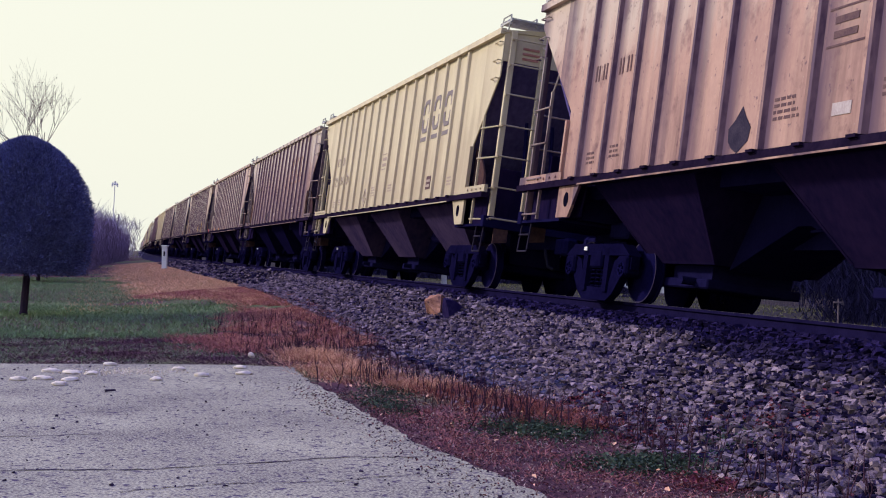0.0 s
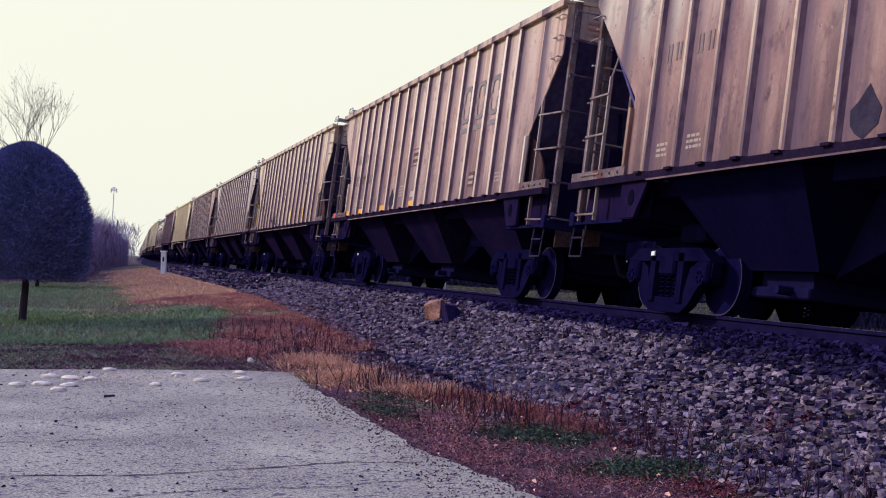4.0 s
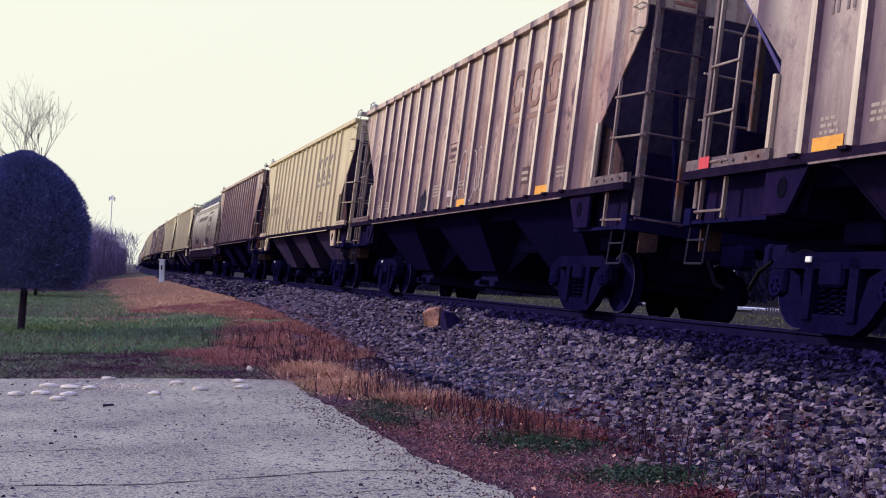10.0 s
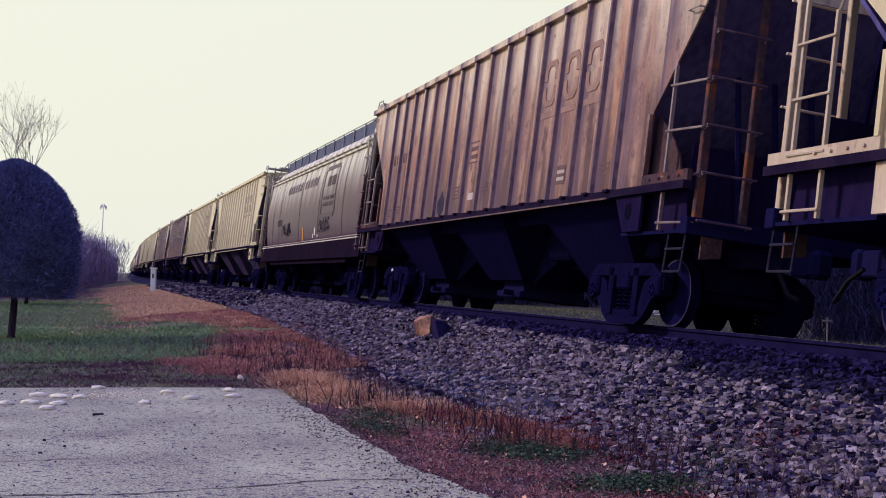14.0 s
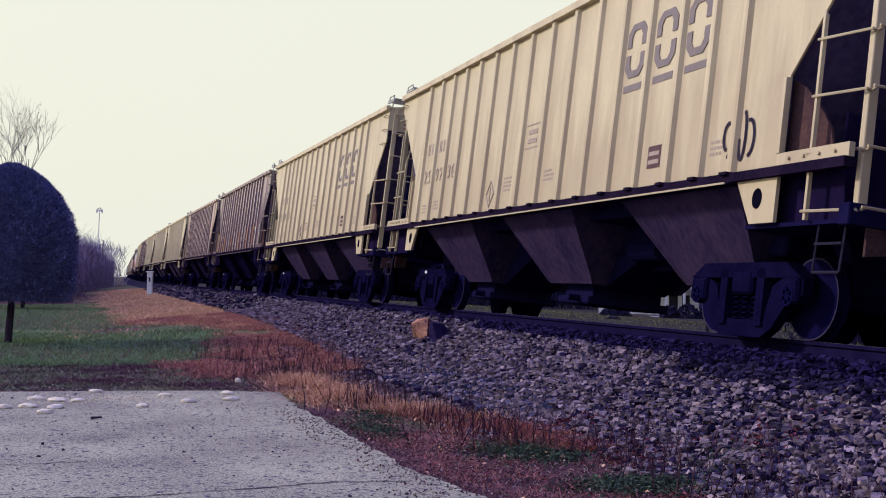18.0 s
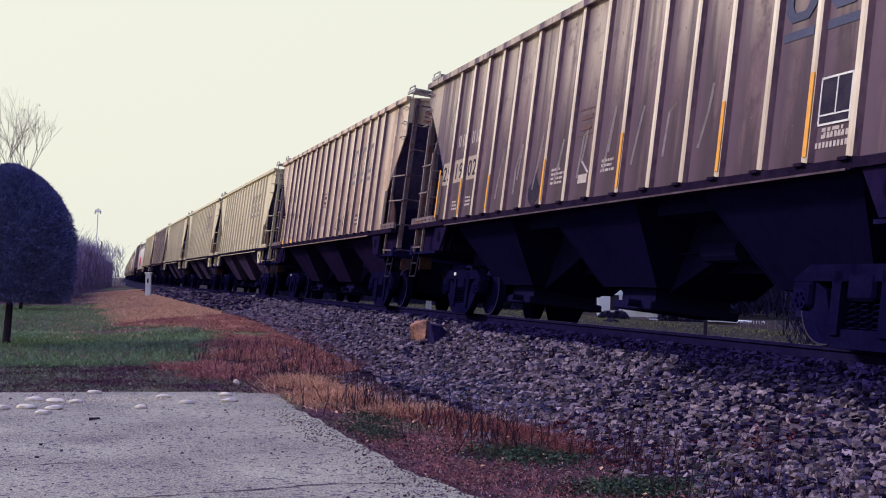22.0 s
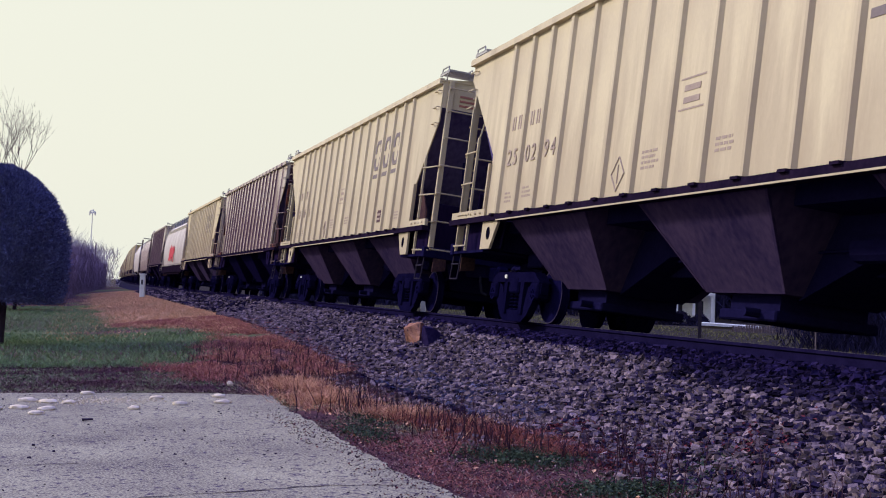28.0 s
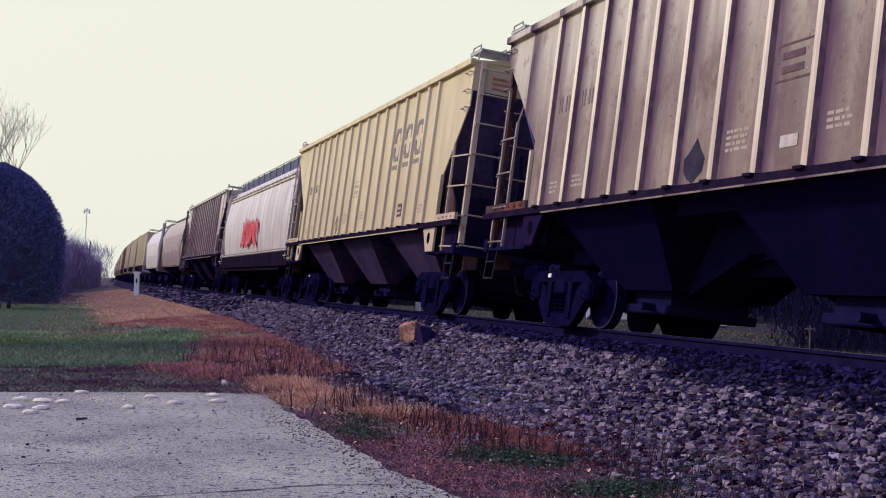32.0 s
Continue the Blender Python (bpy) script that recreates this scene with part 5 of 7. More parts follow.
for k in range(12):
    if k != 5:
        for o, tall in ((0.0, 0.28), (0.17, 0.24)):
            curved_mark("faded_letter_bar", 6.7 + k * 0.44 + o, 6.81 + k * 0.44 + o, 3.16, 3.16 + tall, GREYMARK)
for k in range(6):
    curved_mark("faded_digit_bar", 12.3 + k * 0.16, 12.38 + k * 0.16, 2.14, 2.36, FAINTMARK)
curved_mark("tape_strip", 8.16, 8.24, 1.55, 1.97, ORANGE, "orange tape strip")
for y, z, hh in ((6.57, 1.60, 0.10), (6.30, 1.66, 0.22), (5.86, 1.60, 0.07)):
    curved_mark("paint_scar", y - 0.06, y + 0.06, z, z + hh, WHITEMARK)
for y in (14.2, 12.8, 9.0, 5.9, 2.6):
    curved_mark("weld_seam", y - 0.006, y + 0.006, 1.55, 3.68, FAINTMARK)
s = 364.9
PLAIN = {"rib": plain_car("rib"), "round": plain_car("round")}
used = set()
for spec in FAR:
    kind, panel = spec.split()
    car = copy_thing(PLAIN[kind], seat(s)) if kind in used else PLAIN[kind]
    used.add(kind)
    car.matrix_basis = seat(s)
    repaint(car, panel, panel)
    tagged(car, TONES[panel] + " covered hopper car far down the line", "freight car", "cars of the train")
    CAR_SET.append((car, s))
    s += 17.5

# ---- ground: one sheet with the embankment, shaped along the track ----
def smooth(a, b, x):
    k = min(1.0, max(0.0, (x - a) / (b - a)))
    return k * k * (3 - 2 * k)


def ground_z(u, s):
    """Height of the ground: u metres from the track towards the camera, s metres along it."""
    bed = 0.46
    if u >= 0:
        verge = 0.40 * smooth(15, 34, s) + 0.08 * smooth(40, 90, s)
        toe = 2.7 + 0.5 * (1 - smooth(12, 26, s))
        z = bed * (1 - smooth(1.6, toe, u)) + verge * (1 - smooth(2.4, 8.5, u)) * smooth(1.6, toe, u)
        return z - 0.012
    d = -u
    z = bed - 0.55 * smooth(1.8, 4.5, d) - 1.0 * smooth(6, 24, d) - 1.1 * smooth(22, 60, d)
    return z - 0.012


US = [-2500, -1200, -600, -320, -200, -140, -100, -70, -45, -30, -20, -14, -10, -7, -5, -4, -3.2, -2.5, -1.8, -1, 0, 1, 1.6, 2.0, 2.4, 2.8, 3.2, 3.6, 4.0, 4.5, 5, 5.5, 6, 7, 8, 9, 10, 12, 14, 17, 21, 27, 35, 50, 80, 140, 260, 500, 1100, 2500]
SS = [-2500, -1000, -480, -400, -260, -150, -60, -30, -15, -8, -4, 0, 2, 3, 4, 5, 6, 7, 8, 9, 10, 11, 12, 13, 14, 15, 16, 17, 18, 20, 22, 24, 26, 28, 30, 33, 36, 40, 45, 50, 56, 63, 71, 80, 90, 100, 115, 130, 150, 175, 205, 240, 290, 360, 460, 600, 900, 1400, 2500]
GROUND = grain("soil_and_turf", (0.135, 0.062, 0.072), (0.030, 0.015, 0.030), rough=1.0, scale=1.1, fine=22, bump=0.6, coords="Object", spot=(0.095, 0.120, 0.060), spot_scale=0.22, spot_at=0.52, dist=0.03)
FARSOIL = grain("dark_field_soil", (0.060, 0.052, 0.045), (0.026, 0.022, 0.030), rough=1.0, scale=0.6, fine=12, bump=0.5, dist=0.03, gloss=0.0)
verts, faces = [], []
for s in SS:
    for u in US:
        verts.append(tuple(beside(u, s, ground_z(u, s))))
w = len(US)
for i in range(len(SS) - 1):
    for j in range(w - 1):
        faces.append((i * w + j, i * w + j + 1, (i + 1) * w + j + 1, (i + 1) * w + j))
ground = mesh_part("ground", heap("ground", verts, faces, GROUND), None)
ground.data.materials.append(FARSOIL)
ground.data.polygons.foreach_set("material_index", [1 if US[k % (w - 1)] < -1.5 else 0 for k in range(len(ground.data.polygons))])
ground.data.polygons.foreach_set("use_smooth", [True] * len(ground.data.polygons))
tagged(ground, "brown soil and patchy turf along a railway embankment", "ground", kind="structure")

# paved pad in front of the camera
bm = B()
edge = [(5.12, 5.2), (5.10, 6.7), (5.14, 7.4), (5.32, 8.7), (5.34, 9.5), (5.36, 10.7), (5.34, 12.0), (5.38, 13.1), (5.34, 14.2), (5.30, 15.0), (6.0, 15.3), (7.2, 15.46), (8.0, 15.5), (8.9, 15.6), (12, 16.1), (16, 16.6), (16, 0.0), (16, -9), (5.2, -9), (5.2, 0)]
rng = random.Random(5)
fine = []
for (u0, s0), (u1, s1) in zip(edge, edge[1:]):
    n = max(1, int(math.hypot(u1 - u0, s1 - s0) / 0.12)) if s0 > 5 and u1 < 10 else 1
    for k in range(n):
        f = k / n
        j = 0.03 if n > 1 else 0
        fine.append((u0 + (u1 - u0) * f + rng.uniform(-j, j), s0 + (s1 - s0) * f + rng.uniform(-j, j)))
fine.append(edge[-1])
ring = [beside(u, s, 0.0) for u, s in fine]
slab(bm, [(p.x, p.y) for p in ring], "z", -0.06, 0.012)
pad = part("pavement", bm, ASPHALT, None)
tagged(pad, "worn grey asphalt with cracks and broken edges", "pavement", kind="structure")

# rails, ties
RAILPROF = [(-0.035, 0.0), (0.035, 0.0), (0.036, -0.035), (0.010, -0.05), (0.010, -0.145), (0.07, -0.165), (0.07, -0.178), (-0.07, -0.178), (-0.07, -0.165), (-0.010, -0.145), (-0.010, -0.05), (-0.036, -0.035)]
STATIONS = [-480, -240, -60, -20, 0, 5, 10, 15, 20, 30, 45, 60, 85, 95, 105, 115, 125, 135, 145, 155, 165, 175, 190, 240, 320, 500, 900]
for u in (0.755, -0.755):
    bm = B()
    loft(bm, [[on_track(u + a, s, b) for a, b in RAILPROF] for s in STATIONS])
    r = part("rail", bm, RAILSTEEL, None)
    tagged(r, "rusty dark steel running rail on wooden ties", "rail", kind="structure")
    bm = B()
    loft(bm, [[on_track(u + a, s, b) for a, b in ((-0.03, 0.0), (0.03, 0.0), (0.03, 0.0015), (-0.03, 0.0015))] for s in STATIONS])
    part("rail_head", bm, BRIGHT, r, "worn bright running surface")
    # a paler strip along the foot imitates its highlight
    bm = B()
    loft(bm, [[on_track(u + a, s, b) for a, b in ((0.020, -0.1485), (0.072, -0.1635), (0.074, -0.176), (0.071, -0.179), (0.0715, -0.164), (0.020, -0.150))] for s in STATIONS])
    part("rail_foot", bm, GLINTSTEEL, r, "paler rail foot painted as a highlight")
bm = B()
box(bm, -1.3, 1.3, -0.11, 0.11, -0.37, -0.182, 0.01)
tie = part("tie", bm, TIE, None)
tagged(tie, "weathered dark wooden railway tie in the ballast", "railway tie", "ties under the rails", kind="structure")
tie_at = [3.2 + k * 0.52 for k in range(130)]


def tie_pose(s):
    p, h = line_at(s)
    return pose(p.x, p.y, p.z, 0, CANT, math.degrees(h))


tie.matrix_basis = tie_pose(tie_at[0])
for s in tie_at[1:]:
    copy_thing(tie, tie_pose(s) @ pose(rng.uniform(-0.05, 0.05), 0, 0, 0, 0, rng.uniform(-1, 1)))
bm = B()
for s in tie_at:
    for o in (-0.09, 0.09):
        a = on_track(0.755 + o, s, -0.165)
        b = on_track(0.755 + o, s, -0.135)
        bar(bm, a, b, 0.02, 5)
    q = on_track(0.755 + 0.11, s + 0.17, -0.15)
    bmesh.ops.create_cube(bm, size=0.05, matrix=Matrix.Translation(q))
fast = part("rail_fastenings", bm, RAILSTEEL, None)
tagged(fast, "rusty spikes and rail anchors beside the rail", "spikes", kind="stuff")

# ---- ballast ----
nrng = np.random.default_rng(7)
ICO_V = np.array([(x, y, z) for z in (-1, 1) for x, y in ((-1, -1), (1, -1), (1, 1), (-1, 1))], dtype=float)
ICO_F = np.array([(0, 2, 1), (0, 3, 2), (4, 5, 6), (4, 6, 7), (0, 1, 5), (0, 5, 4), (1, 2, 6), (1, 6, 5), (2, 3, 7), (2, 7, 6), (3, 0, 4), (3, 4, 7)])


def stone_shape():
    """A crushed stone: a block with every corner knocked about."""
    v = ICO_V * 0.72 + nrng.uniform(-0.42, 0.42, ICO_V.shape)
    return v * np.array([1.15, nrng.uniform(0.6, 0.95), nrng.uniform(0.45, 0.75)])


SHAPES = [stone_shape() for _ in range(40)]


def ballast_top(u, s):
    """Height of the ballast's surface: full to the tie tops, then a slope down to the ground."""
    c = math.radians(CANT)
    top = RAIL_Z + u * math.sin(c) - 0.20
    toe = 3.25 - 0.45 * smooth(14, 30, s)
    if u < 1.55:
        return top
    a = RAIL_Z + 1.55 * math.sin(c) - 0.20
    g = ground_z(u, s)
    k = (u - 1.55) / (toe - 1.55)
    return max(a + (ground_z(toe, s) - a) * min(1.0, k) - 0.04 * math.sin(math.pi * min(1, max(0, k))), g)


def scatter_stones(count, u0, u1, s0, s1, size, skew=1.0, lift=(0.0, 0.9)):
    out = []
    for _ in range(count):
        s = s0 + (s1 - s0) * nrng.random() ** skew
        u = u0 + (u1 - u0) * nrng.random()
        r = size * nrng.uniform(0.6, 1.35)
        p = beside(u, s, ballast_top(u, s) + r * nrng.uniform(*lift))
        out.append((p, r))
    return out


def stone_heap(name, places, material):
    n, k = len(places), len(ICO_V)
    V = np.empty((n * k, 3))
    for i, (p, r) in enumerate(places):
        a, b = nrng.uniform(0, 6.28), nrng.uniform(-0.9, 0.9)
        ca, sa, cb, sb = math.cos(a), math.sin(a), math.cos(b), math.sin(b)
        R = np.array([[ca, -sa, 0], [sa, ca, 0], [0, 0, 1]]) @ np.array([[1, 0, 0], [0, cb, -sb], [0, sb, cb]])
        V[i * k:(i + 1) * k] = (SHAPES[i % len(SHAPES)] * r) @ R.T + np.array(p)
    F = (ICO_F[None] + (np.arange(n) * k)[:, None, None]).reshape(-1, 3)
    me = bpy.data.meshes.new(name)
    me.vertices.add(len(V))
    me.vertices.foreach_set("co", V.ravel())
    me.loops.add(F.size)
    me.loops.foreach_set("vertex_index", F.ravel())
    me.polygons.add(len(F))
    me.polygons.foreach_set("loop_start", np.arange(len(F)) * 3)
    me.update(calc_edges=True)
    me.shade_flat()
    me.materials.append(material)
    return me


# the bed under the stones
bm = B()
bed_u = [-3.2, -2.4, -1.6, -0.8, 0, 0.8, 1.55, 1.9, 2.3, 2.7, 3.1]
prev = None
for s in [x for x in SS if -480 <= x <= 900]:
    row = [bm.verts.new(beside(u, s, (ballast_top(abs(u), s) if u > 0 else RAIL_Z - 0.24 - 0.12 * abs(u)) - 0.03)) for u in bed_u]
    if prev:
        for i in range(len(row) - 1):
            bm.faces.new((prev[i], prev[i + 1], row[i + 1], row[i]))
    prev = row
BEDMAT = grain("ballast_bed", (0.018, 0.013, 0.046), (0.007, 0.005, 0.026), rough=1.0, scale=6, fine=26, bump=1.0, dist=0.03)
ballast = part("ballast", bm, BEDMAT, None)
tagged(ballast, "grey and mauve crushed-stone ballast sloping from the rails", "ballast", kind="structure")
# stones by the rail are darkened to imitate the train's shade
rail_shade = scatter_stones(4600, 1.22, 1.78, 4.6, 20, 0.034) + scatter_stones(2000, 1.25, 1.6, 20, 60, 0.045)
loose = mesh_part("oily_stones", stone_heap("oily_stones", rail_shade, SHADESTONE), None, ballast)
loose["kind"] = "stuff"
rest = scatter_stones(3100, 2.0, 3.50, 4.6, 11, 0.032, 1.0, (0.4, 1.1)) + scatter_stones(4200, 1.75, 3.40, 11, 18, 0.037, 1.0, (0.4, 1.1)) + scatter_stones(8500, 1.60, 3.3, 18, 38, 0.040, 1.0, (0.4, 1.1)) + scatter_stones(2500, 1.6, 3.1, 38, 90, 0.065)
rest += scatter_stones(700, 3.3, 4.3, 9.5, 18, 0.030)
# low dark stones imitate the shade between the lit ones
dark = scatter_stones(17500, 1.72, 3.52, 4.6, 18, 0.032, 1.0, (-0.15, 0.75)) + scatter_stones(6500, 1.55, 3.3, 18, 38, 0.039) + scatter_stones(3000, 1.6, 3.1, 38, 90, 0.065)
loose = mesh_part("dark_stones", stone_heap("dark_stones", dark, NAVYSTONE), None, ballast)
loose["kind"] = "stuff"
loose = mesh_part("ballast_stones", stone_heap("ballast_stones", rest, STONE), None, ballast)
loose["kind"] = "stuff"
pale = scatter_stones(700, 2.7, 3.75, 4.6, 8.6, 0.034) + scatter_stones(700, 2.4, 3.3, 8.6, 14, 0.033) + scatter_stones(1500, 1.8, 3.5, 5, 30, 0.031)
loose = mesh_part("pale_stones", stone_heap("pale_stones", pale, PALESTONE), None, ballast)
loose["kind"] = "stuff"

BLUESTONE = grain("blue_grey_stone", (0.085, 0.085, 0.150), (0.020, 0.018, 0.052), rough=1.0, scale=14, fine=90, vary=0.7, bump=0.3, dist=0.004, gloss=0.0)
blue = scatter_stones(2600, 2.75, 3.45, 11.6, 17.0, 0.032)
loose = mesh_part("blue_stones", stone_heap("blue_stones", blue, BLUESTONE), None, ballast)
loose["kind"] = "stuff"

# the stones nearest the camera, one by one
STONE_MESHES = []
for k in range(14):
    me = heap("ballast_stone", [tuple(v) for v in SHAPES[k]], [tuple(int(i) for i in f) for f in ICO_F], PALESTONE if k % 3 == 0 else STONE)
    STONE_MESHES.append(me)
for k in range(300):
    u, s = nrng.uniform(2.2, 3.6), nrng.uniform(4.7, 7.4)
    r = nrng.uniform(0.026, 0.048)
    st = mesh_part("ballast_stone", STONE_MESHES[k % 14], None, ballast)
    p = beside(u, s, ballast_top(u, s) + r * 0.7)
    st.matrix_basis = Matrix.Translation(p) @ Euler((nrng.uniform(-0.8, 0.8), nrng.uniform(-0.8, 0.8), nrng.uniform(0, 6.3))).to_matrix().to_4x4() @ Matrix.Scale(r, 4)
# ---- plants ----
def blades(name, count, where, material, tall, wide, lean=0.5, z_of=None):
    """Grass: thin leaning triangles scattered by where(), which gives (u, s)."""
    V = np.empty((count * 3, 3))
    for i in range(count):
        u, s = where()
        z = (z_of or ground_z)(u, s)
        p = beside(u, s, z)
        h = tall * nrng.uniform(0.5, 1.3)
        a = nrng.uniform(0, math.pi)
        dx, dy = math.cos(a) * wide, math.sin(a) * wide
        lx, ly = nrng.normal(0, lean * h), nrng.normal(0, lean * h)
        V[3 * i] = (p.x - dx, p.y - dy, p.z - 0.01)
        V[3 * i + 1] = (p.x + dx, p.y + dy, p.z - 0.01)
        V[3 * i + 2] = (p.x + lx, p.y + ly, p.z + h)
    me = heap(name, [], [], material)
    me.vertices.add(len(V))
    me.vertices.foreach_set("co", V.ravel())
    me.loops.add(len(V))
    me.loops.foreach_set("vertex_index", np.arange(len(V)))
    me.polygons.add(count)
    me.polygons.foreach_set("loop_start", np.arange(count) * 3)
    me.update(calc_edges=True)
    return me


def ragged(u, s, amount, scale=0.5):
    return amount * (noise.noise(Vector((u * scale, s * scale, 3.7))) + 0.6 * noise.noise(Vector((u * scale * 4, s * scale * 4, 8.1))) + 0.3 * nrng.normal())


def area(u0, u1, s0, s1, skew=1.0, rag=0.5, keep=None):
    def pick():
        while True:
            u = nrng.uniform(u0, u1)
            s = s0 + (s1 - s0) * nrng.random() ** skew
            e = min(u - u0, u1 - u) + ragged(u, s, rag)
            if e > 0 and min(s - s0, s1 - s) + ragged(s, u, rag) > 0 and (keep is None or keep(u, s)):
                return u, s
    return pick


EDGE_S = (15, 20.6, 22.8, 25.4, 29, 31, 34, 38, 53, 90, 140)
EDGE_U = (6.8, 6.0, 5.0, 4.4, 4.2, 4.6, 6.2, 6.6, 6.7, 6.1, 5.9)


def lawn_edge(s):
    """Where the mown lawn gives way to dead grass beside the track."""
    return float(np.interp(s, EDGE_S, EDGE_U))


def lawn_part(u, s):
    strip = abs(s - (31.0 + (u - 6) * 0.45)) < 0.7 + ragged(u, s, 0.5, 0.3) and u < 13
    return u > lawn_edge(s) + ragged(u, s, 0.7, 0.35) and not (strip and nrng.random() < 0.8)


def dead_part(u, s):
    return u < lawn_edge(s) + ragged(u, s, 0.7, 0.35)


def red_part(u, s):
    """Clumps of red grass with bare soil between them, thinning towards the pavement."""
    clump = noise.noise(Vector((u * 1.3, s * 0.9, 1.2))) + 0.6 * noise.noise(Vector((u * 3.5, s * 2.5, 4.4)))
    return dead_part(u, s) and s + ragged(u, s, 2.0, 0.6) > 18.6 and clump + 0.5 * nrng.random() > 0.14


def clumped(u, s):
    return noise.noise(Vector((u * 0.9, s * 1.7, 6.6))) + 0.5 * noise.noise(Vector((u * 3.1, s * 4.0, 2.2))) + 0.35 * nrng.random() > 0.12


PALESTRAW = grain("pale_straw", (0.46, 0.36, 0.33), (0.30, 0.21, 0.20), rough=0.9, vary=0.4, bump=0, gloss=0.0)
DEEPRED = grain("deep_red_grass", (0.36, 0.130, 0.105), (0.15, 0.052, 0.058), rough=0.9, vary=0.5, bump=0, gloss=0.0)
CLOVER = grain("low_green_leaf", (0.080, 0.110, 0.072), (0.036, 0.052, 0.046), rough=0.85, vary=0.5, bump=0, gloss=0.0)


def stuff(ob, label, category):
    return tagged(ob, label, category, kind="stuff")


lawn = mesh_part("lawn_grass", blades("lawn_grass", 110000, area(4.2, 17, 20.0, 62, 1.6, 0.6, lawn_part), GREEN, 0.055, 0.011, 0.9), None)
stuff(lawn, "short green mown lawn grass beside the dry verge", "grass")
tan_grass = mesh_part("dry_grass", blades("dry_grass", 70000, area(2.2, 8.4, 28, 100, 1.5, 1.0, lambda u, s: dead_part(u, s) or (u > 6 and nrng.random() < 0.06)), DRY, 0.05, 0.016, 1.2), None)
stuff(tan_grass, "short straw-coloured dry grass along the track", "grass")
red_grass = mesh_part("red_grass", blades("red_grass", 56000, area(2.45, 6.6, 16.4, 36, 1.2, 1.3, red_part), REDGRASS, 0.075, 0.0075, 1.7), None)
stuff(red_grass, "tangled red-brown dead grass at the ballast's foot", "grass")
mixed = mesh_part("pale_tangle", blades("pale_tangle", 20000, area(2.5, 6.0, 17.4, 35, 1.2, 1.3, red_part), DRY, 0.06, 0.0065, 2.0), None)
stuff(mixed, "pale dry stems tangled in red grass", "grass")
mixed = mesh_part("withered_strip", blades("withered_strip", 46000, area(3.4, 13.5, 15.4, 21.0, 1.0, 0.9), STALK, 0.038, 0.008, 2.0), None)
stuff(mixed, "withered dark stems at the pavement's far edge", "weeds")
mixed = mesh_part("strip_grass", blades("strip_grass", 12000, area(5.4, 14, 15.7, 21.2, 0.8, 0.7, clumped), GREEN, 0.045, 0.007, 1.2), None)
stuff(mixed, "sparse green grass among withered stems", "grass")
mixed = mesh_part("strip_straw", blades("strip_straw", 22000, area(4.6, 13.5, 15.4, 20.6, 0.8, 0.5, clumped), PALESTRAW, 0.022, 0.007, 4.0), None)
stuff(mixed, "pale straw lying among withered stems", "straw")


def near_straw():
    while True:
        s = nrng.uniform(9.4, 17.2)
        mid = 3.70 + 1.05 * smooth(11.3, 14.3, s)
        u = nrng.normal(mid, 0.27)
        if 3.0 < u < 5.5:
            return u, s


def straw_left():
    while True:
        u, s = near_straw()
        if s + 1.0 * nrng.normal() > 12.0 and noise.noise(Vector((u * 2.2, s * 1.6, 0.3))) + 0.4 * nrng.random() > 0.10:
            return u, s


def straw_right():
    while True:
        u, s = near_straw()
        if s + 0.5 * nrng.normal() < 12.9 and noise.noise(Vector((u * 2.2, s * 1.6, 5.3))) + 0.4 * nrng.random() > 0.12:
            return u, s


straw = mesh_part("red_straw", blades("red_straw", 12000, straw_right, DEEPRED, 0.075, 0.0045, 1.2), None)
stuff(straw, "reddish dead grass along the ballast's foot", "grass")
straw = mesh_part("straw_tufts", blades("straw_tufts", 5600, straw_left, DRY, 0.12, 0.0045, 1.2), None)
stuff(straw, "golden dry grass tufts between pavement and ballast", "grass")
straw = mesh_part("red_tangle", blades("red_tangle", 5200, straw_left, DEEPRED, 0.09, 0.0045, 1.5), None)
stuff(straw, "dark red stems tangled in golden grass", "grass")
litter = mesh_part("leaf_litter", blades("leaf_litter", 20000, area(3.0, 5.75, 4.4, 12.5, 1.0, 0.35), STALK, 0.018, 0.005, 2.6), None)
stuff(litter, "red-brown leaf litter and dead stems on soil", "litter")
litter = mesh_part("red_litter", blades("red_litter", 13000, area(2.9, 5.2, 4.4, 12.5, 1.0, 0.3, clumped), REDGRASS, 0.032, 0.005, 2.2), None)
stuff(litter, "red dead stems on dark soil", "litter")
litter = mesh_part("pale_litter", blades("pale_litter", 6000, area(3.0, 5.6, 4.4, 12, 1.0, 0.3), PALESTRAW, 0.014, 0.006, 3.0), None)
stuff(litter, "pale straw litter on dark soil", "litter")
PATCHES = ((5.02, 11.2, 0.12, 0.4, 500), (4.06, 9.5, 0.24, 0.34, 2100), (3.88, 7.75, 0.28, 0.20, 1700), (3.02, 8.1, 0.16, 0.2, 500), (4.72, 12.4, 0.14, 0.4, 300))
for (u, s, ru, rs, n) in PATCHES:
    tuft = mesh_part("green_tuft", blades("green_tuft", n // 3, lambda u=u, s=s, ru=ru, rs=rs: (nrng.normal(u, ru), nrng.normal(s, rs)), CLOVER, 0.06, 0.006, 1.0), None)
    stuff(tuft, "low patch of fresh green grass among weeds", "grass")


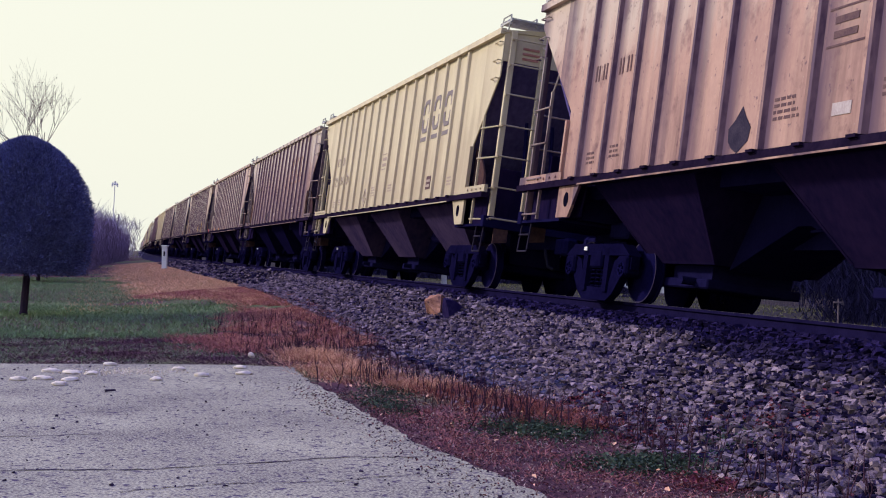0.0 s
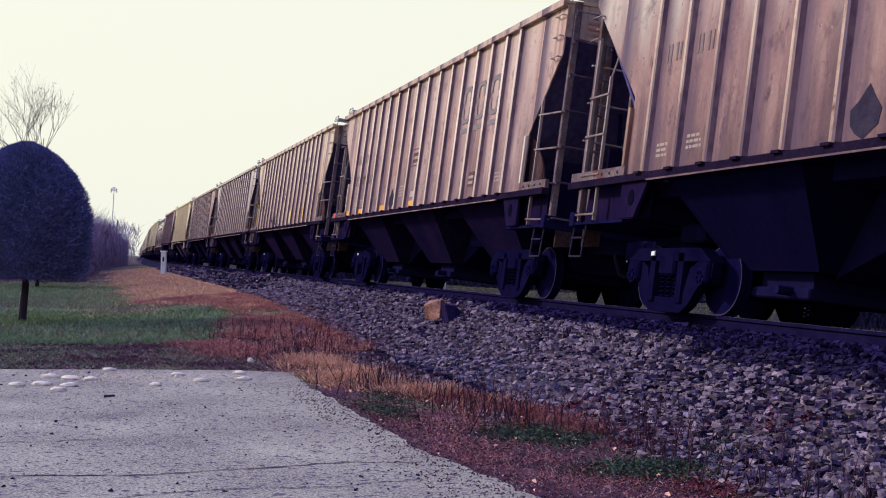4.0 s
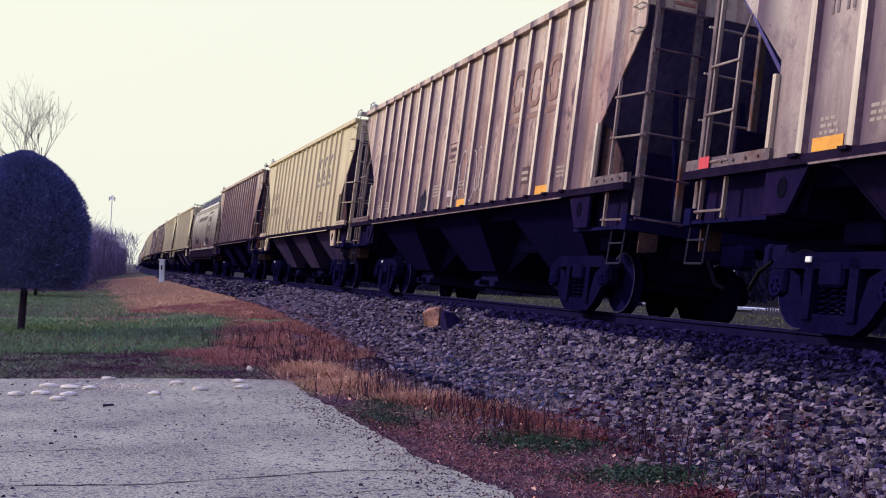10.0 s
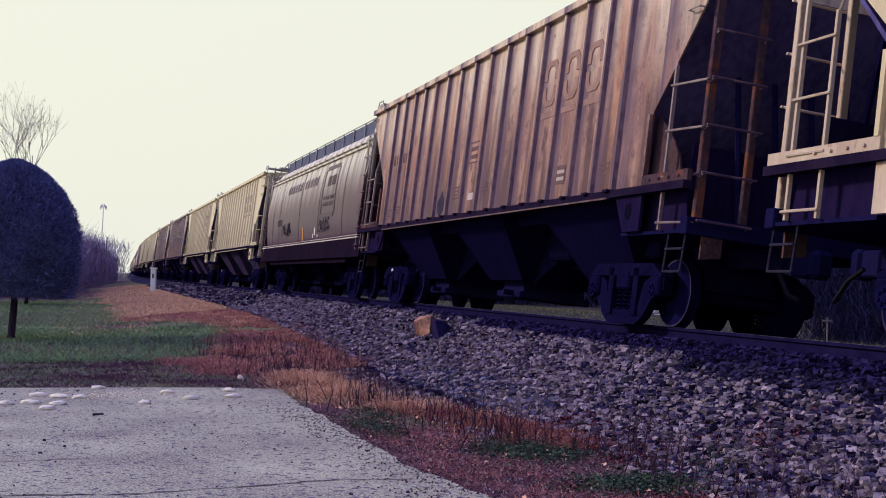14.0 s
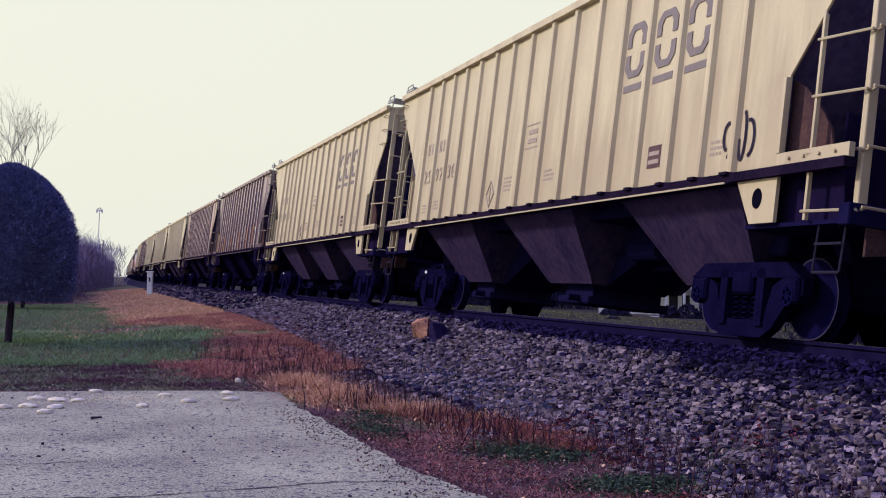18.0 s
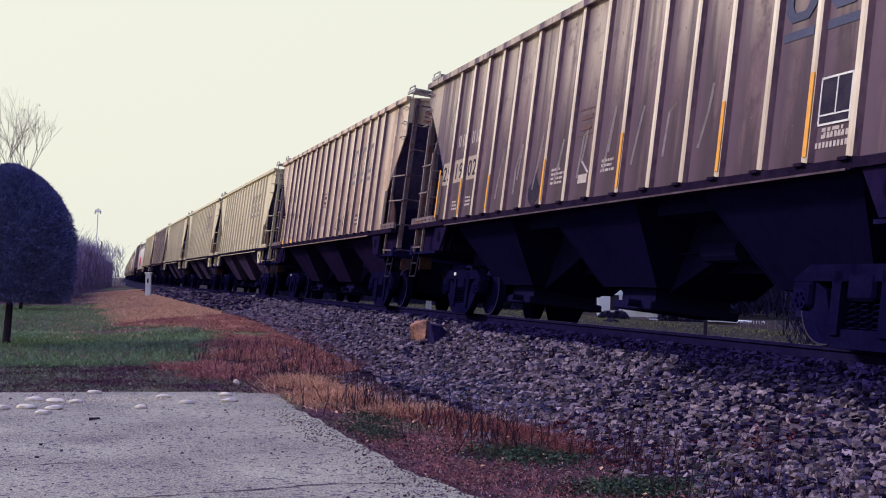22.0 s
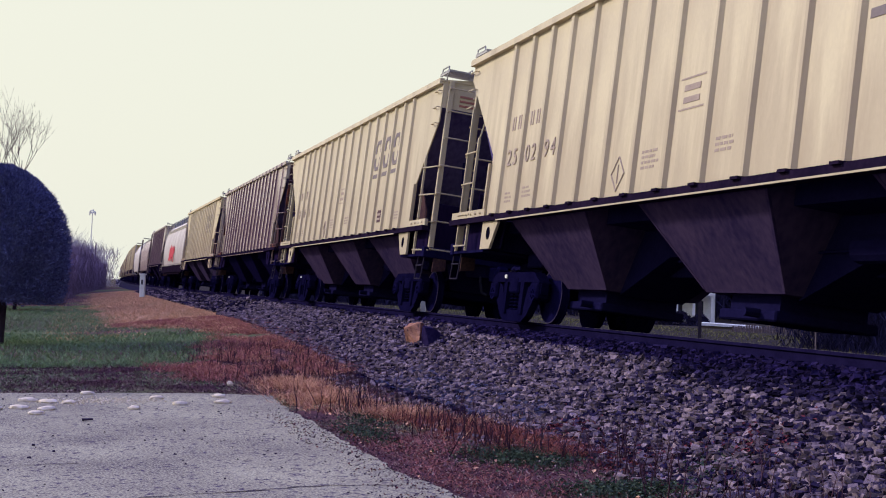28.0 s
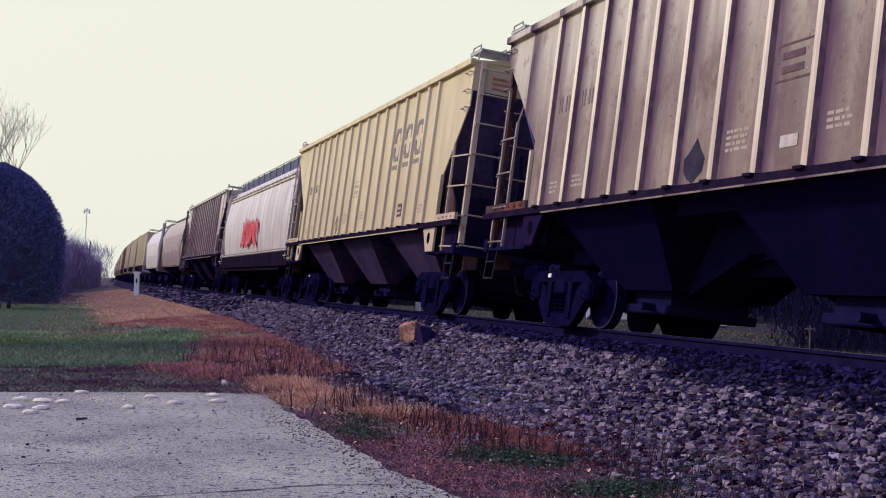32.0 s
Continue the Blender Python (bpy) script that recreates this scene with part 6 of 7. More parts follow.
def stalks(name, count, where, tall, material):
    """Dead weed stalks: thin tapered stems with a few short side shoots."""
    vs, fs = [], []

    def stem(a, b, r):
        k = len(vs)
        for t in range(3):
            an = t * 2.094
            vs.append((a[0] + r * math.cos(an), a[1] + r * math.sin(an), a[2]))
        vs.append(tuple(b))
        fs.extend(((k, k + 1, k + 3), (k + 1, k + 2, k + 3), (k + 2, k, k + 3)))
    for _ in range(count):
        u, s = where()
        p = beside(u, s, ground_z(u, s) - 0.02)
        h = tall * nrng.uniform(0.25, 1.35)
        tip = p + Vector((nrng.normal(0, 0.2) * h, nrng.normal(0, 0.2) * h, h))
        stem(p, tip, 0.009)
        for k in range(nrng.integers(2, 6)):
            f = nrng.uniform(0.35, 0.95)
            q = p.lerp(tip, f)
            stem(q, q + Vector((nrng.normal(0, 0.03), nrng.normal(0, 0.03), nrng.uniform(0.03, 0.08))), 0.004)
    return heap(name, vs, fs, material)


def weed_row():
    while True:
        s = nrng.uniform(9.6, 14.2)
        u = nrng.normal(4.0 + 0.6 * smooth(11, 13.5, s), 0.32)
        if u > 3.1 and noise.noise(Vector((u * 1.6, s * 1.8, 9.1))) + 0.4 * nrng.random() > 0.1:
            return u, s


weeds = mesh_part("weed_stalks", stalks("weed_stalks", 190, weed_row, 0.34, STALK), None)
stuff(weeds, "upright dark red dead weed stalks", "weeds")
weeds = mesh_part("weed_stalks", stalks("weed_stalks", 240, area(2.7, 3.9, 4.5, 9.8, 1.0, 0.3), 0.30, STALK), None)
stuff(weeds, "thin dark dead weed stalks over the ballast's foot", "weeds")
weeds = mesh_part("weed_stalks", stalks("weed_stalks", 500, area(3.0, 5.8, 16.6, 24, 1.4, 0.9), 0.22, STALK), None)
stuff(weeds, "dark dead weed stalks in red grass", "weeds")


def leaves(name, count, where, size, material):
    vs, fs = [], []
    for _ in range(count):
        u, s = where()
        p = beside(u, s, max(ground_z(u, s), ballast_top(u, s) if u < 3.2 else -9) + nrng.uniform(0.01, 0.05))
        R = Euler((nrng.uniform(-0.7, 0.7), nrng.uniform(-0.7, 0.7), nrng.uniform(0, 6.3))).to_matrix()
        k = len(vs)
        w = size * nrng.uniform(0.6, 1.3)
        for q in ((0, -w, 0), (w * 0.55, -w * 0.2, 0.008), (0, w, 0.0), (-w * 0.55, -w * 0.2, 0.008)):
            vs.append(tuple(p + R @ Vector(q)))
        fs.extend(((k, k + 1, k + 2), (k, k + 2, k + 3)))
    return heap(name, vs, fs, material)


for (u, s, ru, rs, n) in PATCHES:
    mesh_low = mesh_part("low_plants", leaves("low_plants", n, lambda u=u, s=s, ru=ru, rs=rs: (nrng.normal(u, ru), nrng.normal(s, rs)), 0.020, CLOVER), None)
    stuff(mesh_low, "low dark green leafy plants in dead litter", "plants")
for (u, s, ru, rs, n) in ((3.14, 10.8, 0.14, 0.32, 520), (2.62, 8.2, 0.16, 0.3, 420), (3.30, 9.5, 0.2, 0.3, 300), (3.9, 6.95, 0.12, 0.15, 160), (3.35, 8.8, 0.16, 0.2, 260)):
    mesh_low = mesh_part("red_plants", leaves("red_plants", n, lambda u=u, s=s, ru=ru, rs=rs: (nrng.normal(u, ru), nrng.normal(s, rs)), 0.024, LEAFRED), None)
    stuff(mesh_low, "dark red leafy weeds at the ballast's foot", "weeds")
fallen = mesh_part("fallen_leaves", leaves("fallen_leaves", 300, lambda: (nrng.normal(3.25, 0.16), nrng.normal(9.4, 1.1)), 0.026, LEAFRED), None)
stuff(fallen, "fallen red leaves at the edge of the ballast", "leaves")
for count, size, mat, label in ((5200, 0.011, STALK, "dark crumbled leaf litter on soil"), (2600, 0.010, PALESTRAW, "pale chips of straw and bark on soil"), (1500, 0.013, LEAFRED, "red crumbled leaves on soil")):
    fallen = mesh_part("crumbled_litter", leaves("crumbled_litter", count, area(2.9, 5.75, 4.4, 12.8, 1.0, 0.45), size, mat), None)
    stuff(fallen, label, "litter")
fallen = mesh_part("fallen_leaves", leaves("fallen_leaves", 120, area(3.2, 5.3, 4.6, 14, 1.0, 0.3), 0.026, DRY), None)
stuff(fallen, "fallen tan leaves on the soil", "leaves")


FIELD = grain("field_blade", (0.17, 0.165, 0.070), (0.10, 0.10, 0.050), rough=0.9, vary=0.3, bump=0)

# ---- trees ----
def dome(f):
    """Outline of the clipped crown: flat below, widest at two fifths, round above."""
    return float(np.interp(f, (0, 0.02, 0.11, 0.32, 0.48, 0.65, 0.79, 0.9, 0.96, 1.0), (0.70, 0.86, 0.91, 1.0, 1.0, 0.91, 0.74, 0.50, 0.30, 0.05)))


def evergreen(x, y, z, r, low, top, count, seed):
    """A clipped evergreen: short trunk, a dome of needle sprays with a broken outline."""
    rg = np.random.default_rng(seed)
    tree = new("evergreen_tree")
    tree.location = (x, y, z)
    bm = B()
    loft(bm, [[(0.085 * k * math.cos(a * 0.785) + dx, 0.085 * k * math.sin(a * 0.785), h) for a in range(8)] for h, k, dx in ((-0.05, 1.35, 0), (0.1, 1.0, 0), (low, 0.9, 0.05), (low + 1.2, 0.6, 0.08))])
    part("trunk", bm, BARK, tree)
    V = np.empty((count * 3, 3))
    H = top - low
    for i in range(count):
        f = rg.random() ** 0.8
        prof = dome(f)
        a = rg.uniform(0, 2 * math.pi)
        lump = 1 + 0.05 * math.sin(3 * a + 5 * f) + 0.04 * math.sin(7 * a - 9 * f) + rg.normal(0, 0.025)
        depth = 1 - 0.28 * rg.random() ** 2
        rr = r * prof * lump * depth
        c = np.array([rr * math.cos(a), rr * math.sin(a), low + H * f])
        n = np.array([math.cos(a), math.sin(a), 0.9 * f + 0.2]) + rg.normal(0, 0.55, 3)
        n /= np.linalg.norm(n)
        t = np.cross(n, rg.normal(0, 1, 3))
        t /= np.linalg.norm(t)
        L, W = rg.uniform(0.03, 0.09), rg.uniform(0.006, 0.015)
        V[3 * i], V[3 * i + 1], V[3 * i + 2] = c - t * W, c + t * W, c + n * L
    me = bpy.data.meshes.new("crown")
    me.vertices.add(len(V))
    me.vertices.foreach_set("co", V.ravel())
    me.loops.add(len(V))
    me.loops.foreach_set("vertex_index", np.arange(len(V)))
    me.polygons.add(count)
    me.polygons.foreach_set("loop_start", np.arange(count) * 3)
    me.update(calc_edges=True)
    crown = mesh_part("crown", me, NEEDLE, tree)
    bm = B()
    rings = []
    for k in range(9):
        f = k / 8
        prof = dome(f)
        rings.append([(0.80 * r * prof * (1 + 0.1 * math.sin(3 * a * 0.45 + 5 * f)) * math.cos(a * 0.4488), 0.80 * r * prof * math.sin(a * 0.4488), low + 0.06 + H * f * 0.93) for a in range(14)])
    loft(bm, rings)
    part("inner_foliage", bm, NEEDLE, tree)
    return tree


t = evergreen(-9.02, 25.63, -0.02, 1.33, 0.86, 3.84, 110000, 3)
tagged(t, "clipped rounded evergreen tree with a short dark trunk", "tree")
t = evergreen(-17.6, 51.7, -0.02, 1.95, 0.55, 4.4, 22000, 4)
tagged(t, "rounded dark evergreen tree farther along the lawn", "tree")


def bare_tree(name, base, height, seed, material, spread=0.5, depth=5, thick=0.11, start=0.28, forks=(2, 4)):
    rg = random.Random(seed)
    tree = new(name)
    tree.location = base
    bm, tips = B(), []

    def grow(p, d, length, r, level):
        q = p + d * length
        bar(bm, p, q, r, 5 if level < 3 else 3, r * 0.68)
        if level >= depth:
            tips.append(q)
            return
        for k in range(rg.randint(*forks)):
            nd = (d + Vector((rg.uniform(-1, 1), rg.uniform(-1, 1), rg.uniform(-0.15, 0.6))) * spread).normalized()
            grow(p.lerp(q, rg.uniform(0.65, 1.0)), nd, length * rg.uniform(0.62, 0.88), r * 0.62, level + 1)
    grow(Vector((0, 0, -0.1)), Vector((0.04, 0, 1)).normalized(), height * start, thick, 0)
    limbs = part("branch_crown", bm, material, tree)
    return tree, tips


tree, tips = bare_tree("bare_tree", (-19.0, 57.0, -0.05), 13.0, 12, TWIG, 0.56, 6, 0.070, 0.25, (2, 3))
tagged(tree, "bare deciduous tree with a few clinging dry leaves", "tree")
vs, fs = [], []
for q in tips[::16]:
    k = len(vs)
    for d in ((0, 0, 0), (0.05, 0.01, -0.03), (0.01, 0.02, -0.09)):
        vs.append(tuple(q + Vector(d)))
    fs.append((k, k + 1, k + 2))
mesh_part("clinging_leaves", heap("clinging_leaves", vs, fs, TWIG), None, tree)["kind"] = "stuff"


def thicket(name, places, tall, material, per, seed, reach=1.0, blade=0.03):
    """Leafless scrub: fans of fine twigs."""
    rg = np.random.default_rng(seed)
    V = []
    for (x, y, z, h, r) in places:
        for _ in range(per):
            a, b = rg.uniform(0, 6.283), rg.random() ** 0.5
            f = rg.random()
            bx, by = x + r * b * math.cos(a), y + r * b * math.sin(a)
            bz = z + h * f * 0.75
            L = reach * h * rg.uniform(0.15, 0.42) * (1.1 - 0.5 * b)
            dx, dy = rg.normal(0, 0.35) * L, rg.normal(0, 0.35) * L
            w = blade * rg.uniform(0.5, 1.4)
            V += [(bx - w, by, bz), (bx + w, by, bz), (bx + dx, by + dy, bz + L * (1.05 - 0.4 * b))]
    V = np.array(V)
    me = bpy.data.meshes.new(name)
    me.vertices.add(len(V))
    me.vertices.foreach_set("co", V.ravel())
    me.loops.add(len(V))
    me.loops.foreach_set("vertex_index", np.arange(len(V)))
    me.polygons.add(len(V) // 3)
    me.polygons.foreach_set("loop_start", np.arange(len(V) // 3) * 3)
    me.update(calc_edges=True)
    me.materials.append(material)
    return mesh_part(name, me, None)


rg = random.Random(31)
scrub = []
for k in range(34):
    s = 66 + k * 2.4
    u = 10.4 + rg.uniform(-1.0, 2.4) - 0.13 * k
    p = beside(u, s, 0)
    scrub.append((p.x, p.y, -0.1, rg.uniform(3.8, 5.6), rg.uniform(1.3, 2.2)))
stuff(thicket("scrub", scrub, 3, BRUSH, 6000, 8, reach=0.6, blade=0.014), "leafless reddish scrub beyond the evergreens", "scrub")
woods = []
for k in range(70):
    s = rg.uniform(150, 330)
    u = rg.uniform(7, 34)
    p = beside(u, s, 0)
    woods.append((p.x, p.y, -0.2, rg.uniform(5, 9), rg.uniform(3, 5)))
stuff(thicket("far_woods", woods, 8, FARTREE, 1600, 9, blade=0.04), "far leafless trees paled for haze", "woods")

# ---- things beside the track ----
post = new("marker_post")
q = beside(3.68, 71.2, ground_z(3.68, 71.2))
post.location = q
bm = B()
box(bm, -0.14, 0.14, -0.14, 0.14, -0.1, 1.30, 0.015)
part("shaft", bm, WHITEPAINT, post)
bm = B()
box(bm, -0.19, 0.19, -0.19, 0.19, 1.30, 1.38, 0.02)
part("cap", bm, WHITEPAINT, post)
bm = B()
box(bm, -0.05, 0.05, -0.146, -0.142, 0.75, 1.02)
part("mark", bm, BLACKPAINT, post)
tagged(post, "square white-painted marker post in dry grass", "post")

rk = new("boulder")
bm = B()
for p in ((-0.34, 0.02, 0.28), (-0.25, 0.02, 0.385), (-0.05, -0.18, 0.40), (-0.04, -0.22, 0.10), (-0.16, -0.10, 0.10), (-0.20, 0.08, 0.0), (0.04, 0.1, 0.38), (0.1, 0.2, 0.18), (0.1, 0.2, -0.10), (0.04, 0.0, -0.10), (-0.06, -0.2, -0.06), (0.0, 0.36, 0.32), (-0.2, 0.34, 0.26), (0.1, 0.36, 0.1), (-0.25, 0.38, -0.1), (0.1, 0.36, -0.12)):
    bm.verts.new(p)
bmesh.ops.convex_hull(bm, input=bm.verts[:])
bmesh.ops.subdivide_edges(bm, edges=bm.edges[:], cuts=3, use_grid_fill=True)
for v in bm.verts:
    v.co += Vector((1, 1, 1)) * 0.03 * noise.noise(v.co * 5) + v.co.normalized() * 0.035 * noise.noise(v.co * 13)
part("rock_body", bm, ROCKLIT, rk)
rk.matrix_basis = pose(0.03, 20.1, 0.47, 0, 0, 0) @ Matrix.Diagonal((0.98, 1.0, 0.86, 1))
# the boulder's unlit side, made up as a separate dark slab
shade_slab = new("dark_rock")
bm = B()
for p in ((-0.08, 0.05, 0.38), (0.14, -0.02, 0.34), (0.42, 0.06, 0.14), (0.42, 0.04, -0.12), (0.1, -0.2, -0.12), (-0.04, -0.10, 0.34), (0.1, 0.3, 0.32), (0.36, 0.34, -0.1), (-0.1, 0.3, -0.1)):
    bm.verts.new(p)
bmesh.ops.convex_hull(bm, input=bm.verts[:])
bmesh.ops.subdivide_edges(bm, edges=bm.edges[:], cuts=2, use_grid_fill=True)
for v in bm.verts:
    v.co += Vector((1, 1, 1)) * 0.025 * noise.noise(v.co * 7)
part("rock_body", bm, SHADESTONE, shade_slab)
shade_slab.matrix_basis = pose(0.09, 19.35, 0.45, 0, 0, 0) @ Matrix.Diagonal((0.88, 1.0, 0.90, 1))
tagged(shade_slab, "shaded side of the boulder as a separate dark slab", "rock")
tagged(rk, "angular reddish sandstone boulder resting on the ballast", "rock")

BREADS = [(8.51, 13.62, 0.24), (8.26, 13.67, 0.26), (7.97, 14.31, 0.30), (8.07, 13.09, 0.2), (7.97, 13.52, 0.22), (7.53, 15.3, 0.2), (7.06, 13.52, 0.16), (6.74, 14.66, 0.2), (6.53, 13.93, 0.21), (5.98, 14.83, 0.2), (6.02, 14.09, 0.24), (8.2, 14.5, 0.26), (7.75, 14.2, 0.2)]
for i, (u, s, L) in enumerate(BREADS):
    bm = B()
    bmesh.ops.create_icosphere(bm, subdivisions=3, radius=1.0)
    for v in bm.verts:
        k = 1 + 0.25 * noise.noise(v.co * 1.9 + Vector((i * 7.1, 0, 0)))
        k *= 1 + 0.2 * noise.noise(v.co * 5 + Vector((0, i * 3.3, 0)))
        v.co = Vector((v.co.x * L * 0.42 * k, v.co.y * 0.065 * k, max(v.co.z, -0.35) * 0.032 * k))
    p = beside(u, s, 0.012 + 0.0105)
    b = part("bread_piece", bm, BREAD, None)
    b.matrix_basis = pose(p.x, p.y, p.z, 0, 0, rg.uniform(-25, 25))
    for f in b.data.polygons:
        f.use_smooth = True
    tagged(b, "pale torn piece of bread on the asphalt" if L < 0.25 else "long pale piece of bread on the asphalt", "bread", "bread pieces on the asphalt")
crumbs = []
for _ in range(420):
    u, s = nrng.normal(7.35, 0.38), nrng.normal(14.45, 0.22)
    crumbs.append((beside(u, s, 0.018), nrng.uniform(0.006, 0.012)))
stuff(mesh_part("crumbs", stone_heap("crumbs", crumbs, BREAD), None), "scattered pale crumbs on the asphalt", "crumbs")
bits = []
for _ in range(230):
    u, s = nrng.uniform(5.2, 9.4), 6.5 + 8.8 * nrng.random()
    bits.append((beside(u, s, 0.016), nrng.uniform(0.003, 0.010) if nrng.random() < 0.9 else 0.015))
for _ in range(420):
    u, s = 5.15 + abs(nrng.normal(0, 0.5)), nrng.uniform(5.0, 13.5)
    bits.append((beside(u, s, 0.014), nrng.uniform(0.003, 0.009)))
stuff(mesh_part("debris", stone_heap("debris", bits, BARK), None), "small dark bits of debris on the asphalt", "debris")
stk = new("stick")
bm = B()
bar(bm, (-0.055, 0, 0.016), (0.05, 0.02, 0.022), 0.014, 6, 0.009)
part("wood", bm, BARK, stk)
p = beside(7.57, 12.4, 0.012)
stk.location = p
tagged(stk, "short dark broken stick on the asphalt", "stick")
cob = new("pale_stone")
bm = B()
bmesh.ops.create_icosphere(bm, subdivisions=2, radius=0.045)
for v in bm.verts:
    v.co *= 1 + 0.3 * noise.noise(v.co * 20)
part("stone_body", bm, BREAD, cob)
cob.location = beside(5.62, 16.6, 0.025)
tagged(cob, "single whitish stone among withered weeds", "stone")


def crack(points, width, seed):
    rr = random.Random(seed)
    bm = B()
    prev = None
    for (ua, sa), (ub, sb) in zip(points, points[1:]):
        n = max(2, int(math.hypot(ub - ua, sb - sa) / 0.06))
        for k in range(n):
            f = k / n
            u, s = ua + (ub - ua) * f + rr.uniform(-0.02, 0.02), sa + (sb - sa) * f + rr.uniform(-0.02, 0.02)
            w = width * rr.uniform(0.3, 1.2)
            row = (bm.verts.new(beside(u, s - w, 0.0165)), bm.verts.new(beside(u, s + w, 0.0165)))
            if prev:
                bm.faces.new((prev[0], row[0], row[1], prev[1]))
            prev = row
    return part("crack", bm, BARK, pad, "dark crack in the asphalt")


crack([(8.9, 8.15), (8.2, 8.1), (7.4, 8.0), (6.7, 8.15), (6.0, 8.3), (5.4, 8.2)], 0.012, 2)
crack([(8.9, 9.6), (8.3, 9.55), (7.6, 9.6)], 0.008, 3)
crack([(7.6, 7.3), (7.0, 7.45), (6.3, 7.4), (5.6, 7.6)], 0.008, 4)
crack([(6.1, 12.4), (5.7, 12.3)], 0.006, 6)

# ---- beyond the track ----
def gable_house(x, y, z, turn):
    """A broad white house: clapboard front, two gables, a porch with posts."""
    h = new("house")
    h.matrix_basis = pose(x, y, z, 0, 0, turn)
    w, d, e = 6.2, 4.0, 5.2
    for sx in (-w, w):
        bm = B()
        box(bm, sx - 0.08, sx + 0.08, -d + 0.05, d, 0, e)
        part("wall", bm, WHITEPAINT, h)
    bm = B()
    box(bm, -w, w, d, d + 0.12, 0, e)
    part("wall", bm, WHITEPAINT, h)
    for k in range(26):
        bm = B()
        zz = k * 0.20
        slab(bm, [(-d - 0.03, zz), (-d + 0.05, zz), (-d + 0.05, zz + 0.20), (-d, zz + 0.20)], "x", -w, w)
        part("clapboard", bm, WHITEPAINT, h)
    for cx, hw in ((-3.1, 3.1), (3.1, 3.1)):
        bm = B()
        slab(bm, [(cx - hw, e), (cx + hw, e), (cx, e + 2.4)], "y", -d - 0.02, -d + 0.1)
        part("gable", bm, WHITEPAINT, h)
        for sx in (-1, 1):
            bm = B()
            slab(bm, [(cx, e + 2.6), (cx + sx * (hw + 0.25), e - 0.1), (cx + sx * (hw + 0.25), e - 0.28), (cx, e + 2.4)], "y", -d - 0.4, d + 0.3)
            part("roof", bm, ROOFING, h)
    for x0, x1, z0, z1 in ((-4.9, -4.0, 0.9, 2.5), (-2.3, -1.4, 0.9, 2.5), (0.9, 1.8, 0.9, 2.5), (2.2, 3.0, 0.1, 2.3), (4.2, 5.1, 0.9, 2.5), (-3.6, -2.7, 3.4, 4.8), (1.2, 2.1, 3.4, 4.8), (4.0, 4.9, 3.4, 4.8)):
        bm = B()
        box(bm, x0 - 0.10, x1 + 0.10, -d - 0.12, -d - 0.05, z0 - 0.10, z1 + 0.10)
        win = part("window", bm, WHITEPAINT, h)
        bm = B()
        box(bm, x0, x1, -d - 0.13, -d - 0.124, z0, z1)
        part("pane", bm, GLASSDARK, win)
    for px in (-2.9, -1.0, 0.6, 2.4, 4.1, 5.9):
        bm = B()
        box(bm, px - 0.13, px + 0.13, -d - 1.9, -d - 1.64, 0.3, 3.0, 0.01)
        part("porch_post", bm, WHITEPAINT, h)
    bm = B()
    box(bm, -3.1, 6.1, -d - 2.05, -d - 0.14, 3.0, 3.2)
    part("porch_roof", bm, WHITEPAINT, h)
    bm = B()
    box(bm, -3.1, 6.1, -d - 2.0, -d - 0.14, -0.6, 0.3)
    part("porch_floor", bm, TIMBER, h)
    for k in range(3):
        bm = B()
        box(bm, -0.9, 0.5, -d - 2.3 - k * 0.28, -d - 2.02 - k * 0.28, -0.6, 0.18 - k * 0.2)
        part("porch_step", bm, WHITEPAINT, h)
    return h


def at_view(px, dist, z):
    """A place on the far side: px metres right of straight ahead at 100 m, that far away."""
    a = math.atan2(px, 100)
    return Vector((dist * math.sin(a), dist * math.cos(a), z))


tagged(gable_house(24.6, 126.0, -1.95, -11), "broad white clapboard house with a porch", "house")


def shrub(x, y, z, r, h, seed, material, label):
    rg2 = np.random.default_rng(seed)
    V = []
    for _ in range(900):
        a, f = rg2.uniform(0, 6.283), rg2.random()
        rr = r * math.sin(math.pi * (0.25 + 0.72 * f)) ** 0.6 * (0.8 + 0.2 * rg2.random())
        cc = np.array([rr * math.cos(a), rr * math.sin(a), h * f])
        n, w = rg2.normal(0, 1, 3), 0.16
        n /= np.linalg.norm(n)
        tt = np.cross(n, rg2.normal(0, 1, 3))
        V += [cc - tt * w * 0.4, cc + tt * w * 0.4, cc + n * w * 1.8]
    ob = mesh_part("shrub", heap("shrub", [tuple(v) for v in V], [(3 * i, 3 * i + 1, 3 * i + 2) for i in range(len(V) // 3)], material), None)
    ob.location = (x, y, z)
    return tagged(ob, label, "shrub")


for k, (x, y, r, h) in enumerate(((23.9, 117.5, 0.9, 1.3), (25.6, 117.0, 1.1, 1.5), (27.4, 116.5, 0.9, 1.2), (19.2, 118, 0.9, 1.0), (17.9, 118, 0.8, 0.9), (14.3, 92, 0.8, 0.8))):
    shrub(x, y, -2.05, r, h, 50 + k, GROVE, "dark rounded shrub before a white house")
wall = new("low_shed")
wall.matrix_basis = pose(28.4, 109, -2.2, 0, 0, -14)
bm = B()
box(bm, -2.6, 2.6, -1.0, 1.0, -0.6, 0.55)
part("wall", bm, TIMBER, wall)
bm = B()
slab(bm, [(-2.8, 0.60), (2.8, 0.45), (2.8, 0.62), (-2.8, 0.86)], "y", -1.3, 1.3)
part("roof", bm, WHITEPAINT, wall)
tagged(wall, "low brown shed with a white roof", "shed")
fence = new("board_fence")
a, b = Vector((26.4, 100, -2.4)), Vector((38.0, 94, -2.4))
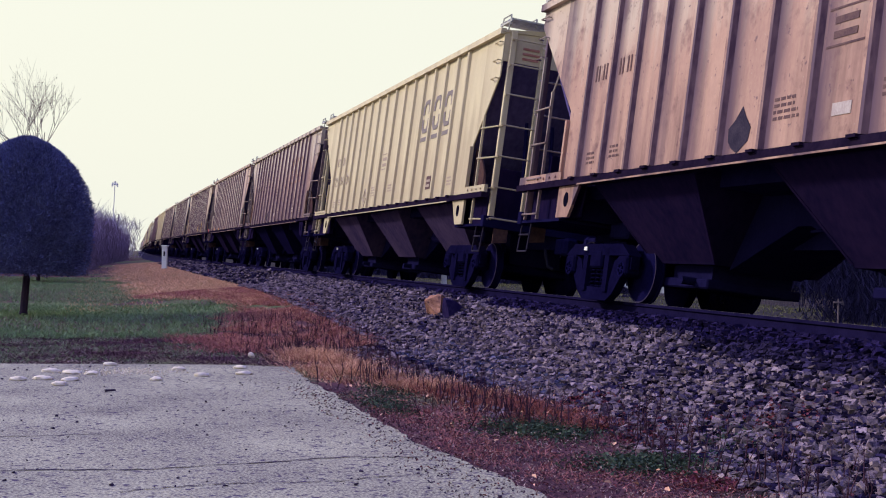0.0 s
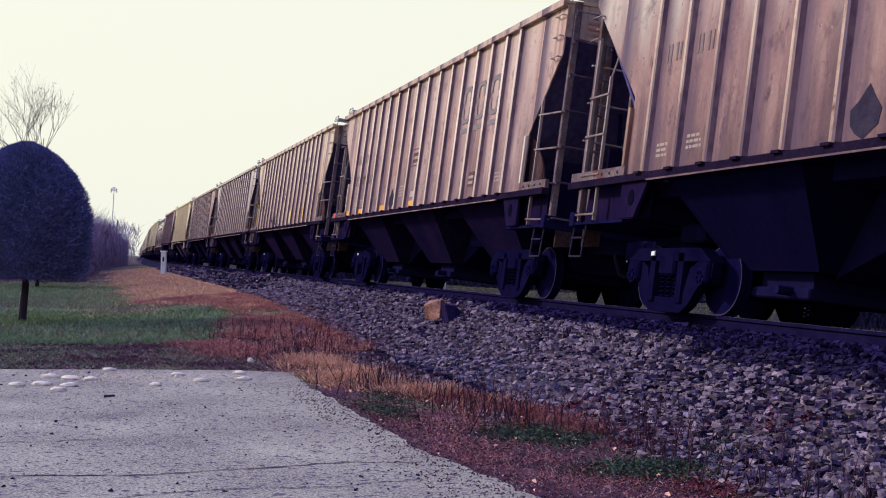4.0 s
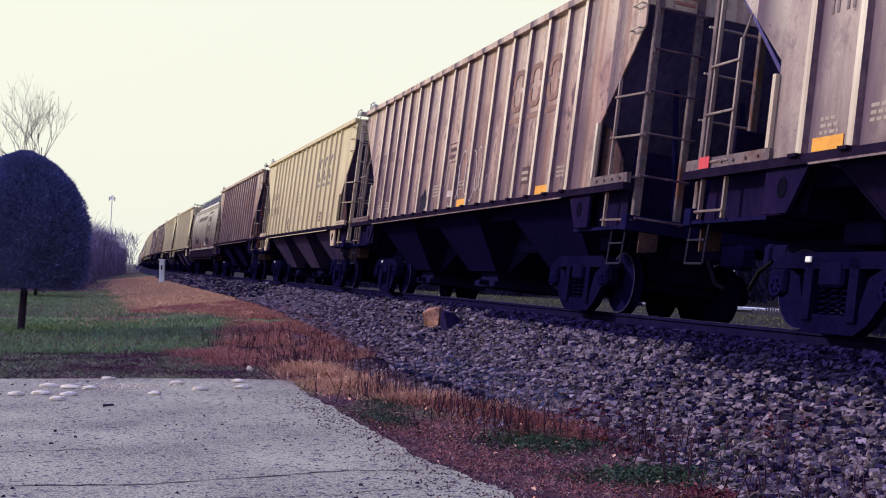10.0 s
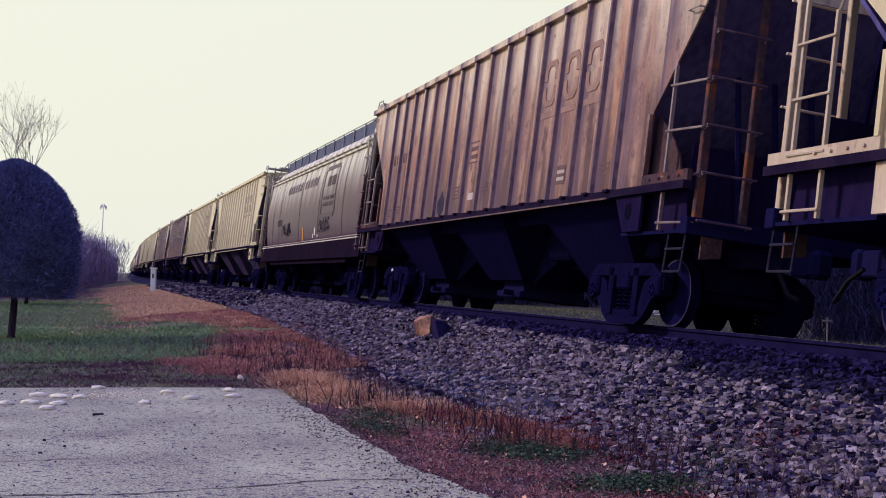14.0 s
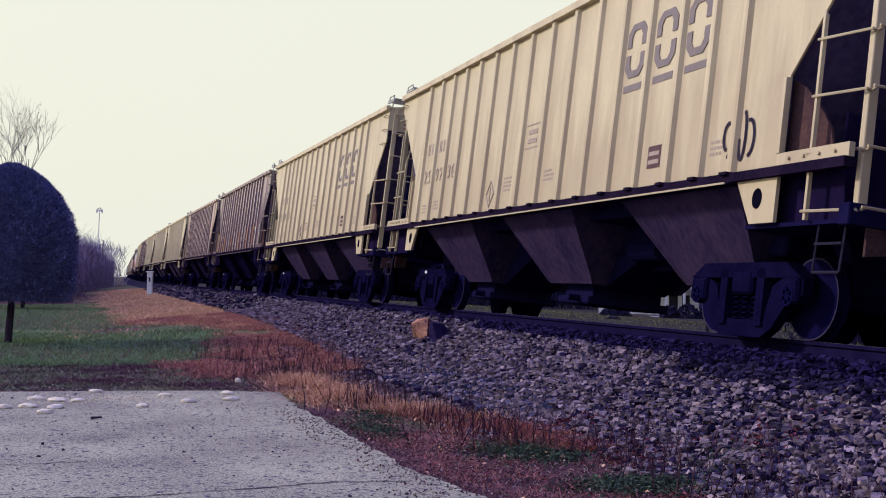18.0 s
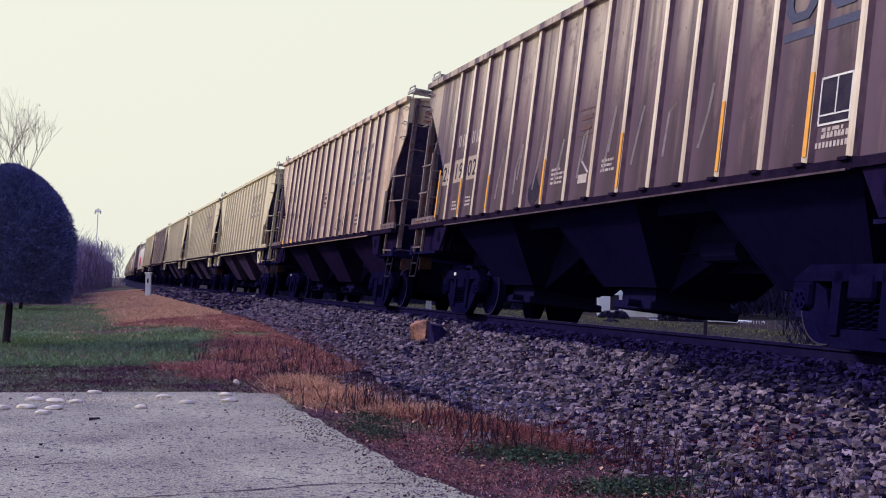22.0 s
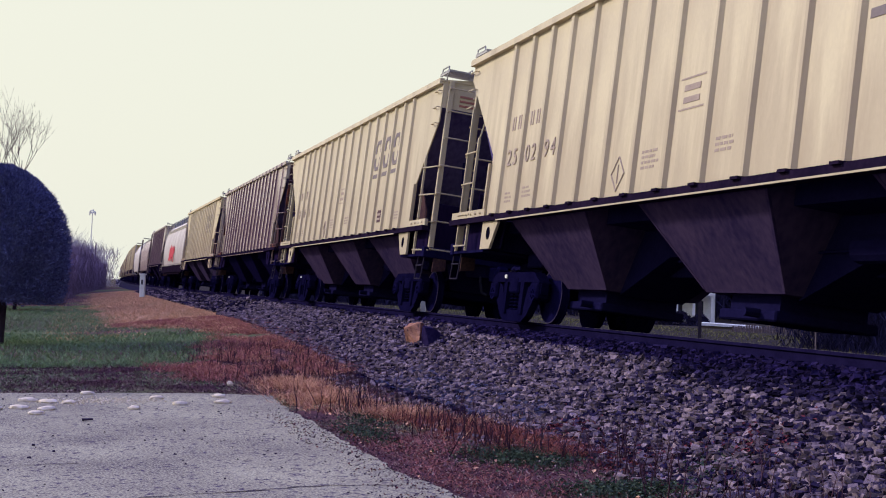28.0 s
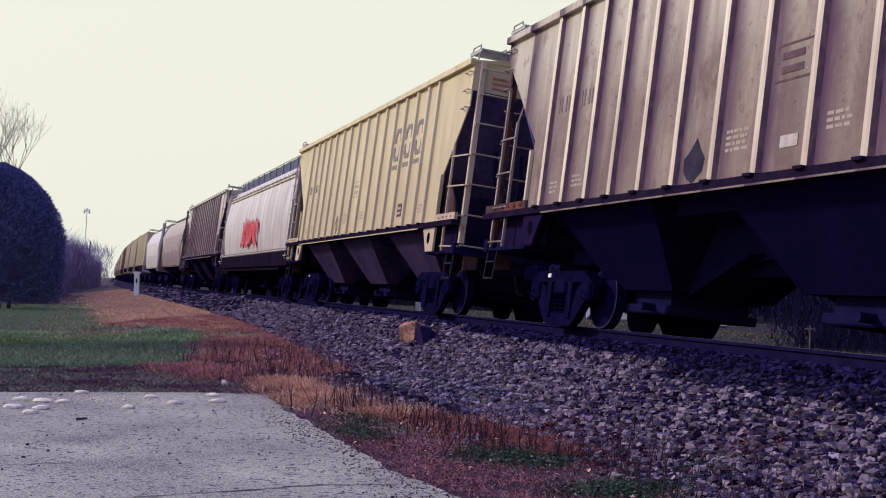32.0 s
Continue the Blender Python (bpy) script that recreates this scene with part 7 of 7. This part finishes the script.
for k in range(60):
    q = a.lerp(b, k / 59)
    bm = B()
    box(bm, q.x - 0.085, q.x + 0.085, q.y - 0.02, q.y + 0.02, q.z, q.z + rg.uniform(0.95, 1.25))
    part("board", bm, TIMBER, fence)
for zz in (0.3, 0.8):
    bm = B()
    bar(bm, a + Vector((0, 0.06, zz)), b + Vector((0, 0.06, zz)), 0.05, 4)
    part("stringer", bm, TIMBER, fence)
tagged(fence, "weathered board fence with uneven boards", "fence")

# road sign, poles and a small white marker seen under the cars
sg = new("speed_sign")
p = Vector((14.1, 59.9, -1.35))
sg.matrix_basis = pose(p.x, p.y, p.z, 0, 0, -14)
bm = B()
box(bm, -0.09, 0.09, -0.03, 0.03, -0.2, 3.0)
part("pole", bm, DARKWOOD, sg)
bm = B()
box(bm, -0.29, 0.29, -0.06, -0.04, 2.50, 3.16, 0.004)
part("panel", bm, WHITEPAINT, sg)
cu = bpy.data.curves.new("digits", "FONT")
cu.body, cu.size, cu.extrude, cu.align_x = "25", 0.46, 0.003, "CENTER"
tmp = bpy.data.objects.new("digits", cu)
me = bpy.data.meshes.new_from_object(tmp)
bpy.data.objects.remove(tmp)
me.materials.clear()
dg = mesh_part("digits", me, BLACKPAINT, sg, "black numerals 25")
dg.matrix_basis = pose(0, -0.066, 2.59, 90, 0, 0)
tagged(sg, "white road sign with black numerals on a dark pole", "sign")
pl = new("cross_post")
pl.location = (16.7, 50.0, -1.05)
bm = B()
bar(bm, (0, 0, -0.5), (0, 0, 1.15), 0.03, 8)
part("shaft", bm, TIMBER, pl)
bm = B()
box(bm, -0.2, 0.2, -0.03, 0.03, 0.98, 1.05)
part("crossarm", bm, TIMBER, pl)
tagged(pl, "thin pale post with a short crossarm", "post")
mk = new("white_marker")
mk.location = beside(-3.1, 36.6, ground_z(-3.1, 36.6))
bm = B()
box(bm, -0.09, 0.09, -0.05, 0.05, -0.1, 0.95, 0.02)
part("panel", bm, WHITEPAINT, mk)
tagged(mk, "small white marker beyond the rails", "marker")
for (px, dist, tall) in ((-27.95, 150, 9.6), (-27.6, 130, 5.4)):
    pl = new("utility_pole")
    p = at_view(px, dist, -0.2)
    pl.location = p
    bm = B()
    bar(bm, (0, 0, -0.3), (0.25 if tall > 5 else 0, 0, tall), 0.07, 8, 0.05)
    part("shaft", bm, WHITEPAINT if tall > 6 else BRUSH, pl)
    if tall > 6:
        bm = B()
        for k in range(6):
            a = k * math.pi / 3
            box(bm, 0.25 + 0.34 * math.cos(a) - 0.05, 0.25 + 0.34 * math.cos(a) + 0.05, 0.34 * math.sin(a) - 0.05, 0.34 * math.sin(a) + 0.05, tall - 0.35 + 0.12 * (k % 3), tall + 0.10 + 0.12 * (k % 3))
            bar(bm, (0.25, 0, tall), (0.25 + 0.40 * math.cos(a), 0.40 * math.sin(a), tall), 0.03, 4)
        part("lamp_cluster", bm, WHITEPAINT, pl, "cluster of floodlights")
    tagged(pl, "tall pale utility pole far down the line" if tall > 5 else "short dark utility pole far down the line", "pole")

# woods that close the far side, raised to hide sky under the cars
far = []
for k in range(150):
    d = rg.uniform(150, 240)
    p = at_view(rg.uniform(-12, 75), d, -2.3)
    far.append((p.x, p.y, p.z, rg.uniform(6, 8) + 13 * smooth(2, 18, p.x / p.y * 100), rg.uniform(4, 7)))
stuff(thicket("far_woods", far, 10, GROVE, 1300, 21, blade=0.08), "dense dark woods beyond the houses", "woods")
near_trees = []
for k in range(46):
    p = at_view(rg.uniform(37, 75), rg.uniform(58, 95), -2.2)
    near_trees.append((p.x, p.y, p.z, rg.uniform(8, 12), rg.uniform(2, 4)))
stuff(thicket("bare_grove", near_trees, 8, GROVE, 6000, 22, reach=0.4, blade=0.028), "dark leafless grove beyond the track", "grove")
field = mesh_part("field_grass", blades("field_grass", 26000, area(-60, -9, 25, 150, 1.0, 1.0), FIELD, 0.10, 0.035), None)
stuff(field, "yellowish green rough grass beyond the track", "grass")


def run_at(t):
    """Metres that the train has run by t seconds."""
    return PACE * t - float(np.interp(t, [a for a, _ in SLIP], [b for _, b in SLIP]))


def motions():
    """The train rolls past at an even pace; every car follows the line of the rails, and its wheels turn while it is near."""
    for car, s in CAR_SET:
        walk(car, [(t, seat(s - PACE * t + slip)) for t, slip in SLIP])
    for car, s in CAR_SET[:len(CARS)]:
        a, b = max(0.0, (s - 42) / PACE), min(32.0, (s + 22) / PACE)
        if b <= a:
            continue
        times = [k / 15 for k in range(math.ceil(a * 15), math.floor(b * 15) + 1)]
        for wheel in [o for o in car.children_recursive if o.name.startswith("wheelset")]:
            y = wheel.location.y
            rows = [(t, pose(0, y, 0.42, math.degrees(run_at(t) / 0.42) % 360)) for t in times]
            rows = ([(0.0, rows[0][1])] if times[0] > 0 else []) + rows + ([(32.0, rows[-1][1])] if times[-1] < 32 else [])
            walk(wheel, rows)


motions()
